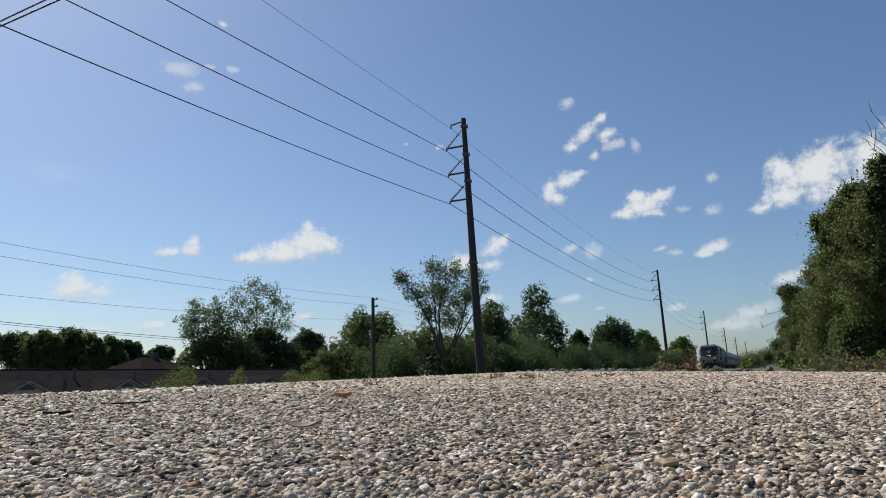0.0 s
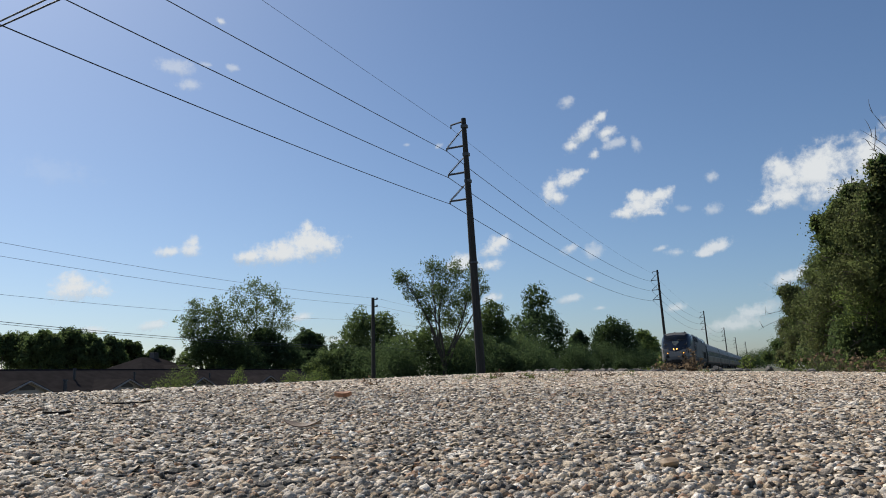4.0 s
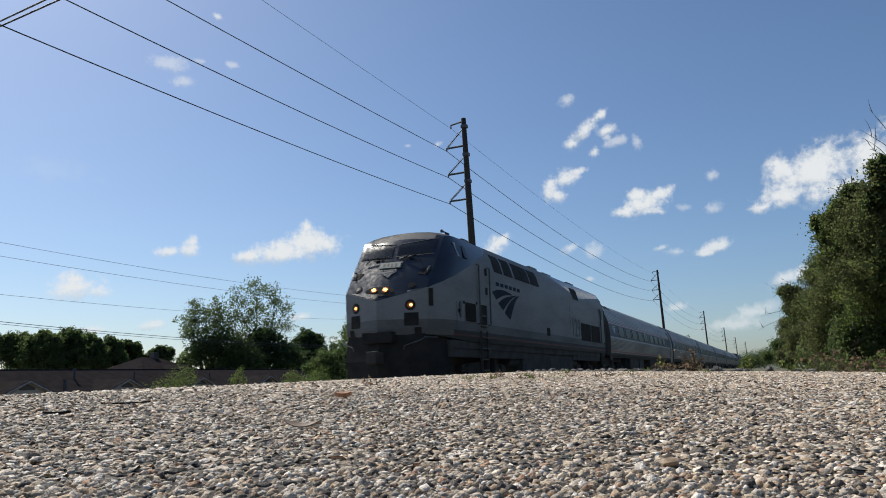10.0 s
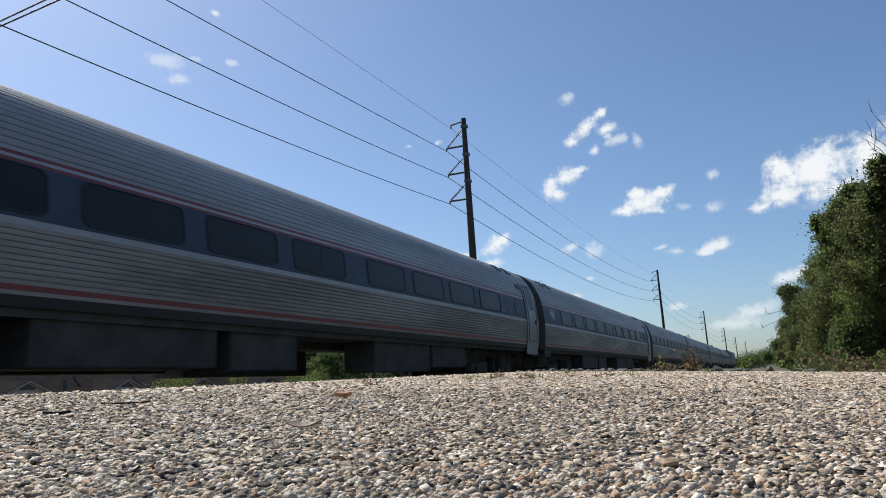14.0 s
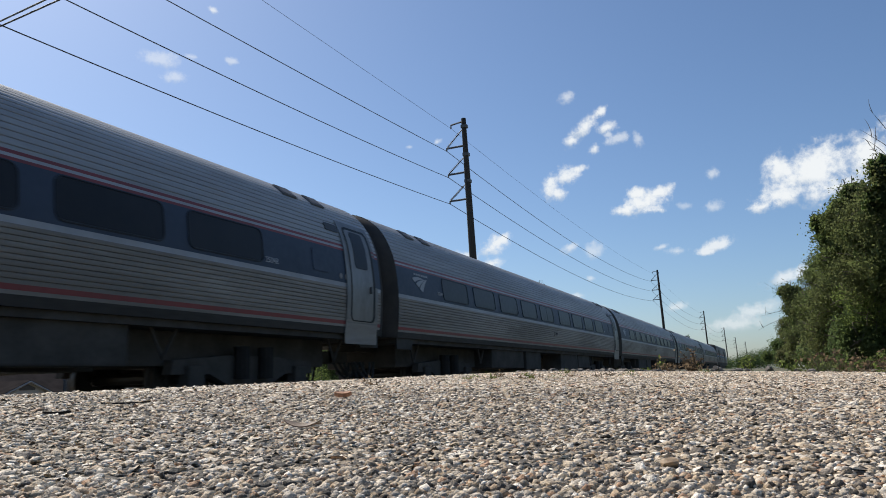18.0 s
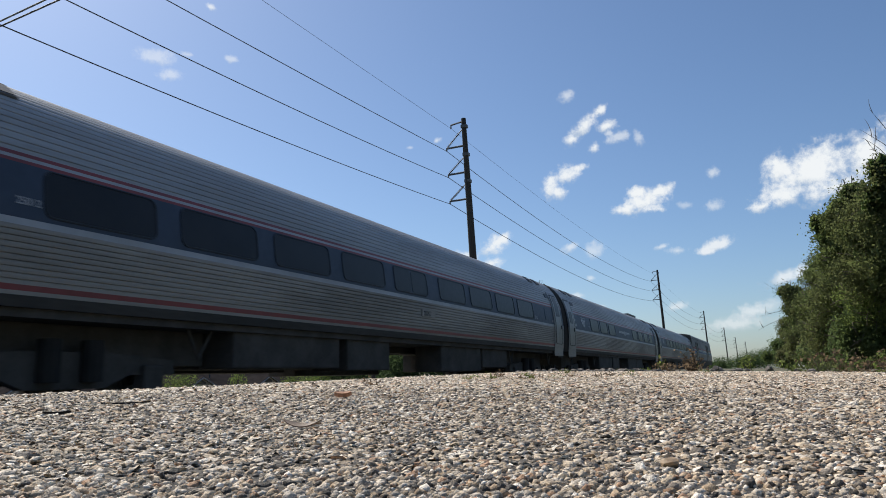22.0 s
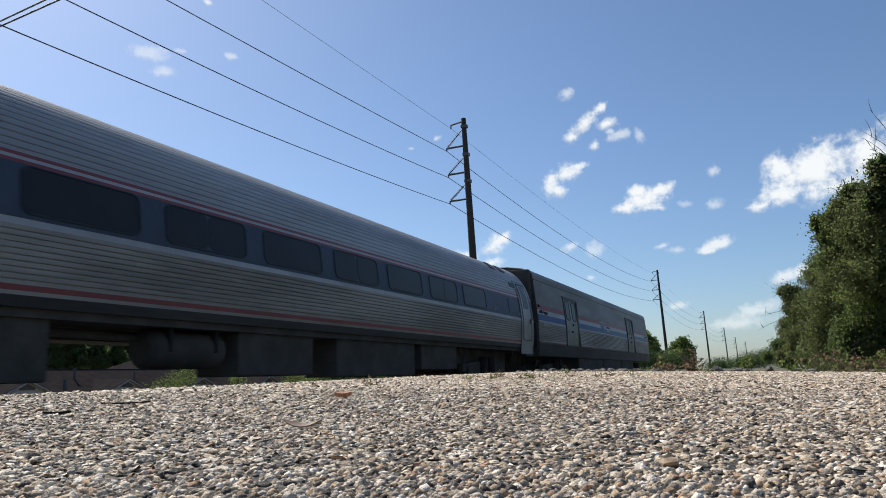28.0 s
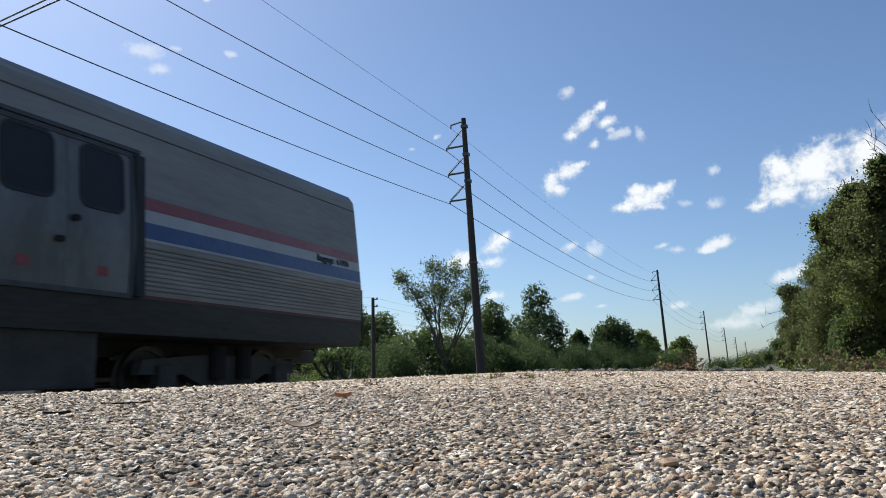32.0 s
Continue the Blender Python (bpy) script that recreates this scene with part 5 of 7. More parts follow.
def build_row_house():
    h = thing("row_house", "long low house row with brown shingle roof and pale gables", "house")
    y0, y1, xr, zr, xe, ze = 18.0, 84.6, -55.0, 1.72, -49.8, -0.65
    part("wall", box(xr - 5.0, xe - 0.35, y0 + 0.3, y1 - 0.3, -4.2, ze + 0.05), M_SIDING, h, "pale siding wall")
    part("roof", roof_slab(bmesh.new(), (xr, y0, zr), (xr, y1, zr), (xe, y1, ze), (xe, y0, ze)), M_ROOF, h)
    part("roof", roof_slab(bmesh.new(), (xr, y0, zr), (xr, y1, zr), (xr - 5.4, y1, ze), (xr - 5.4, y0, ze)), M_ROOF, h)
    part("ridge_cap", tube([(xr, y0, zr + 0.01), (xr, y1, zr + 0.01)], 0.07, 6), M_ROOF, h)
    part("gutter", box(xe - 0.02, xe + 0.10, y0, y1, ze - 0.12, ze + 0.02, 0.02), M_TRIM, h, "pale weathered gutter")
    for y in (y0 + 0.25, y1 - 0.25):
        bm = bmesh.new()
        tri = [(xr - 5.0, ze), (xe - 0.4, ze), (xr, zr - 0.18)]
        a = [bm.verts.new((x, y - 0.1, z)) for x, z in tri]
        b = [bm.verts.new((x, y + 0.1, z)) for x, z in tri]
        bm.faces.new(a)
        bm.faces.new(b[::-1])
        for i in range(3):
            bm.faces.new((a[i], a[(i + 1) % 3], b[(i + 1) % 3], b[i]))
        bmesh.ops.recalc_face_normals(bm, faces=bm.faces[:])
        part("end_gable", bm, M_SIDING, h)
    for y, top, w in ((28.0, 0.82, 2.6), (37.2, 0.82, 2.6), (46.3, 0.83, 2.5), (55.1, 0.88, 2.4), (65.3, 0.95, 2.3), (74.2, 0.94, 2.3), (82.8, 0.95, 1.7)):
        xf = xe + 0.55
        low = top - w * 0.46
        bm = bmesh.new()
        tri = [(y - w + 0.12, low - 0.02), (y + w - 0.12, low - 0.02), (y + w - 0.12, -1.2), (y - w + 0.12, -1.2), (y, top - 0.09)]
        order = [3, 2, 1, 4, 0]
        a = [bm.verts.new((xf, tri[i][0], tri[i][1])) for i in order]
        b = [bm.verts.new((xf - 0.15, tri[i][0], tri[i][1])) for i in order]
        bm.faces.new(a)
        bm.faces.new(b[::-1])
        for i in range(5):
            bm.faces.new((a[i], a[(i + 1) % 5], b[(i + 1) % 5], b[i]))
        bmesh.ops.recalc_face_normals(bm, faces=bm.faces[:])
        g = part("gable", bm, M_SIDING, h, "pale gable with a dark vent")
        back = xr + (zr - top) * (xr - xe) / (ze - zr)
        for s in (-1, 1):
            part("gable_roof", roof_slab(bmesh.new(), (xf + 0.3, y, top), (back - 1.2, y, top), (back - 1.2, y + s * (w + 0.15), low - 0.06), (xf + 0.3, y + s * (w + 0.15), low - 0.06), 0.10), M_ROOF, g)
            part("barge_board", tube([(xf + 0.30, y, top - 0.12), (xf + 0.30, y + s * (w + 0.12), low - 0.18)], 0.075, 4), M_TRIM, g, "weathered trim board")
        vent = [(-0.62, 0.0), (0.62, 0.0), (0.62, 0.16), (0, 0.44), (-0.62, 0.16)]
        part("gable_vent", slab(vent, 0.03), M_VENT, g, "", Matrix(((0, 0, 1, xf), (1, 0, 0, y), (0, 1, 0, top - 0.72), (0, 0, 0, 1))))
    for y, x, z, hgt, r in ((41.6, -50.8, -0.2, 0.95, 0.13), (44.4, -53.2, 0.85, 0.85, 0.09), (50.6, -53.0, 0.75, 0.6, 0.07), (60.5, -53.0, 0.7, 0.5, 0.07)):
        pp = part("vent_pipe", tube([(x, y, z), (x, y, z + hgt)], r, 8), M_GASKET, h)
        part("pipe_cap", tube([(x, y, z + hgt - 0.02), (x, y, z + hgt + 0.10)], r * 1.5, 8), M_GASKET, pp)
    return h


def build_back_house():
    h = thing("house", "hipped brown roof of a house behind the row", "house")
    cx, cy, zt = -74.0, 72.0, 3.85
    bm = bmesh.new()
    base = [bm.verts.new((cx + dx, cy + dy, 1.2)) for dx, dy in ((-6, -5.5), (6, -5.5), (6, 7.5), (-6, 7.5))]
    r0, r1 = bm.verts.new((cx, cy - 0.5, zt)), bm.verts.new((cx, cy + 2.5, zt))
    for f in ((base[0], base[1], r0), (base[1], base[2], r1, r0), (base[2], base[3], r1), (base[3], base[0], r0, r1), (base[3], base[2], base[1], base[0])):
        bm.faces.new(f)
    bmesh.ops.recalc_face_normals(bm, faces=bm.faces[:])
    part("roof", bm, M_ROOF, h)
    part("wall", box(cx - 5.5, cx + 5.5, cy - 5, cy + 7, -3.6, 1.22), M_SIDING, h)
    bm = bmesh.new()
    roof_slab(bm, (cx + 6.6, cy + 1.0, 2.75), (cx + 1.5, cy + 1.0, 2.75), (cx + 1.5, cy - 1.9, 1.35), (cx + 6.6, cy - 1.9, 1.35))
    roof_slab(bm, (cx + 6.6, cy + 1.0, 2.75), (cx + 1.5, cy + 1.0, 2.75), (cx + 1.5, cy + 3.9, 1.35), (cx + 6.6, cy + 3.9, 1.35))
    part("gable_roof", bm, M_ROOF, h)
    bm = bmesh.new()
    a = [bm.verts.new((cx + 6.3, cy + dy, z)) for dy, z in ((-1.7, 1.2), (3.7, 1.2), (1.0, 2.62))]
    b = [bm.verts.new((cx + 6.1, cy + dy, z)) for dy, z in ((-1.7, 1.2), (3.7, 1.2), (1.0, 2.62))]
    bm.faces.new(a)
    bm.faces.new(b[::-1])
    for i in range(3):
        bm.faces.new((a[i], a[(i + 1) % 3], b[(i + 1) % 3], b[i]))
    bmesh.ops.recalc_face_normals(bm, faces=bm.faces[:])
    part("gable", bm, M_SIDING, h)
    part("chimney", box(cx - 0.4, cx + 0.4, cy + 1.4, cy + 2.2, 3.2, 4.5, 0.03), M_VENT, h)


build_row_house()
build_back_house()

# ---- trees, bushes and vines ----
def leaf_mesh(name, centres, sizes, rng, material, facing=None):
    """Many small bent leaves, one quad each, turned every way or roughly as facing says."""
    n = len(centres)
    c = rng.normal(size=(n, 3)) * (0.75 if facing is not None else 1.0)
    if facing is not None:
        c += facing * 0.5
    c /= np.linalg.norm(c, axis=1)[:, None]
    a = np.cross(c, rng.normal(size=(n, 3)))
    a /= np.linalg.norm(a, axis=1)[:, None]
    b = np.cross(c, a)
    s = sizes[:, None]
    v = np.stack([centres - a * s * 0.5, centres + b * s * 0.34 + c * s * 0.10, centres + a * s * 0.55, centres - b * s * 0.34 + c * s * 0.10], axis=1).reshape(-1, 3)
    me = bpy.data.meshes.new(name)
    me.vertices.add(n * 4)
    me.loops.add(n * 4)
    me.polygons.add(n)
    me.vertices.foreach_set("co", v.ravel())
    me.loops.foreach_set("vertex_index", np.arange(n * 4))
    me.polygons.foreach_set("loop_start", np.arange(0, n * 4, 4))
    me.update()
    me.materials.append(material)
    me.validate()
    return me


def clumped(rng, middles, radii, count):
    """Places on the rounded outsides of clumps of leaves, and the way each leaf faces."""
    pick = rng.choice(len(middles), count, p=radii ** 2 / (radii ** 2).sum())
    u = rng.normal(size=(count, 3))
    u /= np.linalg.norm(u, axis=1)[:, None]
    r = radii[pick] * rng.uniform(0.35, 1.12, count) ** 0.6
    return middles[pick] + u * r[:, None] * np.array([1.0, 1.0, 0.8]), u + np.array([0, 0, 0.35])


def wander(rng, a, b, bend, n=5):
    """Points of a crooked limb from a to b that starts off upward."""
    a, b = np.array(a, float), np.array(b, float)
    pts = []
    off = rng.normal(size=3) * bend
    for k in range(n + 1):
        t = k / n
        p = a + (b - a) * t
        p = p + off * math.sin(math.pi * t) + np.array([0, 0, 0.5 * bend * math.sin(math.pi * t)])
        pts.append(tuple(p))
    return pts


TREE_LOOKS = {
    # leaves, leaf size, clump against crown, limb tips, material, bare foot, trunk
    "sparse": (15000, 0.13, 0.046, 210, M_LEAF, 0.30, 0.17),
    "leafy": (8500, 0.19, 0.15, 40, M_LEAF, 0.03, 0.14),
    "dark": (8000, 0.24, 0.15, 40, M_LEAF_DARK, 0.03, 0.16),
    "pine": (8000, 0.22, 0.16, 50, M_LEAF_DARK, 0.12, 0.18),
    "pale": (7000, 0.27, 0.16, 40, M_LEAF_PALE, 0.03, 0.15),
    "wood": (7000, 0.27, 0.17, 40, M_LEAF, 0.0, 0.18),
    # undergrowth lies in shadow, and that shade is put into its leaf colour
    "bush": (9000, 0.13, 0.17, 40, M_LEAF_DARK, 0.0, 0.06),
    "shrub": (2200, 0.075, 0.20, 24, M_SHRUB, 0.0, 0.03),
}
TREE_LABELS = {
    "sparse": ("open-crowned tree with thin spring foliage and visible limbs", "tree"), "leafy": ("bushy green tree in full leaf beyond the tracks", "tree"),
    "dark": ("dense dark green tree beyond the tracks", "tree"), "pine": ("dark narrow evergreen tree with an uneven top", "tree"),
    "pale": ("pale yellow-green leafy tree beside the track", "tree"), "wood": ("dark rounded tree of the wood behind the houses", "tree"),
    "bush": ("green undergrowth bush along the far bank", "bush"), "shrub": ("small bright green shrub above the bank", "shrub"),
}


def build_tree(look_of, x, y, top, width, seed):
    rng = np.random.default_rng(seed)
    count, size, clump, tips, mat, bare, thick = TREE_LOOKS[look_of]
    label, cat = TREE_LABELS[look_of]
    t = thing("bush" if cat == "bush" else "shrub" if cat == "shrub" else "tree", label, cat)
    foot = ground_z(x, y) - 0.05
    t.matrix_basis = pose(x, y, foot)
    size *= min(1.6, max(1.0, width / 7.0))
    h = top - foot
    w = width / 2
    low = bare * h
    centre = np.array([0, 0, (h + low) / 2])
    half = np.array([w, w, (h - low) / 2])
    bm = bmesh.new()
    trunk = wander(rng, (0, 0, 0), (rng.normal() * 0.05 * h, rng.normal() * 0.05 * h, h * 0.80), 0.03 * h)
    add_tube(bm, trunk, [thick * q for q in (1.2, 1.0, 0.85, 0.65, 0.42, 0.2)], 8)
    ends = []
    limbs = 16 if look_of == "pine" else 11 if look_of == "sparse" else 8
    per = max(2, tips // limbs)
    for i in range(limbs):
        az = 2 * math.pi * (i + rng.random() * 0.6) / limbs * (2.4 if look_of == "pine" else 1)
        if look_of == "pine":
            f = 0.22 + 0.76 * i / (limbs - 1)
            r = w * min(1.0, 1.25 - 0.8 * abs(f - 0.55) - 0.45 * max(0.0, f - 0.55)) * rng.uniform(0.55, 0.9)
            start = np.array([0, 0, h * f * 0.88])
            end = np.array([math.cos(az) * r, math.sin(az) * r, h * min(0.95, f + 0.02)])
        else:
            el = radians(rng.uniform(-5, 80))
            k = rng.uniform(0.72, 0.92)
            end = centre + half * np.array([math.cos(az) * math.cos(el), math.sin(az) * math.cos(el), math.sin(el)]) * k
            f = rng.uniform(0.0, 0.8)
            start = np.array(trunk[2]) * (1 - f) + np.array(trunk[4]) * f
        limb = wander(rng, start, end, 0.05 * h)
        add_tube(bm, limb, [thick * q for q in (0.55, 0.44, 0.36, 0.26, 0.16, 0.06)], 5, caps=False)
        ends.append(end)
        for j in range(per):
            base = np.array(limb[int(rng.integers(2, 6))])
            tip = base + rng.normal(size=3) * np.array([w, w, h * 0.4]) * (0.12 if look_of == "pine" else 0.25)
            rel = (tip - centre) / half
            if np.linalg.norm(rel) > 0.92:
                tip = centre + rel / np.linalg.norm(rel) * half * rng.uniform(0.82, 0.95)
            ends.append(tip)
            if look_of in ("sparse", "shrub"):
                add_tube(bm, wander(rng, base, tip, 0.025 * h, 3), [thick * q2 for q2 in (0.20, 0.15, 0.10, 0.05)], 4, caps=False)
    ends = np.array(ends)
    radii = width * clump * rng.uniform(0.6, 1.35, len(ends))
    if look_of not in ("sparse", "pine"):
        # rounded clumps all over the crown close it to the ground
        m = 46
        fill = rng.normal(size=(m, 3))
        fill /= np.linalg.norm(fill, axis=1)[:, None]
        fill = centre + fill * half * rng.uniform(0.55, 0.86, size=(m, 1))
        fill[:, 2] = np.maximum(fill[:, 2], 0.15)
        skirt = np.stack([rng.uniform(-0.8, 0.8, 16) * w, rng.uniform(-0.8, 0.8, 16) * w, rng.uniform(0.05, 0.4, 16) * h], 1)
        ends = np.concatenate([ends, fill, skirt])
        radii = np.concatenate([radii, width * clump * rng.uniform(0.7, 1.3, m + 16)])
    part("trunk", bm, M_BARK, t)
    if look_of == "sparse":
        radii *= rng.uniform(0.5, 1.5, len(radii))
    cen, way = clumped(rng, ends, radii, count)
    if look_of == "sparse":
        cen += rng.normal(size=cen.shape) * 0.16
    cen[:, 2] = np.maximum(cen[:, 2], 0.05)
    put("crown", leaf_mesh("crown", cen, size * rng.uniform(0.6, 1.35, count), rng, mat, way), t)
    if look_of not in ("sparse", "shrub"):
        # larger leaves deep inside close the crown
        m = 900
        deep = rng.normal(size=(m, 3))
        deep /= np.linalg.norm(deep, axis=1)[:, None]
        inner = centre + deep * half * 0.70 * rng.uniform(0.1, 1.0, size=(m, 1)) ** 0.5
        if look_of == "pine":
            inner = ends[rng.choice(len(ends), m)] * np.array([0.7, 0.7, 1.0]) + rng.normal(size=(m, 3)) * width * 0.06
        inner[:, 2] = np.maximum(inner[:, 2], 0.1)
        put("inner_crown", leaf_mesh("inner_crown", inner, size * 2.4 * rng.uniform(0.7, 1.3, len(inner)), rng, mat), t)
    return t


def shaped_tree(look_of, x, y, lobes, seed):
    """A tree whose crown is a set of leafy lumps: offset across the view, height and radius of each."""
    rng = np.random.default_rng(seed)
    _, size, _, _, mat, _, thick = TREE_LOOKS[look_of]
    label, cat = TREE_LABELS[look_of]
    t = thing("tree", label, cat)
    foot = ground_z(x, y) - 0.05
    t.matrix_basis = pose(x, y, foot)
    far = math.hypot(x, y)
    across, along = np.array([y / far, -x / far, 0]), np.array([x / far, y / far, 0])
    sparse = look_of == "sparse"
    if not sparse:
        lobes = [(dx, z, r * (1.38 if look_of == "pine" else 1.18)) for dx, z, r in lobes]
    mids = np.array([across * dx + along * rng.uniform(-0.6, 0.6) * r + np.array([0, 0, z - foot]) for dx, z, r in lobes])
    rads = np.array([q[2] for q in lobes])
    top = mids[:, 2].max()
    fork_z = top * (0.30 if sparse else 0.45)
    stem = (mids * (rads ** 2)[:, None]).sum(0) / (rads ** 2).sum()
    bm = bmesh.new()
    trunk = wander(rng, (stem[0], stem[1], 0), (stem[0], stem[1], fork_z), 0.02 * top)
    add_tube(bm, trunk, [thick * q for q in (1.3, 1.1, 1.0, 0.95, 0.9, 0.8)], 8)
    ends, radii = [], []
    for m, r in zip(mids, rads):
        limb = wander(rng, trunk[int(rng.integers(3, 6))] if m[2] > fork_z else trunk[2], m, 0.06 * top, 6)
        add_tube(bm, limb, [thick * q for q in (0.52, 0.44, 0.36, 0.28, 0.20, 0.13, 0.05)], 6, caps=False)
        count = int(44 + 16 * r) if sparse else int(40 + 12 * r)
        for j in range(count):
            d = rng.normal(size=3)
            d /= np.linalg.norm(d)
            q = m + d * r * (rng.uniform(0.25, 1.1) if sparse else rng.uniform(0.45, 1.08))
            q[2] = max(q[2], 0.15)
            ends.append(q)
            radii.append(r * (rng.uniform(0.12, 0.28) if sparse else rng.uniform(0.12, 0.30)))
            if sparse and j % 4 == 0:
                base = np.array(limb[int(rng.integers(3, 7))])
                add_tube(bm, wander(rng, base, q, 0.02 * top, 3), [thick * w for w in (0.085, 0.065, 0.045, 0.025)], 4, caps=False)
    part("trunk", bm, M_BARK, t)
    ends, radii = np.array(ends), np.array(radii)
    leaf = min(0.20, 0.0017 * far) * (1.35 if sparse else 1.1)
    area = float((rads ** 2).sum())
    n = int(min(17000, max(6000, ((20.0 if far < 80 else 8.0) if sparse else 12.0) * area / leaf ** 2)))
    cen, way = clumped(rng, ends, radii, n)
    if sparse:
        cen += rng.normal(size=cen.shape) * 0.13
    cen[:, 2] = np.maximum(cen[:, 2], 0.05)
    put("crown", leaf_mesh("crown", cen, leaf * rng.uniform(0.6, 1.4, n), rng, mat, way), t)
    if not sparse:
        m = 2200
        pick = rng.choice(len(mids), m, p=rads ** 2 / (rads ** 2).sum())
        deep = rng.normal(size=(m, 3))
        deep /= np.linalg.norm(deep, axis=1)[:, None]
        inner = mids[pick] + deep * (rads[pick] * 0.82 * rng.uniform(0.0, 1.0, m) ** 0.4)[:, None]
        inner[:, 2] = np.maximum(inner[:, 2], 0.1)
        put("inner_crown", leaf_mesh("inner_crown", inner, leaf * 2.8 * rng.uniform(0.7, 1.3, m), rng, mat), t)
    return t


def plant(look_of, seed, places):
    for i, spec in enumerate(places):
        build_tree(look_of, *spec, seed + i)


plant("wood", 100, [(-99, 76, 5.6, 9.0), (-97, 83, 5.4, 9.0), (-75, 90, 4.6, 9.0), (-67, 96, 4.6, 9.0), (-60, 99, 4.2, 8.0)])
plant("leafy", 260, [(-26.5, 79.7, 5.2, 5.0), (-30.0, 92.0, 5.6, 6.0)])
plant("bush", 220, [(-64.6, 78.9, 4.6, 8.7), (-39, 60.5, 3.1, 5.8), (-34, 57, 2.8, 6.2), (-31.6, 55.6, 3.1, 5.8), (-24.3, 57, 3.3, 6.4), (-23.5, 61.7, 3.7, 6.2), (-24.7, 74, 4, 6.7), (-24.9, 99.9, 4.6, 6.4), (-22.9, 109.6, 4.4, 7.1), (-19.8, 122.4, 4.2, 7.6), (-14.9, 82.7, 1.5, 2.4), (-15.6, 127, 3.3, 6.2), (-26.7, 51.5, 2.8, 4.8), (-26, 85, 4.9, 5.8), (-6.4, 229.9, 4.3, 10.5), (-1.5, 236, 5.2, 10), (2.5, 200, 6, 10), (-15, 252, 3.4, 11), (-20.5, 66, 2.4, 5.8), (-22, 90, 3.3, 5.8)])
plant("shrub", 380, [(-36.4, 37.0, 1.1, 2.2), (-35.9, 37.6, 1.8, 1.9), (-35.0, 37.6, 1.7, 2.0), (-34.2, 37.4, 1.0, 1.6), (-28.4, 34.9, 1.3, 1.1), (-23.7, 35.9, 1.0, 1.9), (-25.0, 35.4, 0.85, 1.4)])
shaped_tree("sparse", -66.4, 83.9, [(0.56, 13.31, 1.93), (3.15, 12.01, 2.09), (-1.9, 12.26, 1.75), (4.74, 10.39, 1.61), (0.44, 10.42, 2.71), (-2.23, 9.48, 2.06), (4.99, 8.22, 1.29), (2.8, 7.84, 2.4), (-0.66, 7.09, 2.38)], 700)
shaped_tree("sparse", -69.5, 77.3, [(-0.4, 10.14, 1.67), (2.13, 10.75, 1.38), (-1.44, 8.63, 1.66), (1.23, 8.46, 2.13), (3.12, 8.84, 1.53), (-0.67, 6.81, 1.96), (1.86, 6.18, 2.13)], 701)
shaped_tree("sparse", -23.9, 54.9, [(-0.97, 8.88, 0.93), (0.56, 8.64, 1.12), (2.42, 8.4, 0.93), (-3.31, 8.01, 0.93), (-3.86, 8.59, 0.47), (-2.18, 6.86, 1.02), (-0.23, 6.89, 1.39), (1.8, 6.74, 1.2), (3.16, 7.25, 0.56), (-1.39, 5.26, 1.01), (0.55, 5.2, 1.38)], 702)
shaped_tree("leafy", -34.3, 61, [(-0.84, 5.43, 1.28), (-1.69, 4.49, 1.17), (1.19, 5.28, 1.18), (-0.06, 3.93, 1.92), (1.69, 3.78, 1.39), (-1.92, 2.81, 1.59), (0.18, 2.07, 1.8)], 703)
shaped_tree("leafy", -25.4, 70.6, [(-0.06, 6.36, 1.27), (-0.69, 5, 1.49), (0.79, 4.84, 1.15), (-0.42, 3.28, 1.94), (1.1, 2.78, 1.37), (-1.49, 2.19, 1.48)], 704)
shaped_tree("pine", -28.3, 95, [(0.24, 10.58, 1.37), (-0.55, 9.86, 0.91), (1.26, 9.93, 0.98), (0.11, 8.16, 1.29), (-1.31, 6.71, 1.51), (1.55, 6.9, 1.51), (0.12, 5.45, 2.56), (2.81, 5.5, 1.2), (-2.5, 5.55, 1.21), (2.6, 3.13, 1.79), (-1.86, 3.05, 2.25), (0.34, 2.46, 2.54)], 705)
shaped_tree("dark", -23.3, 125.9, [(-0.7, 7.65, 1.72), (-2.45, 6.59, 1.63), (1.08, 6.44, 1.81), (-0.86, 5.19, 2.86), (2.05, 4.51, 1.61), (-3.34, 4.53, 1.34), (-0.47, 2.72, 2.85), (1.34, 2.28, 1.89)], 706)
shaped_tree("pale", -19.7, 138.6, [(-1.4, 6.37, 1.45), (-0.2, 4.99, 1.75), (-1.12, 3.39, 2.47), (0.61, 2.72, 1.84)], 707)
shaped_tree("pale", -16.5, 149.1, [(1.23, 5.31, 1.31), (0.11, 4.27, 1.53), (1.94, 3.77, 1.74), (0.66, 2.09, 2.39)], 708)
shaped_tree("dark", -27, 110, [(0.87, 5.98, 0.68), (0.3, 4.98, 0.94), (1.29, 4.61, 1.02), (0.54, 3.28, 1.44), (1.65, 2.41, 1.19), (-0.54, 1.98, 1.19)], 709)
shaped_tree("dark", -64.9, 96.2, [(-0.23, 6.67, 1.4), (1.23, 6.29, 1.05), (-1.51, 5.83, 1.22), (0.03, 4.93, 2.09), (1.92, 4.89, 0.87), (3.65, 5.11, 0.7)], 710)
shaped_tree("leafy", -33.5, 57, [(-1.04, 2.18, 1), (-2.53, 1.82, 0.99), (-3.51, 1.46, 0.69), (-1.54, 1.3, 1.09), (0.44, 1.5, 1.2), (-4.24, 1.28, 0.5)], 711)
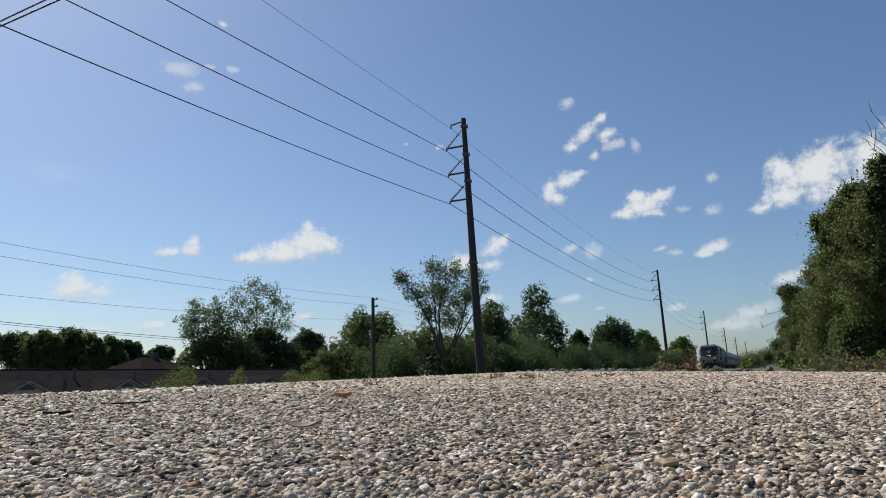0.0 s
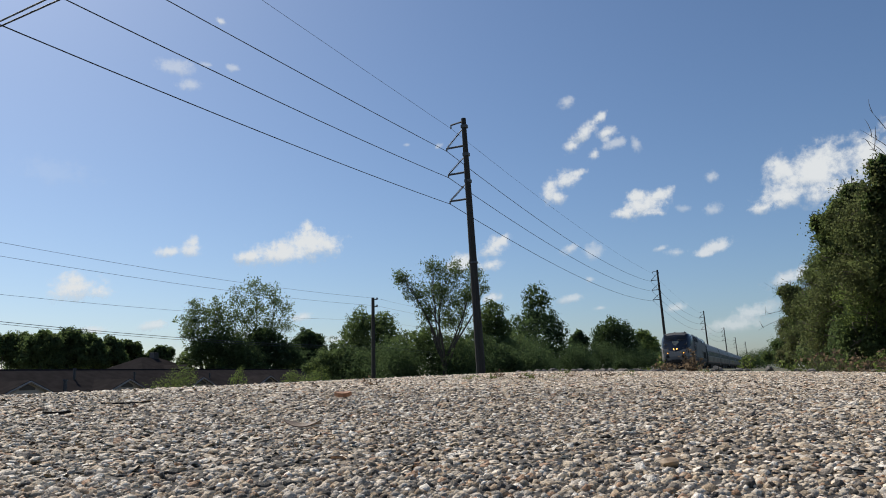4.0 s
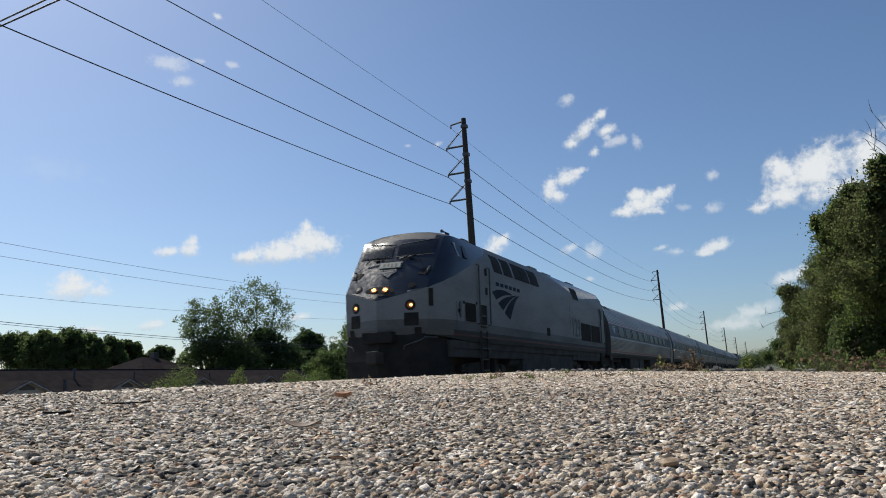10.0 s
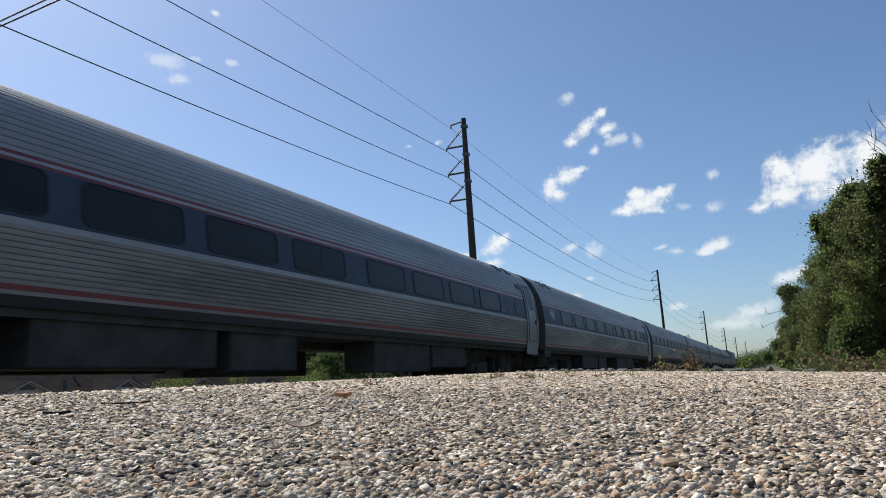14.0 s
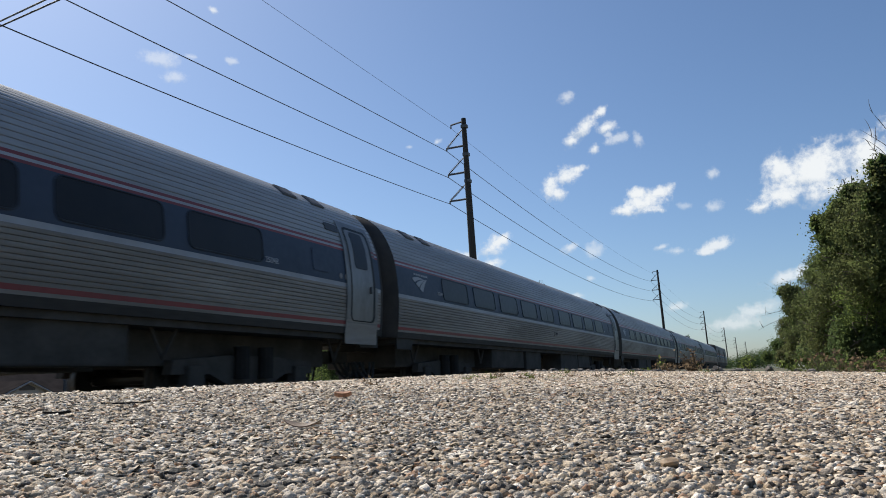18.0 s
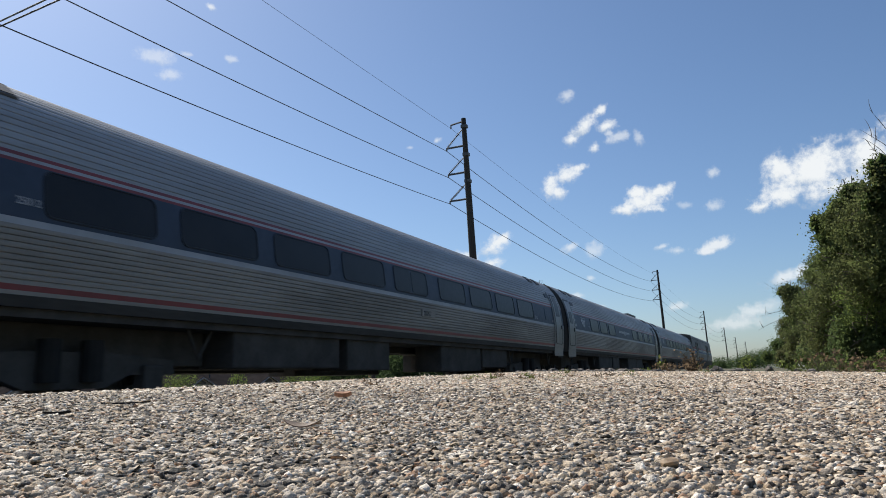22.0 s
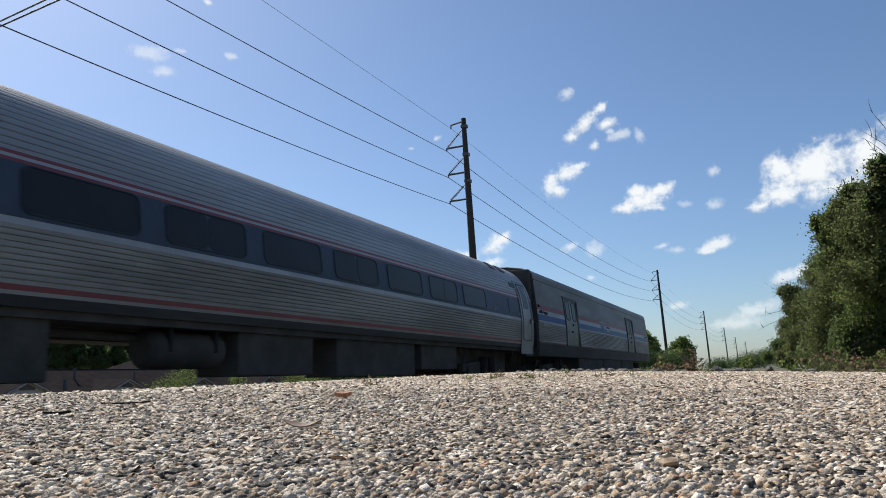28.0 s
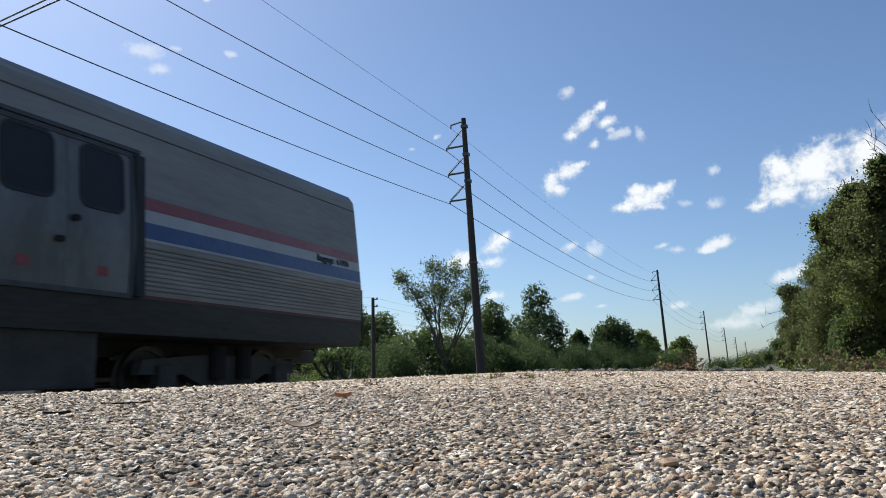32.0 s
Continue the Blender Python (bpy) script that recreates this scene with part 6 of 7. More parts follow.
shaped_tree("leafy", -62, 82, [(-5.44, 5.8, 1.96), (-3.96, 4.43, 1.97), (-7.94, 4.66, 2.1), (-6.11, 3.13, 2.25), (-9.7, 3.81, 1.64), (-2.48, 3.34, 1.97), (-10.73, 2.87, 1.04)], 712)
shaped_tree("dark", -63, 86, [(-1.15, 5.28, 2.06), (0.8, 4.21, 1.75), (-2.7, 6.25, 2.06), (-0.36, 3.06, 2.06), (2.36, 3.39, 1.43), (-3.05, 3.75, 2.21)], 713)
shaped_tree("leafy", -27.5, 57, [(1.04, 3.42, 1.16), (-0.18, 2.88, 1.35), (-1.64, 2.44, 1.35), (2.47, 2.81, 1.26), (1, 1.89, 1.45), (3.67, 2.29, 1.26), (-2.37, 1.61, 1.15), (-0.46, 1.31, 1.25)], 714)
shaped_tree("dark", -26, 62, [(1.67, 2.9, 1.23), (0.35, 1.92, 1.33), (2.12, 1.46, 1.33), (3.67, 1.82, 1.12), (4.92, 1.13, 1.02), (3.13, 1.03, 1.02)], 715)
shaped_tree("wood", -97, 69.5, [(0.68, 6.7, 1.42), (2.17, 7.02, 1.27), (0.07, 5.69, 1.57), (1.82, 4.9, 2.05), (-0.56, 7.1, 0.78)], 716)
shaped_tree("wood", -92.3, 71, [(0.59, 7.23, 1.18), (-0.61, 6.61, 1.09), (1.81, 6.61, 1.26), (0.49, 5.37, 2.19), (1.61, 3.96, 1.72), (-1.15, 4.39, 1.55)], 717)
shaped_tree("wood", -91.9, 74.6, [(0.33, 7.67, 1.21), (1.58, 7.35, 1.22), (-0.56, 6.87, 1.12), (0.72, 5.74, 2.26), (2.08, 4.61, 1.94), (-0.4, 4.01, 1.92)], 718)
shaped_tree("wood", -91.4, 78.2, [(0.22, 7.13, 1.08), (1.3, 6.46, 1), (-0.3, 5.65, 1.82), (1.23, 4.81, 1.83), (2.4, 3.97, 1.33)], 719)
shaped_tree("wood", -90.9, 81.8, [(0.03, 6.81, 0.94), (1.06, 6.37, 0.86), (0.17, 5.37, 1.53), (1.31, 4.34, 1.37)], 720)
shaped_tree("wood", -90.5, 85.4, [(-0.42, 6.47, 0.87), (0.72, 6.11, 0.88), (0.12, 5.07, 1.4), (1.19, 4.54, 1.05), (-0.8, 4.05, 1.22)], 721)
shaped_tree("wood", -86.6, 90.1, [(-1.65, 5.56, 0.89), (-0.39, 5.36, 0.8), (-2.71, 5.22, 0.71), (-1.2, 4.67, 1.25), (-3.52, 4.71, 0.53)], 722)


def build_hedge():
    """A bank of vine-covered trees beside the road: overlapping lumps of leaves with bare twigs, dark below."""
    lumps = [
        # x, y, z, radius across, radius up
        (2.67, 21, 3.46, 0.85, 0.81), (2.17, 22, 3.96, 0.61, 0.58), (2.83, 20.5, 4.21, 0.56, 0.53), (2.42, 22, 4.59, 0.33, 0.32), (1.85, 23, 3.74, 0.45, 0.42), (1.59, 22.5, 3.99, 0.17, 0.16), (2.16, 23, 3.12, 0.82, 0.78), (2.75, 21, 2.52, 0.99, 0.94), (2.91, 20, 4.72, 0.33, 0.31), (2.13, 29, 3.2, 0.88, 0.83), (2.54, 27, 2.2, 1.21, 1.15), (1.95, 31, 2.26, 0.89, 0.85), (2.72, 22, 1.32, 1.17, 1.11), (2.09, 28, 1.17, 1.06, 1.01), (2.2, 22, 0.62, 0.85, 0.81), (1.38, 42, 3.73, 0.64, 0.61), (1.06, 42, 4, 0.45, 0.308), (1.71, 42, 2.8, 0.93, 0.88), (1.2, 46, 2.15, 0.76, 0.73), (1.53, 38, 1.24, 0.99, 0.94), (0.58, 50, 1.43, 0.56, 0.53), (-0.22, 60, 0.91, 0.42, 0.4), (0.88, 45, 0.57, 0.62, 0.59), (1.61, 30, 0.43, 0.69, 0.66),
    ] + [
        # Unseen lumps, added to keep sky light and its reflection off the train.
        (7.5, 17.0, 3.4, 2.6, 3.2), (9.5, 11.0, 4.0, 3.6, 4.0), (11.0, 4.0, 4.2, 3.8, 4.2), (11.5, -4.0, 4.2, 4.0, 4.4), (11.5, -12.0, 4.2, 4.2, 4.4), (11.0, -21.0, 4.2, 4.6, 4.4), (10.0, -31.0, 4.2, 5.0, 4.4), (7.5, 78.0, 4.2, 5.0, 4.0), (8.0, 100.0, 4.2, 6.0, 4.0), (9.0, 130.0, 4.2, 7.0, 4.0), (11.0, 165.0, 5.0, 8.0, 5.0), (13.0, 205.0, 5.0, 9.0, 5.0), (15.0, 250.0, 5.0, 10.0, 5.0),     ] + [(9.0 + 0.03 * y + (i % 2), y, 5.5, 6.5, 7.0) for i, y in enumerate(range(66, 330, 11))]
    rng = np.random.default_rng(77)
    hedge = thing("vine_thicket", "overgrown thicket of vine-covered trees with dead twigs", "thicket")
    for i, (x, y, z, r, rz) in enumerate(lumps):
        near = i < 24
        n = (1100 if r < 0.6 else int(4500 + 7500 * r * r)) if near else 1500
        sub = rng.normal(size=(70, 3))
        sub /= np.linalg.norm(sub, axis=1)[:, None]
        sub = np.array([x, y, z]) + sub * np.array([r, r, rz]) * rng.uniform(0.55, 0.98, size=(70, 1))
        cen, way = clumped(rng, sub, r * rng.uniform(0.13, 0.30, 70), n)
        if near:
            cen += rng.normal(size=cen.shape) * (0.30 if r < 0.6 else 0.10) * r
        cen[:, 2] = np.maximum(cen[:, 2], ground_z(x, y) + 0.03)
        mat = (M_LEAF_VINE if z > 1.6 else (M_SHRUB, M_LEAF_VINE, M_LEAF)[i % 3]) if near else M_LEAF
        put("foliage", leaf_mesh("foliage", cen, (0.052 + 0.010 * (i % 3) + (0 if near else 0.26)) * rng.uniform(0.6, 1.5, n), rng, mat, way), hedge)
        m = 150
        deep = rng.normal(size=(m, 3))
        deep /= np.linalg.norm(deep, axis=1)[:, None]
        deep = np.array([x, y, z]) + deep * np.array([r, r, rz]) * 0.75 * rng.uniform(0.1, 1.0, size=(m, 1)) ** 0.5
        deep[:, 2] = np.maximum(deep[:, 2], ground_z(x, y) + 0.05)
        put("inner_foliage", leaf_mesh("inner_foliage", deep, 0.40 * rng.uniform(0.6, 1.3, m), rng, M_LEAF), hedge)
    for x, y, top, r in ((3.6, 23.8, 5.2, 0.13), (3.0, 30.0, 4.8, 0.11), (2.0, 45.0, 4.6, 0.12), (4.8, 33.0, 5.5, 0.13), (2.4, 56.0, 4.6, 0.12), (5.6, 19.6, 4.0, 0.12)):
        bm = bmesh.new()
        g = ground_z(x, y) - 0.1
        pts = wander(rng, (x, y, g), (x + rng.normal() * 0.2, y + rng.normal() * 0.2, top * 0.8), 0.15)
        add_tube(bm, pts, [r, r * 0.9, r * 0.75, r * 0.6, r * 0.4, r * 0.2], 7)
        for j in range(7):
            b = np.array(pts[1 + j % 4])
            add_tube(bm, wander(rng, b, b + rng.normal(size=3) * np.array([0.4, 0.4, 0.3]) + np.array([0.2, 0, 0.5]), 0.08), [r * q for q in (0.4, 0.3, 0.24, 0.18, 0.1, 0.05)], 5, caps=False)
        part("trunk", bm, M_BARK, hedge)
    bm = bmesh.new()
    for j in range(900):
        x, y, z, r, rz = lumps[int(rng.integers(0, 24) if j < 300 else rng.choice([9, 10, 11, 12, 13, 14, 17, 19, 23]))]
        d = rng.normal(size=3)
        d /= np.linalg.norm(d)
        a = np.array([x, y, z]) + d * np.array([r, r, rz]) * 0.5
        b = a + d * np.array([r, r, rz]) * rng.uniform(0.35, 0.62) + np.array([0, 0, rng.uniform(0.0, 0.25)])
        if b[2] > 0.2:
            add_tube(bm, wander(rng, a, b, 0.12, 4), [0.016, 0.014, 0.011, 0.008, 0.004], 4, caps=False)
    # bare shoots that stand out against the sky
    for a, b in (((3.7, 21.5, 5.2), (2.71, 21.3, 6.16)), ((3.6, 21.5, 5.6), (2.98, 21.3, 6.68)), ((3.5, 21.5, 4.8), (2.75, 21.3, 5.92)), ((3.3, 21.5, 4.7), (2.95, 21.3, 5.62)), ((1.8, 44.0, 3.6), (0.06, 43.6, 4.71)), ((1.6, 44.0, 3.2), (-0.32, 43.6, 2.88)), ((1.5, 44.0, 2.9), (-0.47, 43.6, 2.13))):
        add_tube(bm, wander(rng, a, b, 0.04, 5), [0.014, 0.013, 0.011, 0.009, 0.006, 0.003], 4, caps=False)
        for j in range(2):
            p = np.array(a) + (np.array(b) - np.array(a)) * rng.uniform(0.4, 0.95)
            add_tube(bm, wander(rng, p, p + rng.normal(size=3) * 0.16 + np.array([-0.1, 0, 0.25]), 0.04, 3), [0.009, 0.008, 0.006, 0.003], 4, caps=False)
    tagged(part("twig", bm, M_TWIG, hedge, "bare grey twigs"), kind="stuff")


build_hedge()

# ---- clouds ----
def cloud_material():
    m = bpy.data.materials.new("cloud")
    m.use_nodes = True
    n, l = m.node_tree.nodes, m.node_tree.links
    n.clear()
    tc, info = n.new("ShaderNodeTexCoord"), n.new("ShaderNodeObjectInfo")

    def math_node(op, a, b=None, c=None, clamp=False):
        q = n.new("ShaderNodeMath")
        q.operation, q.use_clamp = op, clamp
        for i, v in enumerate((a, b, c)):
            if v is None:
                continue
            if isinstance(v, (int, float)):
                q.inputs[i].default_value = v
            else:
                l.new(v, q.inputs[i])
        return q.outputs[0]

    form, rise = n.new("ShaderNodeAttribute"), n.new("ShaderNodeAttribute")
    form.attribute_name, rise.attribute_name = "form", "rise"
    seed = math_node("MULTIPLY", info.outputs["Random"], 400.0)
    big, fine = n.new("ShaderNodeTexNoise"), n.new("ShaderNodeTexNoise")
    for t, s, d, ro in ((big, 0.0125, 9.0, 0.62), (fine, 0.05, 8.0, 0.66)):
        t.noise_dimensions = "4D"
        t.inputs["Scale"].default_value, t.inputs["Detail"].default_value, t.inputs["Roughness"].default_value = s, d, ro
        l.new(tc.outputs["Object"], t.inputs["Vector"])
        l.new(seed, t.inputs["W"])
    body = math_node("MULTIPLY_ADD", big.outputs["Fac"], 2.5, -1.25)
    puff = math_node("MULTIPLY_ADD", fine.outputs["Fac"], 1.1, -0.55)
    d = math_node("ADD", form.outputs["Fac"], math_node("ADD", body, puff))
    edge = n.new("ShaderNodeMapRange")
    edge.interpolation_type = "SMOOTHSTEP"
    edge.inputs["From Min"].default_value, edge.inputs["From Max"].default_value = -0.05, 1.15
    l.new(d, edge.inputs["Value"])
    att = n.new("ShaderNodeAttribute")
    att.attribute_type, att.attribute_name = "OBJECT", "thickness"
    alpha = math_node("MULTIPLY", edge.outputs[0], att.outputs["Fac"], clamp=True)
    # white tops and grey undersides are shading put into the clouds' own glow
    shade = n.new("ShaderNodeMapRange")
    shade.inputs["From Min"].default_value, shade.inputs["From Max"].default_value = -1.15, -0.15
    l.new(math_node("ADD", rise.outputs["Fac"], math_node("MULTIPLY", body, 0.5)), shade.inputs["Value"])
    col = n.new("ShaderNodeMixRGB")
    col.inputs[1].default_value, col.inputs[2].default_value = (0.50, 0.58, 0.68, 1), (0.84, 0.87, 0.91, 1)
    l.new(shade.outputs[0], col.inputs[0])
    em, tr, mx, out = n.new("ShaderNodeEmission"), n.new("ShaderNodeBsdfTransparent"), n.new("ShaderNodeMixShader"), n.new("ShaderNodeOutputMaterial")
    em.inputs["Strength"].default_value = 1.12
    l.new(col.outputs[0], em.inputs["Color"])
    l.new(alpha, mx.inputs[0])
    l.new(tr.outputs[0], mx.inputs[1])
    l.new(em.outputs[0], mx.inputs[2])
    l.new(mx.outputs[0], out.inputs["Surface"])
    return m


M_CLOUD = cloud_material()
CLOUDS = []
FAR = 2500.0


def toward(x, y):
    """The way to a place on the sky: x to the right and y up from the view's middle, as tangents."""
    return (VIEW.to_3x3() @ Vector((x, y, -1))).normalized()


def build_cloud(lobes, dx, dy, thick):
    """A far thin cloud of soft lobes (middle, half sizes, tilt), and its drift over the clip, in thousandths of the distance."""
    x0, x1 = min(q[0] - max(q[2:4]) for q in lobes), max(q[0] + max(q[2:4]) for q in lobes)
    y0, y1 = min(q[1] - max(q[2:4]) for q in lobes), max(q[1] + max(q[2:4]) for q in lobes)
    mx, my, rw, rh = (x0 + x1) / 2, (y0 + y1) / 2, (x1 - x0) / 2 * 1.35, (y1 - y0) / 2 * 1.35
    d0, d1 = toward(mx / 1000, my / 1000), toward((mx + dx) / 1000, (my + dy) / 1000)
    n = 28
    verts, faces, form, rise = [], [], [], []
    for j in range(n + 1):
        for i in range(n + 1):
            a, b = -1 + 2 * i / n, -1 + 2 * j / n
            verts.append((a * rw * FAR / 1000, b * rh * FAR / 1000, -0.04 * rw * FAR / 1000 * (a * a + b * b)))
            best, lift = -9.0, 0.0
            for x, y, rx, ry, tilt in lobes:
                u, v = mx + a * rw - x, my + b * rh - y
                c, s = math.cos(radians(tilt)), math.sin(radians(tilt))
                f = 1.0 - 1.15 * math.hypot((u * c + v * s) / rx, (v * c - u * s) / ry)
                if f > best:
                    best, lift = f, v / ry
            form.append(max(-2.0, best + 0.27))
            rise.append(lift)
    for j in range(n):
        for i in range(n):
            k = j * (n + 1) + i
            faces.append((k, k + 1, k + n + 2, k + n + 1))
    me = mesh_of("cloud", verts, faces, M_CLOUD, 60)
    for name, values in (("form", form), ("rise", rise)):
        me.attributes.new(name, "FLOAT", "POINT").data.foreach_set("value", values)
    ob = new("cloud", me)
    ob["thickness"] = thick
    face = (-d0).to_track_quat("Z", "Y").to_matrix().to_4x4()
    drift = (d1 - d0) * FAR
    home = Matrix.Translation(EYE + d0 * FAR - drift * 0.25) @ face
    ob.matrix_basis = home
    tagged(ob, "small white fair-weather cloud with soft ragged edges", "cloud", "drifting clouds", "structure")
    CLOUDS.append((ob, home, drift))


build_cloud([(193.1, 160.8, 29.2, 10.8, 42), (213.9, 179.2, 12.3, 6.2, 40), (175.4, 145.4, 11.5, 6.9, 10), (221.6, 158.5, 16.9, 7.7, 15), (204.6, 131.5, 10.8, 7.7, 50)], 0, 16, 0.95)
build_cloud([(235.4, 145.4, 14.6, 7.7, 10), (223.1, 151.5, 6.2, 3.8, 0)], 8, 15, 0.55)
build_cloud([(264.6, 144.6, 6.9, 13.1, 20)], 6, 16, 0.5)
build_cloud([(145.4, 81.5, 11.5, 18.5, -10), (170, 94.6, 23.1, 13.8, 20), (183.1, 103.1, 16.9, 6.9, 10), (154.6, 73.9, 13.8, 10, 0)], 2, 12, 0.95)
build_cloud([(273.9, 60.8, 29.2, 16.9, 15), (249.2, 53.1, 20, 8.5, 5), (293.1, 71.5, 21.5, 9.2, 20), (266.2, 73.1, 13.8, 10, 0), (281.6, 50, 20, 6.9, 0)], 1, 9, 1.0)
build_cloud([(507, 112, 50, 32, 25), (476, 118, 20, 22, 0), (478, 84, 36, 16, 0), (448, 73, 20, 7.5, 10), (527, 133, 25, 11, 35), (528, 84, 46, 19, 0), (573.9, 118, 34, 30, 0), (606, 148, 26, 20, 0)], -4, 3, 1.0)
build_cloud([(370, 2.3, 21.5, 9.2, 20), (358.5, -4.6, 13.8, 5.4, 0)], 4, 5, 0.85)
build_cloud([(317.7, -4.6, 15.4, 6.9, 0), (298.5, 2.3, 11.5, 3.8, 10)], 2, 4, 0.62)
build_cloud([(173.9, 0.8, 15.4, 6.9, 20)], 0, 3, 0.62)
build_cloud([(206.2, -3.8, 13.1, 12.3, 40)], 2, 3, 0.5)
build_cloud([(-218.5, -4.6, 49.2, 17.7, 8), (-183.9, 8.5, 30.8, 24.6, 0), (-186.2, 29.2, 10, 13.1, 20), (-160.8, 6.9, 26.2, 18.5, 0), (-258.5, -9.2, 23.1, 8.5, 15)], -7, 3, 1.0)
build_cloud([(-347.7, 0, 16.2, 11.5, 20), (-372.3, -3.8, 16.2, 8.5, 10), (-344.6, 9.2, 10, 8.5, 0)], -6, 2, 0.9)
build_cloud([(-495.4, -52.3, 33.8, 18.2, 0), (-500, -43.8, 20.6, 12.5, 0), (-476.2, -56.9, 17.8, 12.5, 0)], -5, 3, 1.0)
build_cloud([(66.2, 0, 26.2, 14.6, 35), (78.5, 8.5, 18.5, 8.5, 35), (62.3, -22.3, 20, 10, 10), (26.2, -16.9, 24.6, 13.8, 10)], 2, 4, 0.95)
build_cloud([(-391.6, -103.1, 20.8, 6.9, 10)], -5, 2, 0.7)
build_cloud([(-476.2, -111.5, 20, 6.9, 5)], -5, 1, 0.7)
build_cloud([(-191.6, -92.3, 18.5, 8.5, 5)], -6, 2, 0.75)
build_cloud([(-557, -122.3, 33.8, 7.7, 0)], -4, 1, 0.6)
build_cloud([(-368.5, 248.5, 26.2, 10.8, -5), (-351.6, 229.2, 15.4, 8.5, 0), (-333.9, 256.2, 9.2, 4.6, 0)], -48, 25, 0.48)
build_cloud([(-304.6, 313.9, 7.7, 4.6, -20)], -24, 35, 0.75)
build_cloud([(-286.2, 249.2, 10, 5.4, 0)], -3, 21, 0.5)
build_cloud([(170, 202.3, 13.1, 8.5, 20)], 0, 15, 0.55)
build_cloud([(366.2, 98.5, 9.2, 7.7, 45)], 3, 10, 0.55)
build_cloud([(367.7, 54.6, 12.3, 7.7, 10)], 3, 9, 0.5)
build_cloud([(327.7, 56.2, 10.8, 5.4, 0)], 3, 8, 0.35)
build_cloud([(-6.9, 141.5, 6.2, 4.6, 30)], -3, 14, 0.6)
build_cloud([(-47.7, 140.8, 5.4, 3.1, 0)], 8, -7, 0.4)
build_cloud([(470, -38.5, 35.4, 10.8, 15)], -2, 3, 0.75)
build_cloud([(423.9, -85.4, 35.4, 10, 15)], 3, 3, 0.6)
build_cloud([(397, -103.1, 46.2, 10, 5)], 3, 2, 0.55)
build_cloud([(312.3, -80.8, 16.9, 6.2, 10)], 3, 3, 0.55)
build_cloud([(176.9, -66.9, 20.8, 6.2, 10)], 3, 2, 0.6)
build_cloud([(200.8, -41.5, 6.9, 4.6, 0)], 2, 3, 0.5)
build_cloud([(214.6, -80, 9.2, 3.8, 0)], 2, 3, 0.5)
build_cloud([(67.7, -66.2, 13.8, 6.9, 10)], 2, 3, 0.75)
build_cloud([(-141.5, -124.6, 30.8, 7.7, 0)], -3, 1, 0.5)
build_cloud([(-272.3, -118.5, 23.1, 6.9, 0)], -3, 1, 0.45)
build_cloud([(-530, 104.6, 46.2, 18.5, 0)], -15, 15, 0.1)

# ---- loose things on and round the pavement ----
def gravel_material(name, single):
    """Worn aggregate: each stone its own pale, tan, grey or dark colour."""
    m = surface(name, (0.56, 0.56, 0.56), (0.27, 0.27, 0.27), 170.0, 0.60, bump=0.004, bump_scale=520, fine=0.5, spec=0.2)
    n, l = m.node_tree.nodes, m.node_tree.links
    b = n["Principled BSDF"]
    src = b.inputs["Base Color"].links[0].from_socket
    geo, ramp, mul = n.new("ShaderNodeObjectInfo" if single else "ShaderNodeNewGeometry"), n.new("ShaderNodeValToRGB"), n.new("ShaderNodeMixRGB")
    ramp.color_ramp.interpolation = "CONSTANT"
    stops = [(0.0, (0.34, 0.29, 0.23)), (0.14, (0.48, 0.42, 0.34)), (0.28, (0.17, 0.155, 0.14)), (0.40, (0.60, 0.55, 0.48)), (0.52, (0.40, 0.32, 0.235)), (0.62, (0.07, 0.066, 0.062)), (0.73, (0.45, 0.42, 0.38)), (0.86, (0.68, 0.66, 0.62)), (0.95, (0.36, 0.24, 0.165))]
    el = ramp.color_ramp.elements
    el[0].position, el[0].color = stops[0][0], (*stops[0][1], 1)
    el[1].position, el[1].color = stops[1][0], (*stops[1][1], 1)
    for p, c in stops[2:]:
        e = el.new(p)
        e.color = (*c, 1)
    mul.blend_type = "MULTIPLY"
    mul.inputs[0].default_value = 1.0
    gain = n.new("ShaderNodeMixRGB")
    gain.blend_type = "MULTIPLY"
    gain.inputs[0].default_value = 1.0
    gain.inputs[2].default_value = (3.4, 3.1, 2.75, 1)
    l.new(src, gain.inputs[1])
    l.new(geo.outputs["Random" if single else "Random Per Island"], ramp.inputs[0])
    l.new(ramp.outputs[0], mul.inputs[1])
    l.new(gain.outputs[0], mul.inputs[2])
    l.new(mul.outputs[0], b.inputs["Base Color"])
    return m


M_GRAVEL = gravel_material("exposed_gravel", False)
M_STONE = gravel_material("loose_stone", True)
ICO = bmesh.new()
bmesh.ops.create_icosphere(ICO, subdivisions=1, radius=1.0)
ICO_V = np.array([v.co[:] for v in ICO.verts])
ICO_F = np.array([[v.index for v in f.verts] for f in ICO.faces])
ICO.free()
OCT_V = np.array([(1, 0, 0), (0, 1, 0), (-1, 0, 0), (0, -1, 0), (0.62, 0.62, 0.45), (-0.62, 0.62, 0.5), (-0.62, -0.62, 0.42), (0.62, -0.62, 0.5), (0.1, 0.05, 0.62)], float)
OCT_F = np.array([(0, 1, 4), (1, 2, 5), (2, 3, 6), (3, 0, 7), (4, 1, 5), (5, 2, 6), (6, 3, 7), (7, 0, 4), (4, 5, 8), (5, 6, 8), (6, 7, 8), (7, 4, 8)])


HEX_V = np.array([(math.cos(a), math.sin(a), 0.1) for a in (math.pi * k / 3 for k in range(6))] + [(0.1, 0, 0.62)])
HEX_F = np.array([(k, (k + 1) % 6, 6) for k in range(6)])
PYR_V = np.array([(1, 0, 0), (0, 1, 0), (-1, 0, 0), (0, -1, 0), (0.1, 0.05, 0.6)], float)
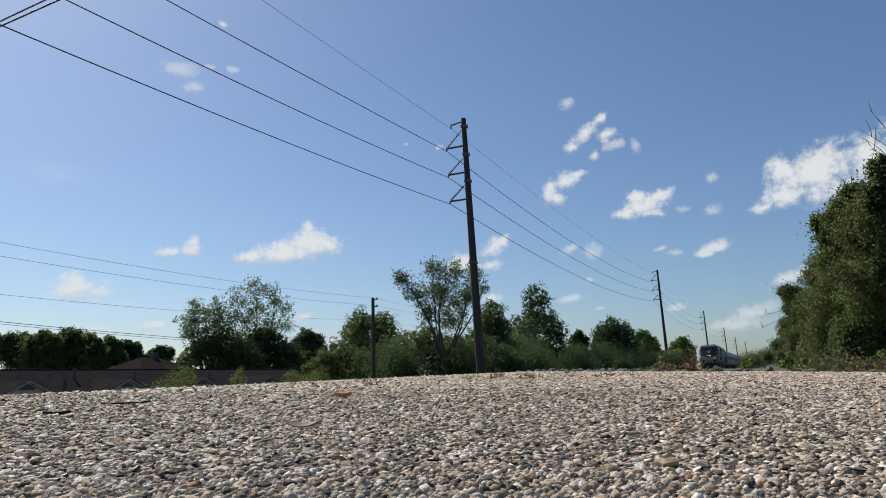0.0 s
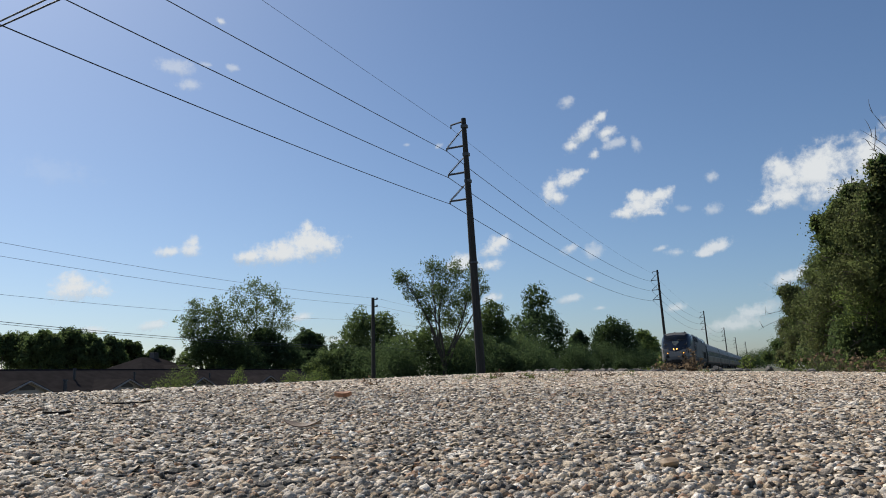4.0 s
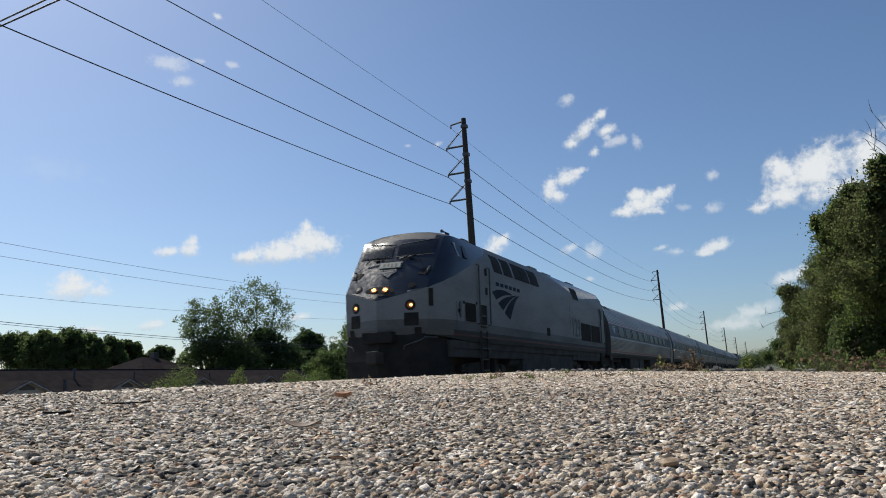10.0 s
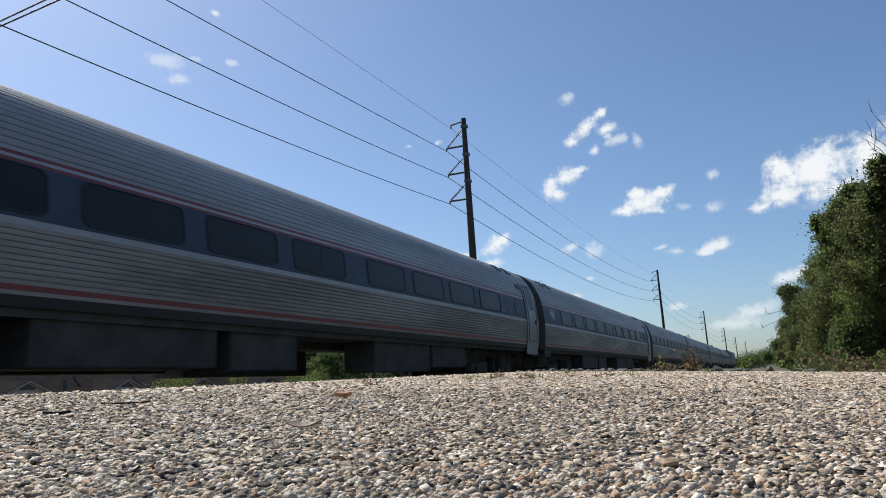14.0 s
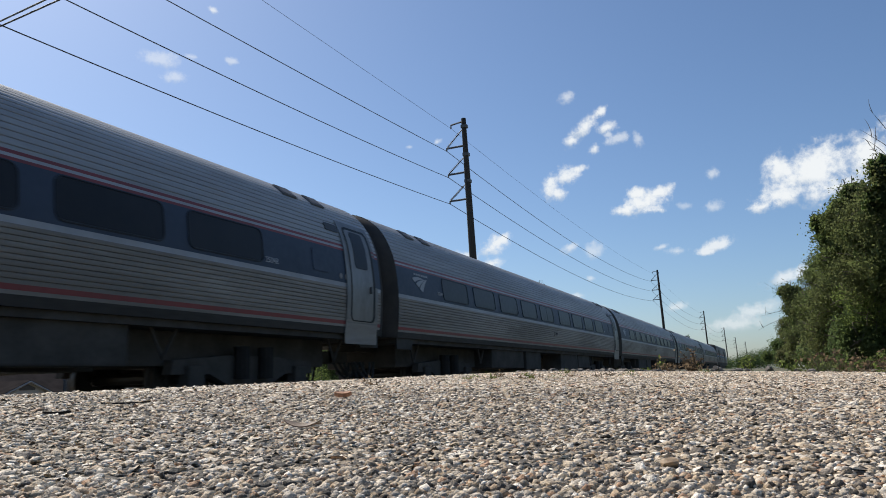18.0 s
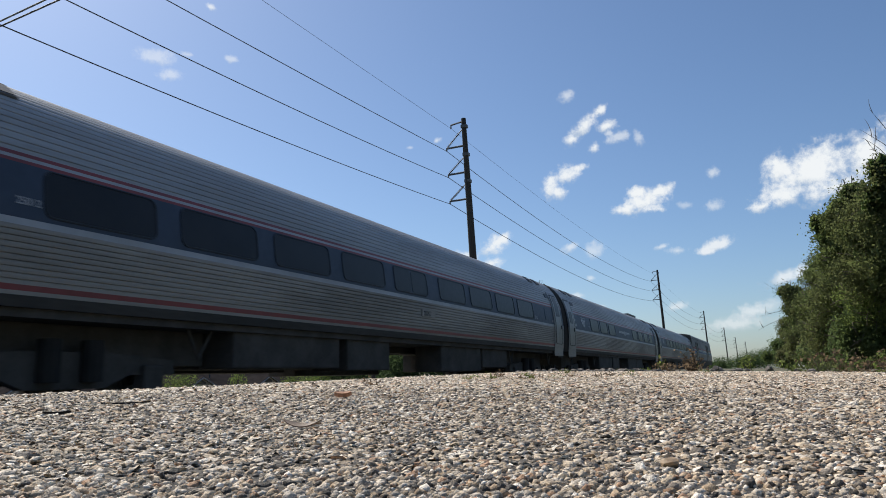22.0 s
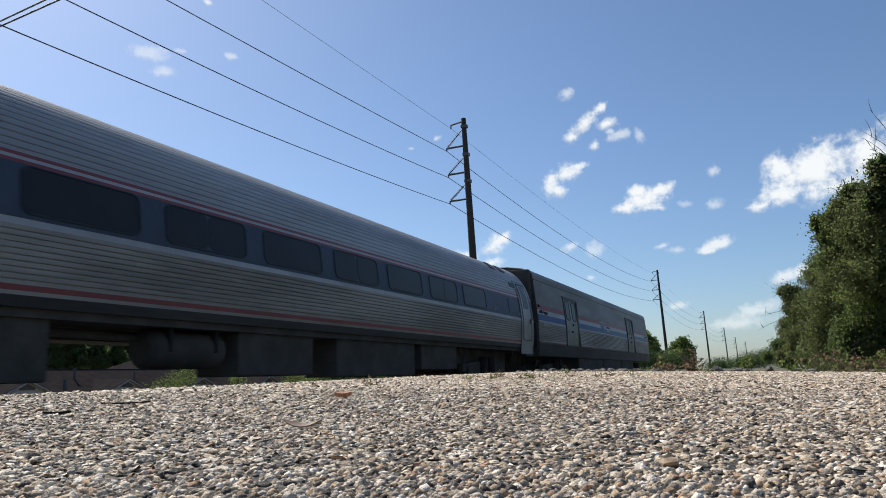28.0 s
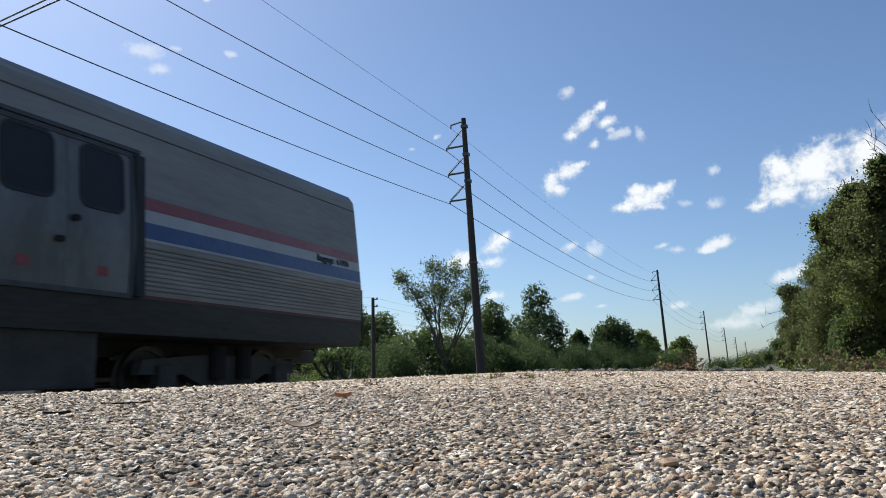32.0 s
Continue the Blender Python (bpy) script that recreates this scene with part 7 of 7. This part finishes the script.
PYR_F = np.array([(0, 1, 4), (1, 2, 4), (2, 3, 4), (3, 0, 4)])


def on_pavement(x, y):
    return (x > -1.9 - 0.115 * np.maximum(y, 0)) & (y < 9.6 - 0.09 * x - 1.1 * np.clip(x, 0, 2.0))


def scatter(near, far, cell, rng):
    """Places of stones between two distances from the corner of the lot, on a jittered grid."""
    n = int(far / cell) + 1
    gx, gy = np.meshgrid(np.arange(-n, n + 1) * cell, np.arange(-n, n + 1) * cell)
    x = (gx + rng.uniform(-0.42, 0.42, gx.shape) * cell).ravel()
    y = (gy + rng.uniform(-0.42, 0.42, gy.shape) * cell).ravel()
    d = np.hypot(x, y)
    a = np.arctan2(-x, y)
    keep = (d >= near) & (d < far) & (a > radians(-14)) & (a < radians(62)) & on_pavement(x, y)
    return x[keep], y[keep]


def stone_cloud(x, y, size, rng, shape_v, shape_f):
    k, m = len(x), len(shape_v)
    r = size * rng.uniform(0.62, 1.15, k) * rng.choice([0.55, 0.7, 0.8, 0.9, 1.0, 1.1, 1.35], k)
    v = shape_v[None] * (1 + rng.normal(0, 0.14, (k, m, 1))) * np.stack([r * rng.uniform(0.85, 1.25, k), r * rng.uniform(0.78, 1.08, k), r * rng.uniform(0.55, 1.0, k)], 1)[:, None, :]
    ang = rng.uniform(0, 2 * math.pi, k)
    c, s = np.cos(ang)[:, None], np.sin(ang)[:, None]
    tilt = rng.normal(0, 0.22, (k, 2))
    vx, vy = v[..., 0] * c - v[..., 1] * s, v[..., 0] * s + v[..., 1] * c
    vz = v[..., 2] + vx * tilt[:, :1] + vy * tilt[:, 1:]
    sunk = np.array([noise.noise((px / (size * 14), py / (size * 14), 3.0)) for px, py in zip(x, y)]) if k < 90000 else 0.0
    z0 = PAVE_DX * x + PAVE_DY * y + (rng.uniform(-0.45, 0.15, k) + 0.22 * sunk) * size
    pts = np.stack([vx + x[:, None], vy + y[:, None], vz + z0[:, None]], 2)
    faces = shape_f[None] + (np.arange(k) * m)[:, None, None]
    return pts.reshape(-1, 3), faces.reshape(-1, 3)


def tri_mesh(name, v, f, material):
    me = bpy.data.meshes.new(name)
    me.vertices.add(len(v))
    me.loops.add(len(f) * 3)
    me.polygons.add(len(f))
    me.vertices.foreach_set("co", v.ravel())
    me.loops.foreach_set("vertex_index", f.ravel())
    me.polygons.foreach_set("loop_start", np.arange(0, len(f) * 3, 3))
    me.update()
    me.materials.append(material)
    return me


def build_gravel():
    rng = np.random.default_rng(5)
    zones = ((0.42, 0.60, 0.0056, ICO_V, ICO_F), (0.60, 1.4, 0.0063, OCT_V, OCT_F), (1.4, 2.6, 0.0086, OCT_V, OCT_F), (2.6, 5.2, 0.0125, HEX_V, HEX_F), (5.2, 10.6, 0.021, PYR_V, PYR_F))
    for near, far, cell, sv, sf in zones:
        x, y = scatter(near, far, cell, rng)
        if near < 0.5:
            # the nearest stones are pieces of their own
            ahead = 0.917 * y - 0.400 * x
            close = (ahead > 0.474) & (ahead < 0.490) & (np.abs(0.917 * x + 0.400 * y) < 0.31)
            single = (x[close], y[close])
            x, y = x[~close], y[~close]
        v, f = stone_cloud(x, y, cell * 0.68, rng, sv, sf)
        me = tri_mesh("gravel", v, f, M_GRAVEL)
        me.polygons.foreach_set("use_smooth", [True] * len(me.polygons))
        me.set_sharp_from_angle(angle=radians(82))
        g = put("gravel", me, pavement)
        tagged(g, "pale worn gravel set in the asphalt", kind="stuff")
    shapes = []
    for k in range(12):
        me = tri_mesh("stone", ICO_V * (1 + rng.normal(0, 0.13, (12, 1))) * np.array([1.0, 0.85, 0.8]), ICO_F, M_STONE)
        me.polygons.foreach_set("use_smooth", [True] * len(me.polygons))
        me.set_sharp_from_angle(angle=radians(82))
        shapes.append(me)
    for i, (x, y) in enumerate(zip(*single)):
        ob = put("stone", shapes[i % 12], pavement)
        r = 0.0056 * 0.60 * rng.uniform(0.55, 1.35)
        ob.matrix_local = Matrix.Translation((x, y, pave_z(x, y) + rng.uniform(-0.4, 0.15) * r)) @ pose(0, 0, 0, rng.uniform(-15, 15), rng.uniform(-15, 15), rng.uniform(0, 360)) @ Matrix.Diagonal((r, r, r, 1))


build_gravel()


def rock_mesh(seed, r):
    rng = np.random.default_rng(seed)
    bm = bmesh.new()
    bmesh.ops.create_icosphere(bm, subdivisions=2, radius=1.0)
    cuts = [(rng.normal(size=3), rng.uniform(0.45, 0.8)) for _ in range(9)]
    for v in bm.verts:
        p = np.array(v.co)
        for c, d in cuts:
            c = c / np.linalg.norm(c)
            over = p @ c - d
            if over > 0:
                p = p - c * over
        p *= 1 + 0.06 * noise.noise((p[0] * 2 + seed, p[1] * 2, p[2] * 2))
        v.co = p * r * np.array([1.25, 0.9, 0.72])
    me = bpy.data.meshes.new("rock")
    bm.to_mesh(me)
    bm.free()
    me.materials.append(M_ROCK)
    return me


ROCKS = [rock_mesh(k, 1.0) for k in range(6)]


def build_rocks():
    rng = random.Random(9)
    spots = []
    for i in range(120):
        x = rng.uniform(-3.4, -1.2)
        spots.append((x, pave_end(x) + rng.uniform(0.1, 1.6), rng.uniform(0.014, 0.05) * rng.uniform(0.8, 1.4)))
    for i in range(14):
        x = rng.uniform(-1.2, 0.0)
        spots.append((x, pave_end(x) + rng.uniform(0.2, 1.6), rng.uniform(0.03, 0.08)))
    for i in range(10):
        x = rng.uniform(0.1, 2.0)
        spots.append((x, pave_end(x) + rng.uniform(0.3, 1.5), rng.uniform(0.02, 0.06)))
    for i in range(16):
        spots.append((rng.uniform(-4.2, -3.3), rng.uniform(2, 10), rng.uniform(0.03, 0.09)))
    for i in range(54):
        x = rng.uniform(-2.9, -1.35)
        spots.append((x, pave_end(x) + rng.uniform(0.22, 0.62), rng.uniform(0.026, 0.062)))
    for x, y, r in spots:
        ob = new("rock", ROCKS[rng.randrange(6)])
        z = max(ground_z(x, y), -9)
        ob.matrix_basis = Matrix.Translation((x, y, z + r * 0.42)) @ pose(0, 0, 0, rng.uniform(-20, 20), rng.uniform(-20, 20), rng.uniform(0, 360)) @ Matrix.Diagonal((r, r, r, 1))
        tagged(ob, "pale grey broken rock at the pavement's end", "rock", "rocks at the pavement's end")


build_rocks()


def weed(name, label, x, y, z, h, w, stems, leaves, mat, leaf, seed, lean=0.5):
    """Thin stems from one root with small leaves along them."""
    rng = np.random.default_rng(seed)
    t = thing(name, label, "weed")
    t.matrix_basis = pose(x, y, z)
    bm = bmesh.new()
    cen = []
    for i in range(stems):
        a = rng.uniform(0, 2 * math.pi)
        end = np.array([math.cos(a) * w * 0.5 * rng.uniform(0.3, 1), math.sin(a) * w * 0.5 * rng.uniform(0.3, 1), h * rng.uniform(0.45, 1.0)])
        pts = wander(rng, (0, 0, -0.005), end, 0.10 * w, 5)
        r = 0.012 * h
        add_tube(bm, pts, [r, r * 0.9, r * 0.75, r * 0.6, r * 0.45, r * 0.25], 4, caps=False)
        for j in range(leaves // stems):
            q = rng.uniform(0.25, 1.0)
            k = min(4, int(q * 5))
            p = np.array(pts[k]) + (np.array(pts[k + 1]) - np.array(pts[k])) * (q * 5 - k)
            cen.append(p + rng.normal(size=3) * leaf * 0.55)
    tagged(part("stem", bm, M_TWIG, t), kind="stuff")
    cen = np.array(cen)
    cen[:, 2] = np.maximum(cen[:, 2], leaf * 0.15)
    put("foliage", leaf_mesh("foliage", cen, leaf * rng.uniform(0.5, 1.4, len(cen)), rng, mat), t)
    return t


def on_ground(x, y):
    return ground_z(x, y)


weed("dry_weed", "tall dried reddish-brown weed beside rocks", -1.02, 11.0, on_ground(-1.02, 11.0), 0.34, 0.36, 16, 230, M_DRY, 0.034, 1)
weed("dry_weed", "low tangle of dried brown weeds", -1.30, 10.8, on_ground(-1.30, 10.8), 0.10, 0.50, 22, 200, M_DRY, 0.035, 2)
weed("dry_weed", "low tangle of dried brown weeds", -0.95, 10.7, on_ground(-0.95, 10.7), 0.12, 0.40, 20, 190, M_DRY, 0.035, 3)
weed("green_weed", "thin upright weed with a few leaves", -1.46, 11.1, on_ground(-1.46, 11.1), 0.24, 0.14, 5, 46, M_WEED, 0.04, 4)
weed("green_weed", "low green weed at the pavement's end", -1.60, 10.6, on_ground(-1.60, 10.6), 0.05, 0.22, 8, 70, M_WEED, 0.035, 5)
weed("green_weed", "yellow-green weeds beside the dirt track", -0.30, 11.6, on_ground(-0.30, 11.6), 0.22, 0.4, 12, 150, M_WEED, 0.045, 6)
for i, (x, y, h, w) in enumerate(((-1.60, 4.36, 0.030, 0.12), (-1.34, 4.36, 0.034, 0.12), (-1.53, 2.72, 0.016, 0.13), (-1.78, 5.0, 0.02, 0.16), (-1.1, 6.4, 0.02, 0.2), (-1.9, 7.4, 0.03, 0.2), (-0.6, 7.9, 0.025, 0.2))):
    weed("crack_weed", "small weed growing from a crack in the asphalt", x, y, pave_z(x, y), h, w, 9, 70, M_DRY if i in (2, 3) else M_WEED, 0.014, 20 + i)
rng_side = random.Random(21)
for i in range(9):
    # dry growth along a crack across the lot
    t = i / 8
    x, y = -1.62 + 0.62 * t + rng_side.uniform(-0.03, 0.03), 4.1 + 1.5 * t
    weed("crack_weed", "dried low weeds along a crack in the asphalt", x, y, pave_z(x, y), rng_side.uniform(0.010, 0.022), rng_side.uniform(0.12, 0.24), 9, 60, M_DRY if i % 4 else M_WEED, 0.012, 150 + i)
for i in range(26):
    x = rng_side.uniform(0.2, 3.2)
    y = pave_end(x) + rng_side.uniform(0.5, 5.0)
    weed("ground_vine", "low leafy vines and dead leaves by the thicket", x, y, on_ground(x, y), rng_side.uniform(0.06, 0.22), rng_side.uniform(0.5, 1.1), 9, 220, (M_DRY, M_LEAF_VINE, M_SHRUB, M_LEAF_VINE, M_WEED)[i % 5], 0.04, 50 + i)
for i in range(12):
    x, y = rng_side.uniform(-7, -4.2), rng_side.uniform(14, 60)
    weed("trackside_weed", "green weeds growing along the ballast", x, y, on_ground(x, y), rng_side.uniform(0.3, 0.7), rng_side.uniform(0.6, 1.2), 9, 160, M_WEED, 0.07, 90 + i)


def curled_leaf(name, label, x, y, length, width, curl, turn, material, thick=0.0012, lift=0.004, tip=0):
    """A dead leaf or chip: a pointed blade, curled along its length."""
    verts, faces = [], []
    n = 12
    for layer in (0, thick):
        for i in range(n + 1):
            t = -1 + 2 * i / n
            w = width * 0.5 * (1 - t * t) ** 0.6 + 0.0004
            for s in (-1, 0, 1):
                verts.append((t * length / 2, s * w, layer + curl * t * t + (0.18 * w if s else 0.0)))
    m = (n + 1) * 3
    for i in range(n):
        for s in range(2):
            a = i * 3 + s
            faces.append((a, a + 3, a + 4, a + 1))
            faces.append((m + a, m + a + 1, m + a + 4, m + a + 3))
        for e in (0, 2):
            a = i * 3 + e
            q = (a, m + a, m + a + 3, a + 3)
            faces.append(q if e else q[::-1])
    ob = new(name, mesh_of(name, verts, faces, material, 40))
    ob.matrix_basis = Matrix.Translation((x, y, pave_z(x, y) + lift)) @ pose(0, 0, 0, 0, 0, turn) @ pose(0, 0, 0, -tip, 0, 0)
    return tagged(ob, label, "leaf" if "leaf" in name else "chip")


curled_leaf("dead_leaf", "curled pale brown dead leaf on the gravel", -0.514, 0.750, 0.046, 0.018, 0.008, 17, M_DEAD_LEAF, 0.0016, 0.009, -8)
curled_leaf("wood_chip", "orange-brown curled bark chip on the gravel", -0.965, 1.575, 0.042, 0.022, 0.004, 30, M_CHIP, 0.010, 0.006, -10)
curled_leaf("dark_leaf", "dark shrivelled leaf on the gravel", -1.131, 0.913, 0.046, 0.010, 0.002, 36, M_BLACK, 0.004, 0.001)
curled_leaf("dark_leaf", "dark shrivelled leaf on the gravel", -1.30, 1.22, 0.10, 0.012, 0.002, 40, M_BLACK, 0.003, 0.001)
pebble = new("pebble", ROCKS[2].copy())
pebble.data.materials.clear()
pebble.data.materials.append(surface("tan_pebble", (0.52, 0.36, 0.22), (0.42, 0.29, 0.18), 80, 0.6))
pebble.matrix_basis = Matrix.Translation((-0.08, 0.623, pave_z(-0.08, 0.623) + 0.004)) @ Matrix.Diagonal((0.0075, 0.0075, 0.0075, 1))
tagged(pebble, "tan rounded pebble lying on the asphalt", "pebble")

# ---- what moves ----
SPEED = 9.333


def train_y(t):
    """Where the first passenger car's front stands: the train slows a little as it comes near."""
    return -70.63 - SPEED * (t - 21.5) + 0.285 * max(0.0, 11.2 - t) ** 1.6


def motions():
    for ob, start in VEHICLES:
        walk(ob, [(t, pose(TRACK_X, train_y(t) + start, RAIL_Z)) for t in [0.5 * k for k in range(25)] + [13.0, 16.0, 20.0, 24.0, 28.0, 32.0]])
    for w, y, r in WHEELS:
        gone = train_y(0)
        walk(w, [(k / 15, pose(0, y, r, math.degrees((gone - train_y(k / 15)) / r))) for k in range(481)])
    for ob, home, drift in CLOUDS:
        walk(ob, [(0.0, home), (16.0, Matrix.Translation(drift * 0.5) @ home), (32.0, Matrix.Translation(drift) @ home)])


motions()
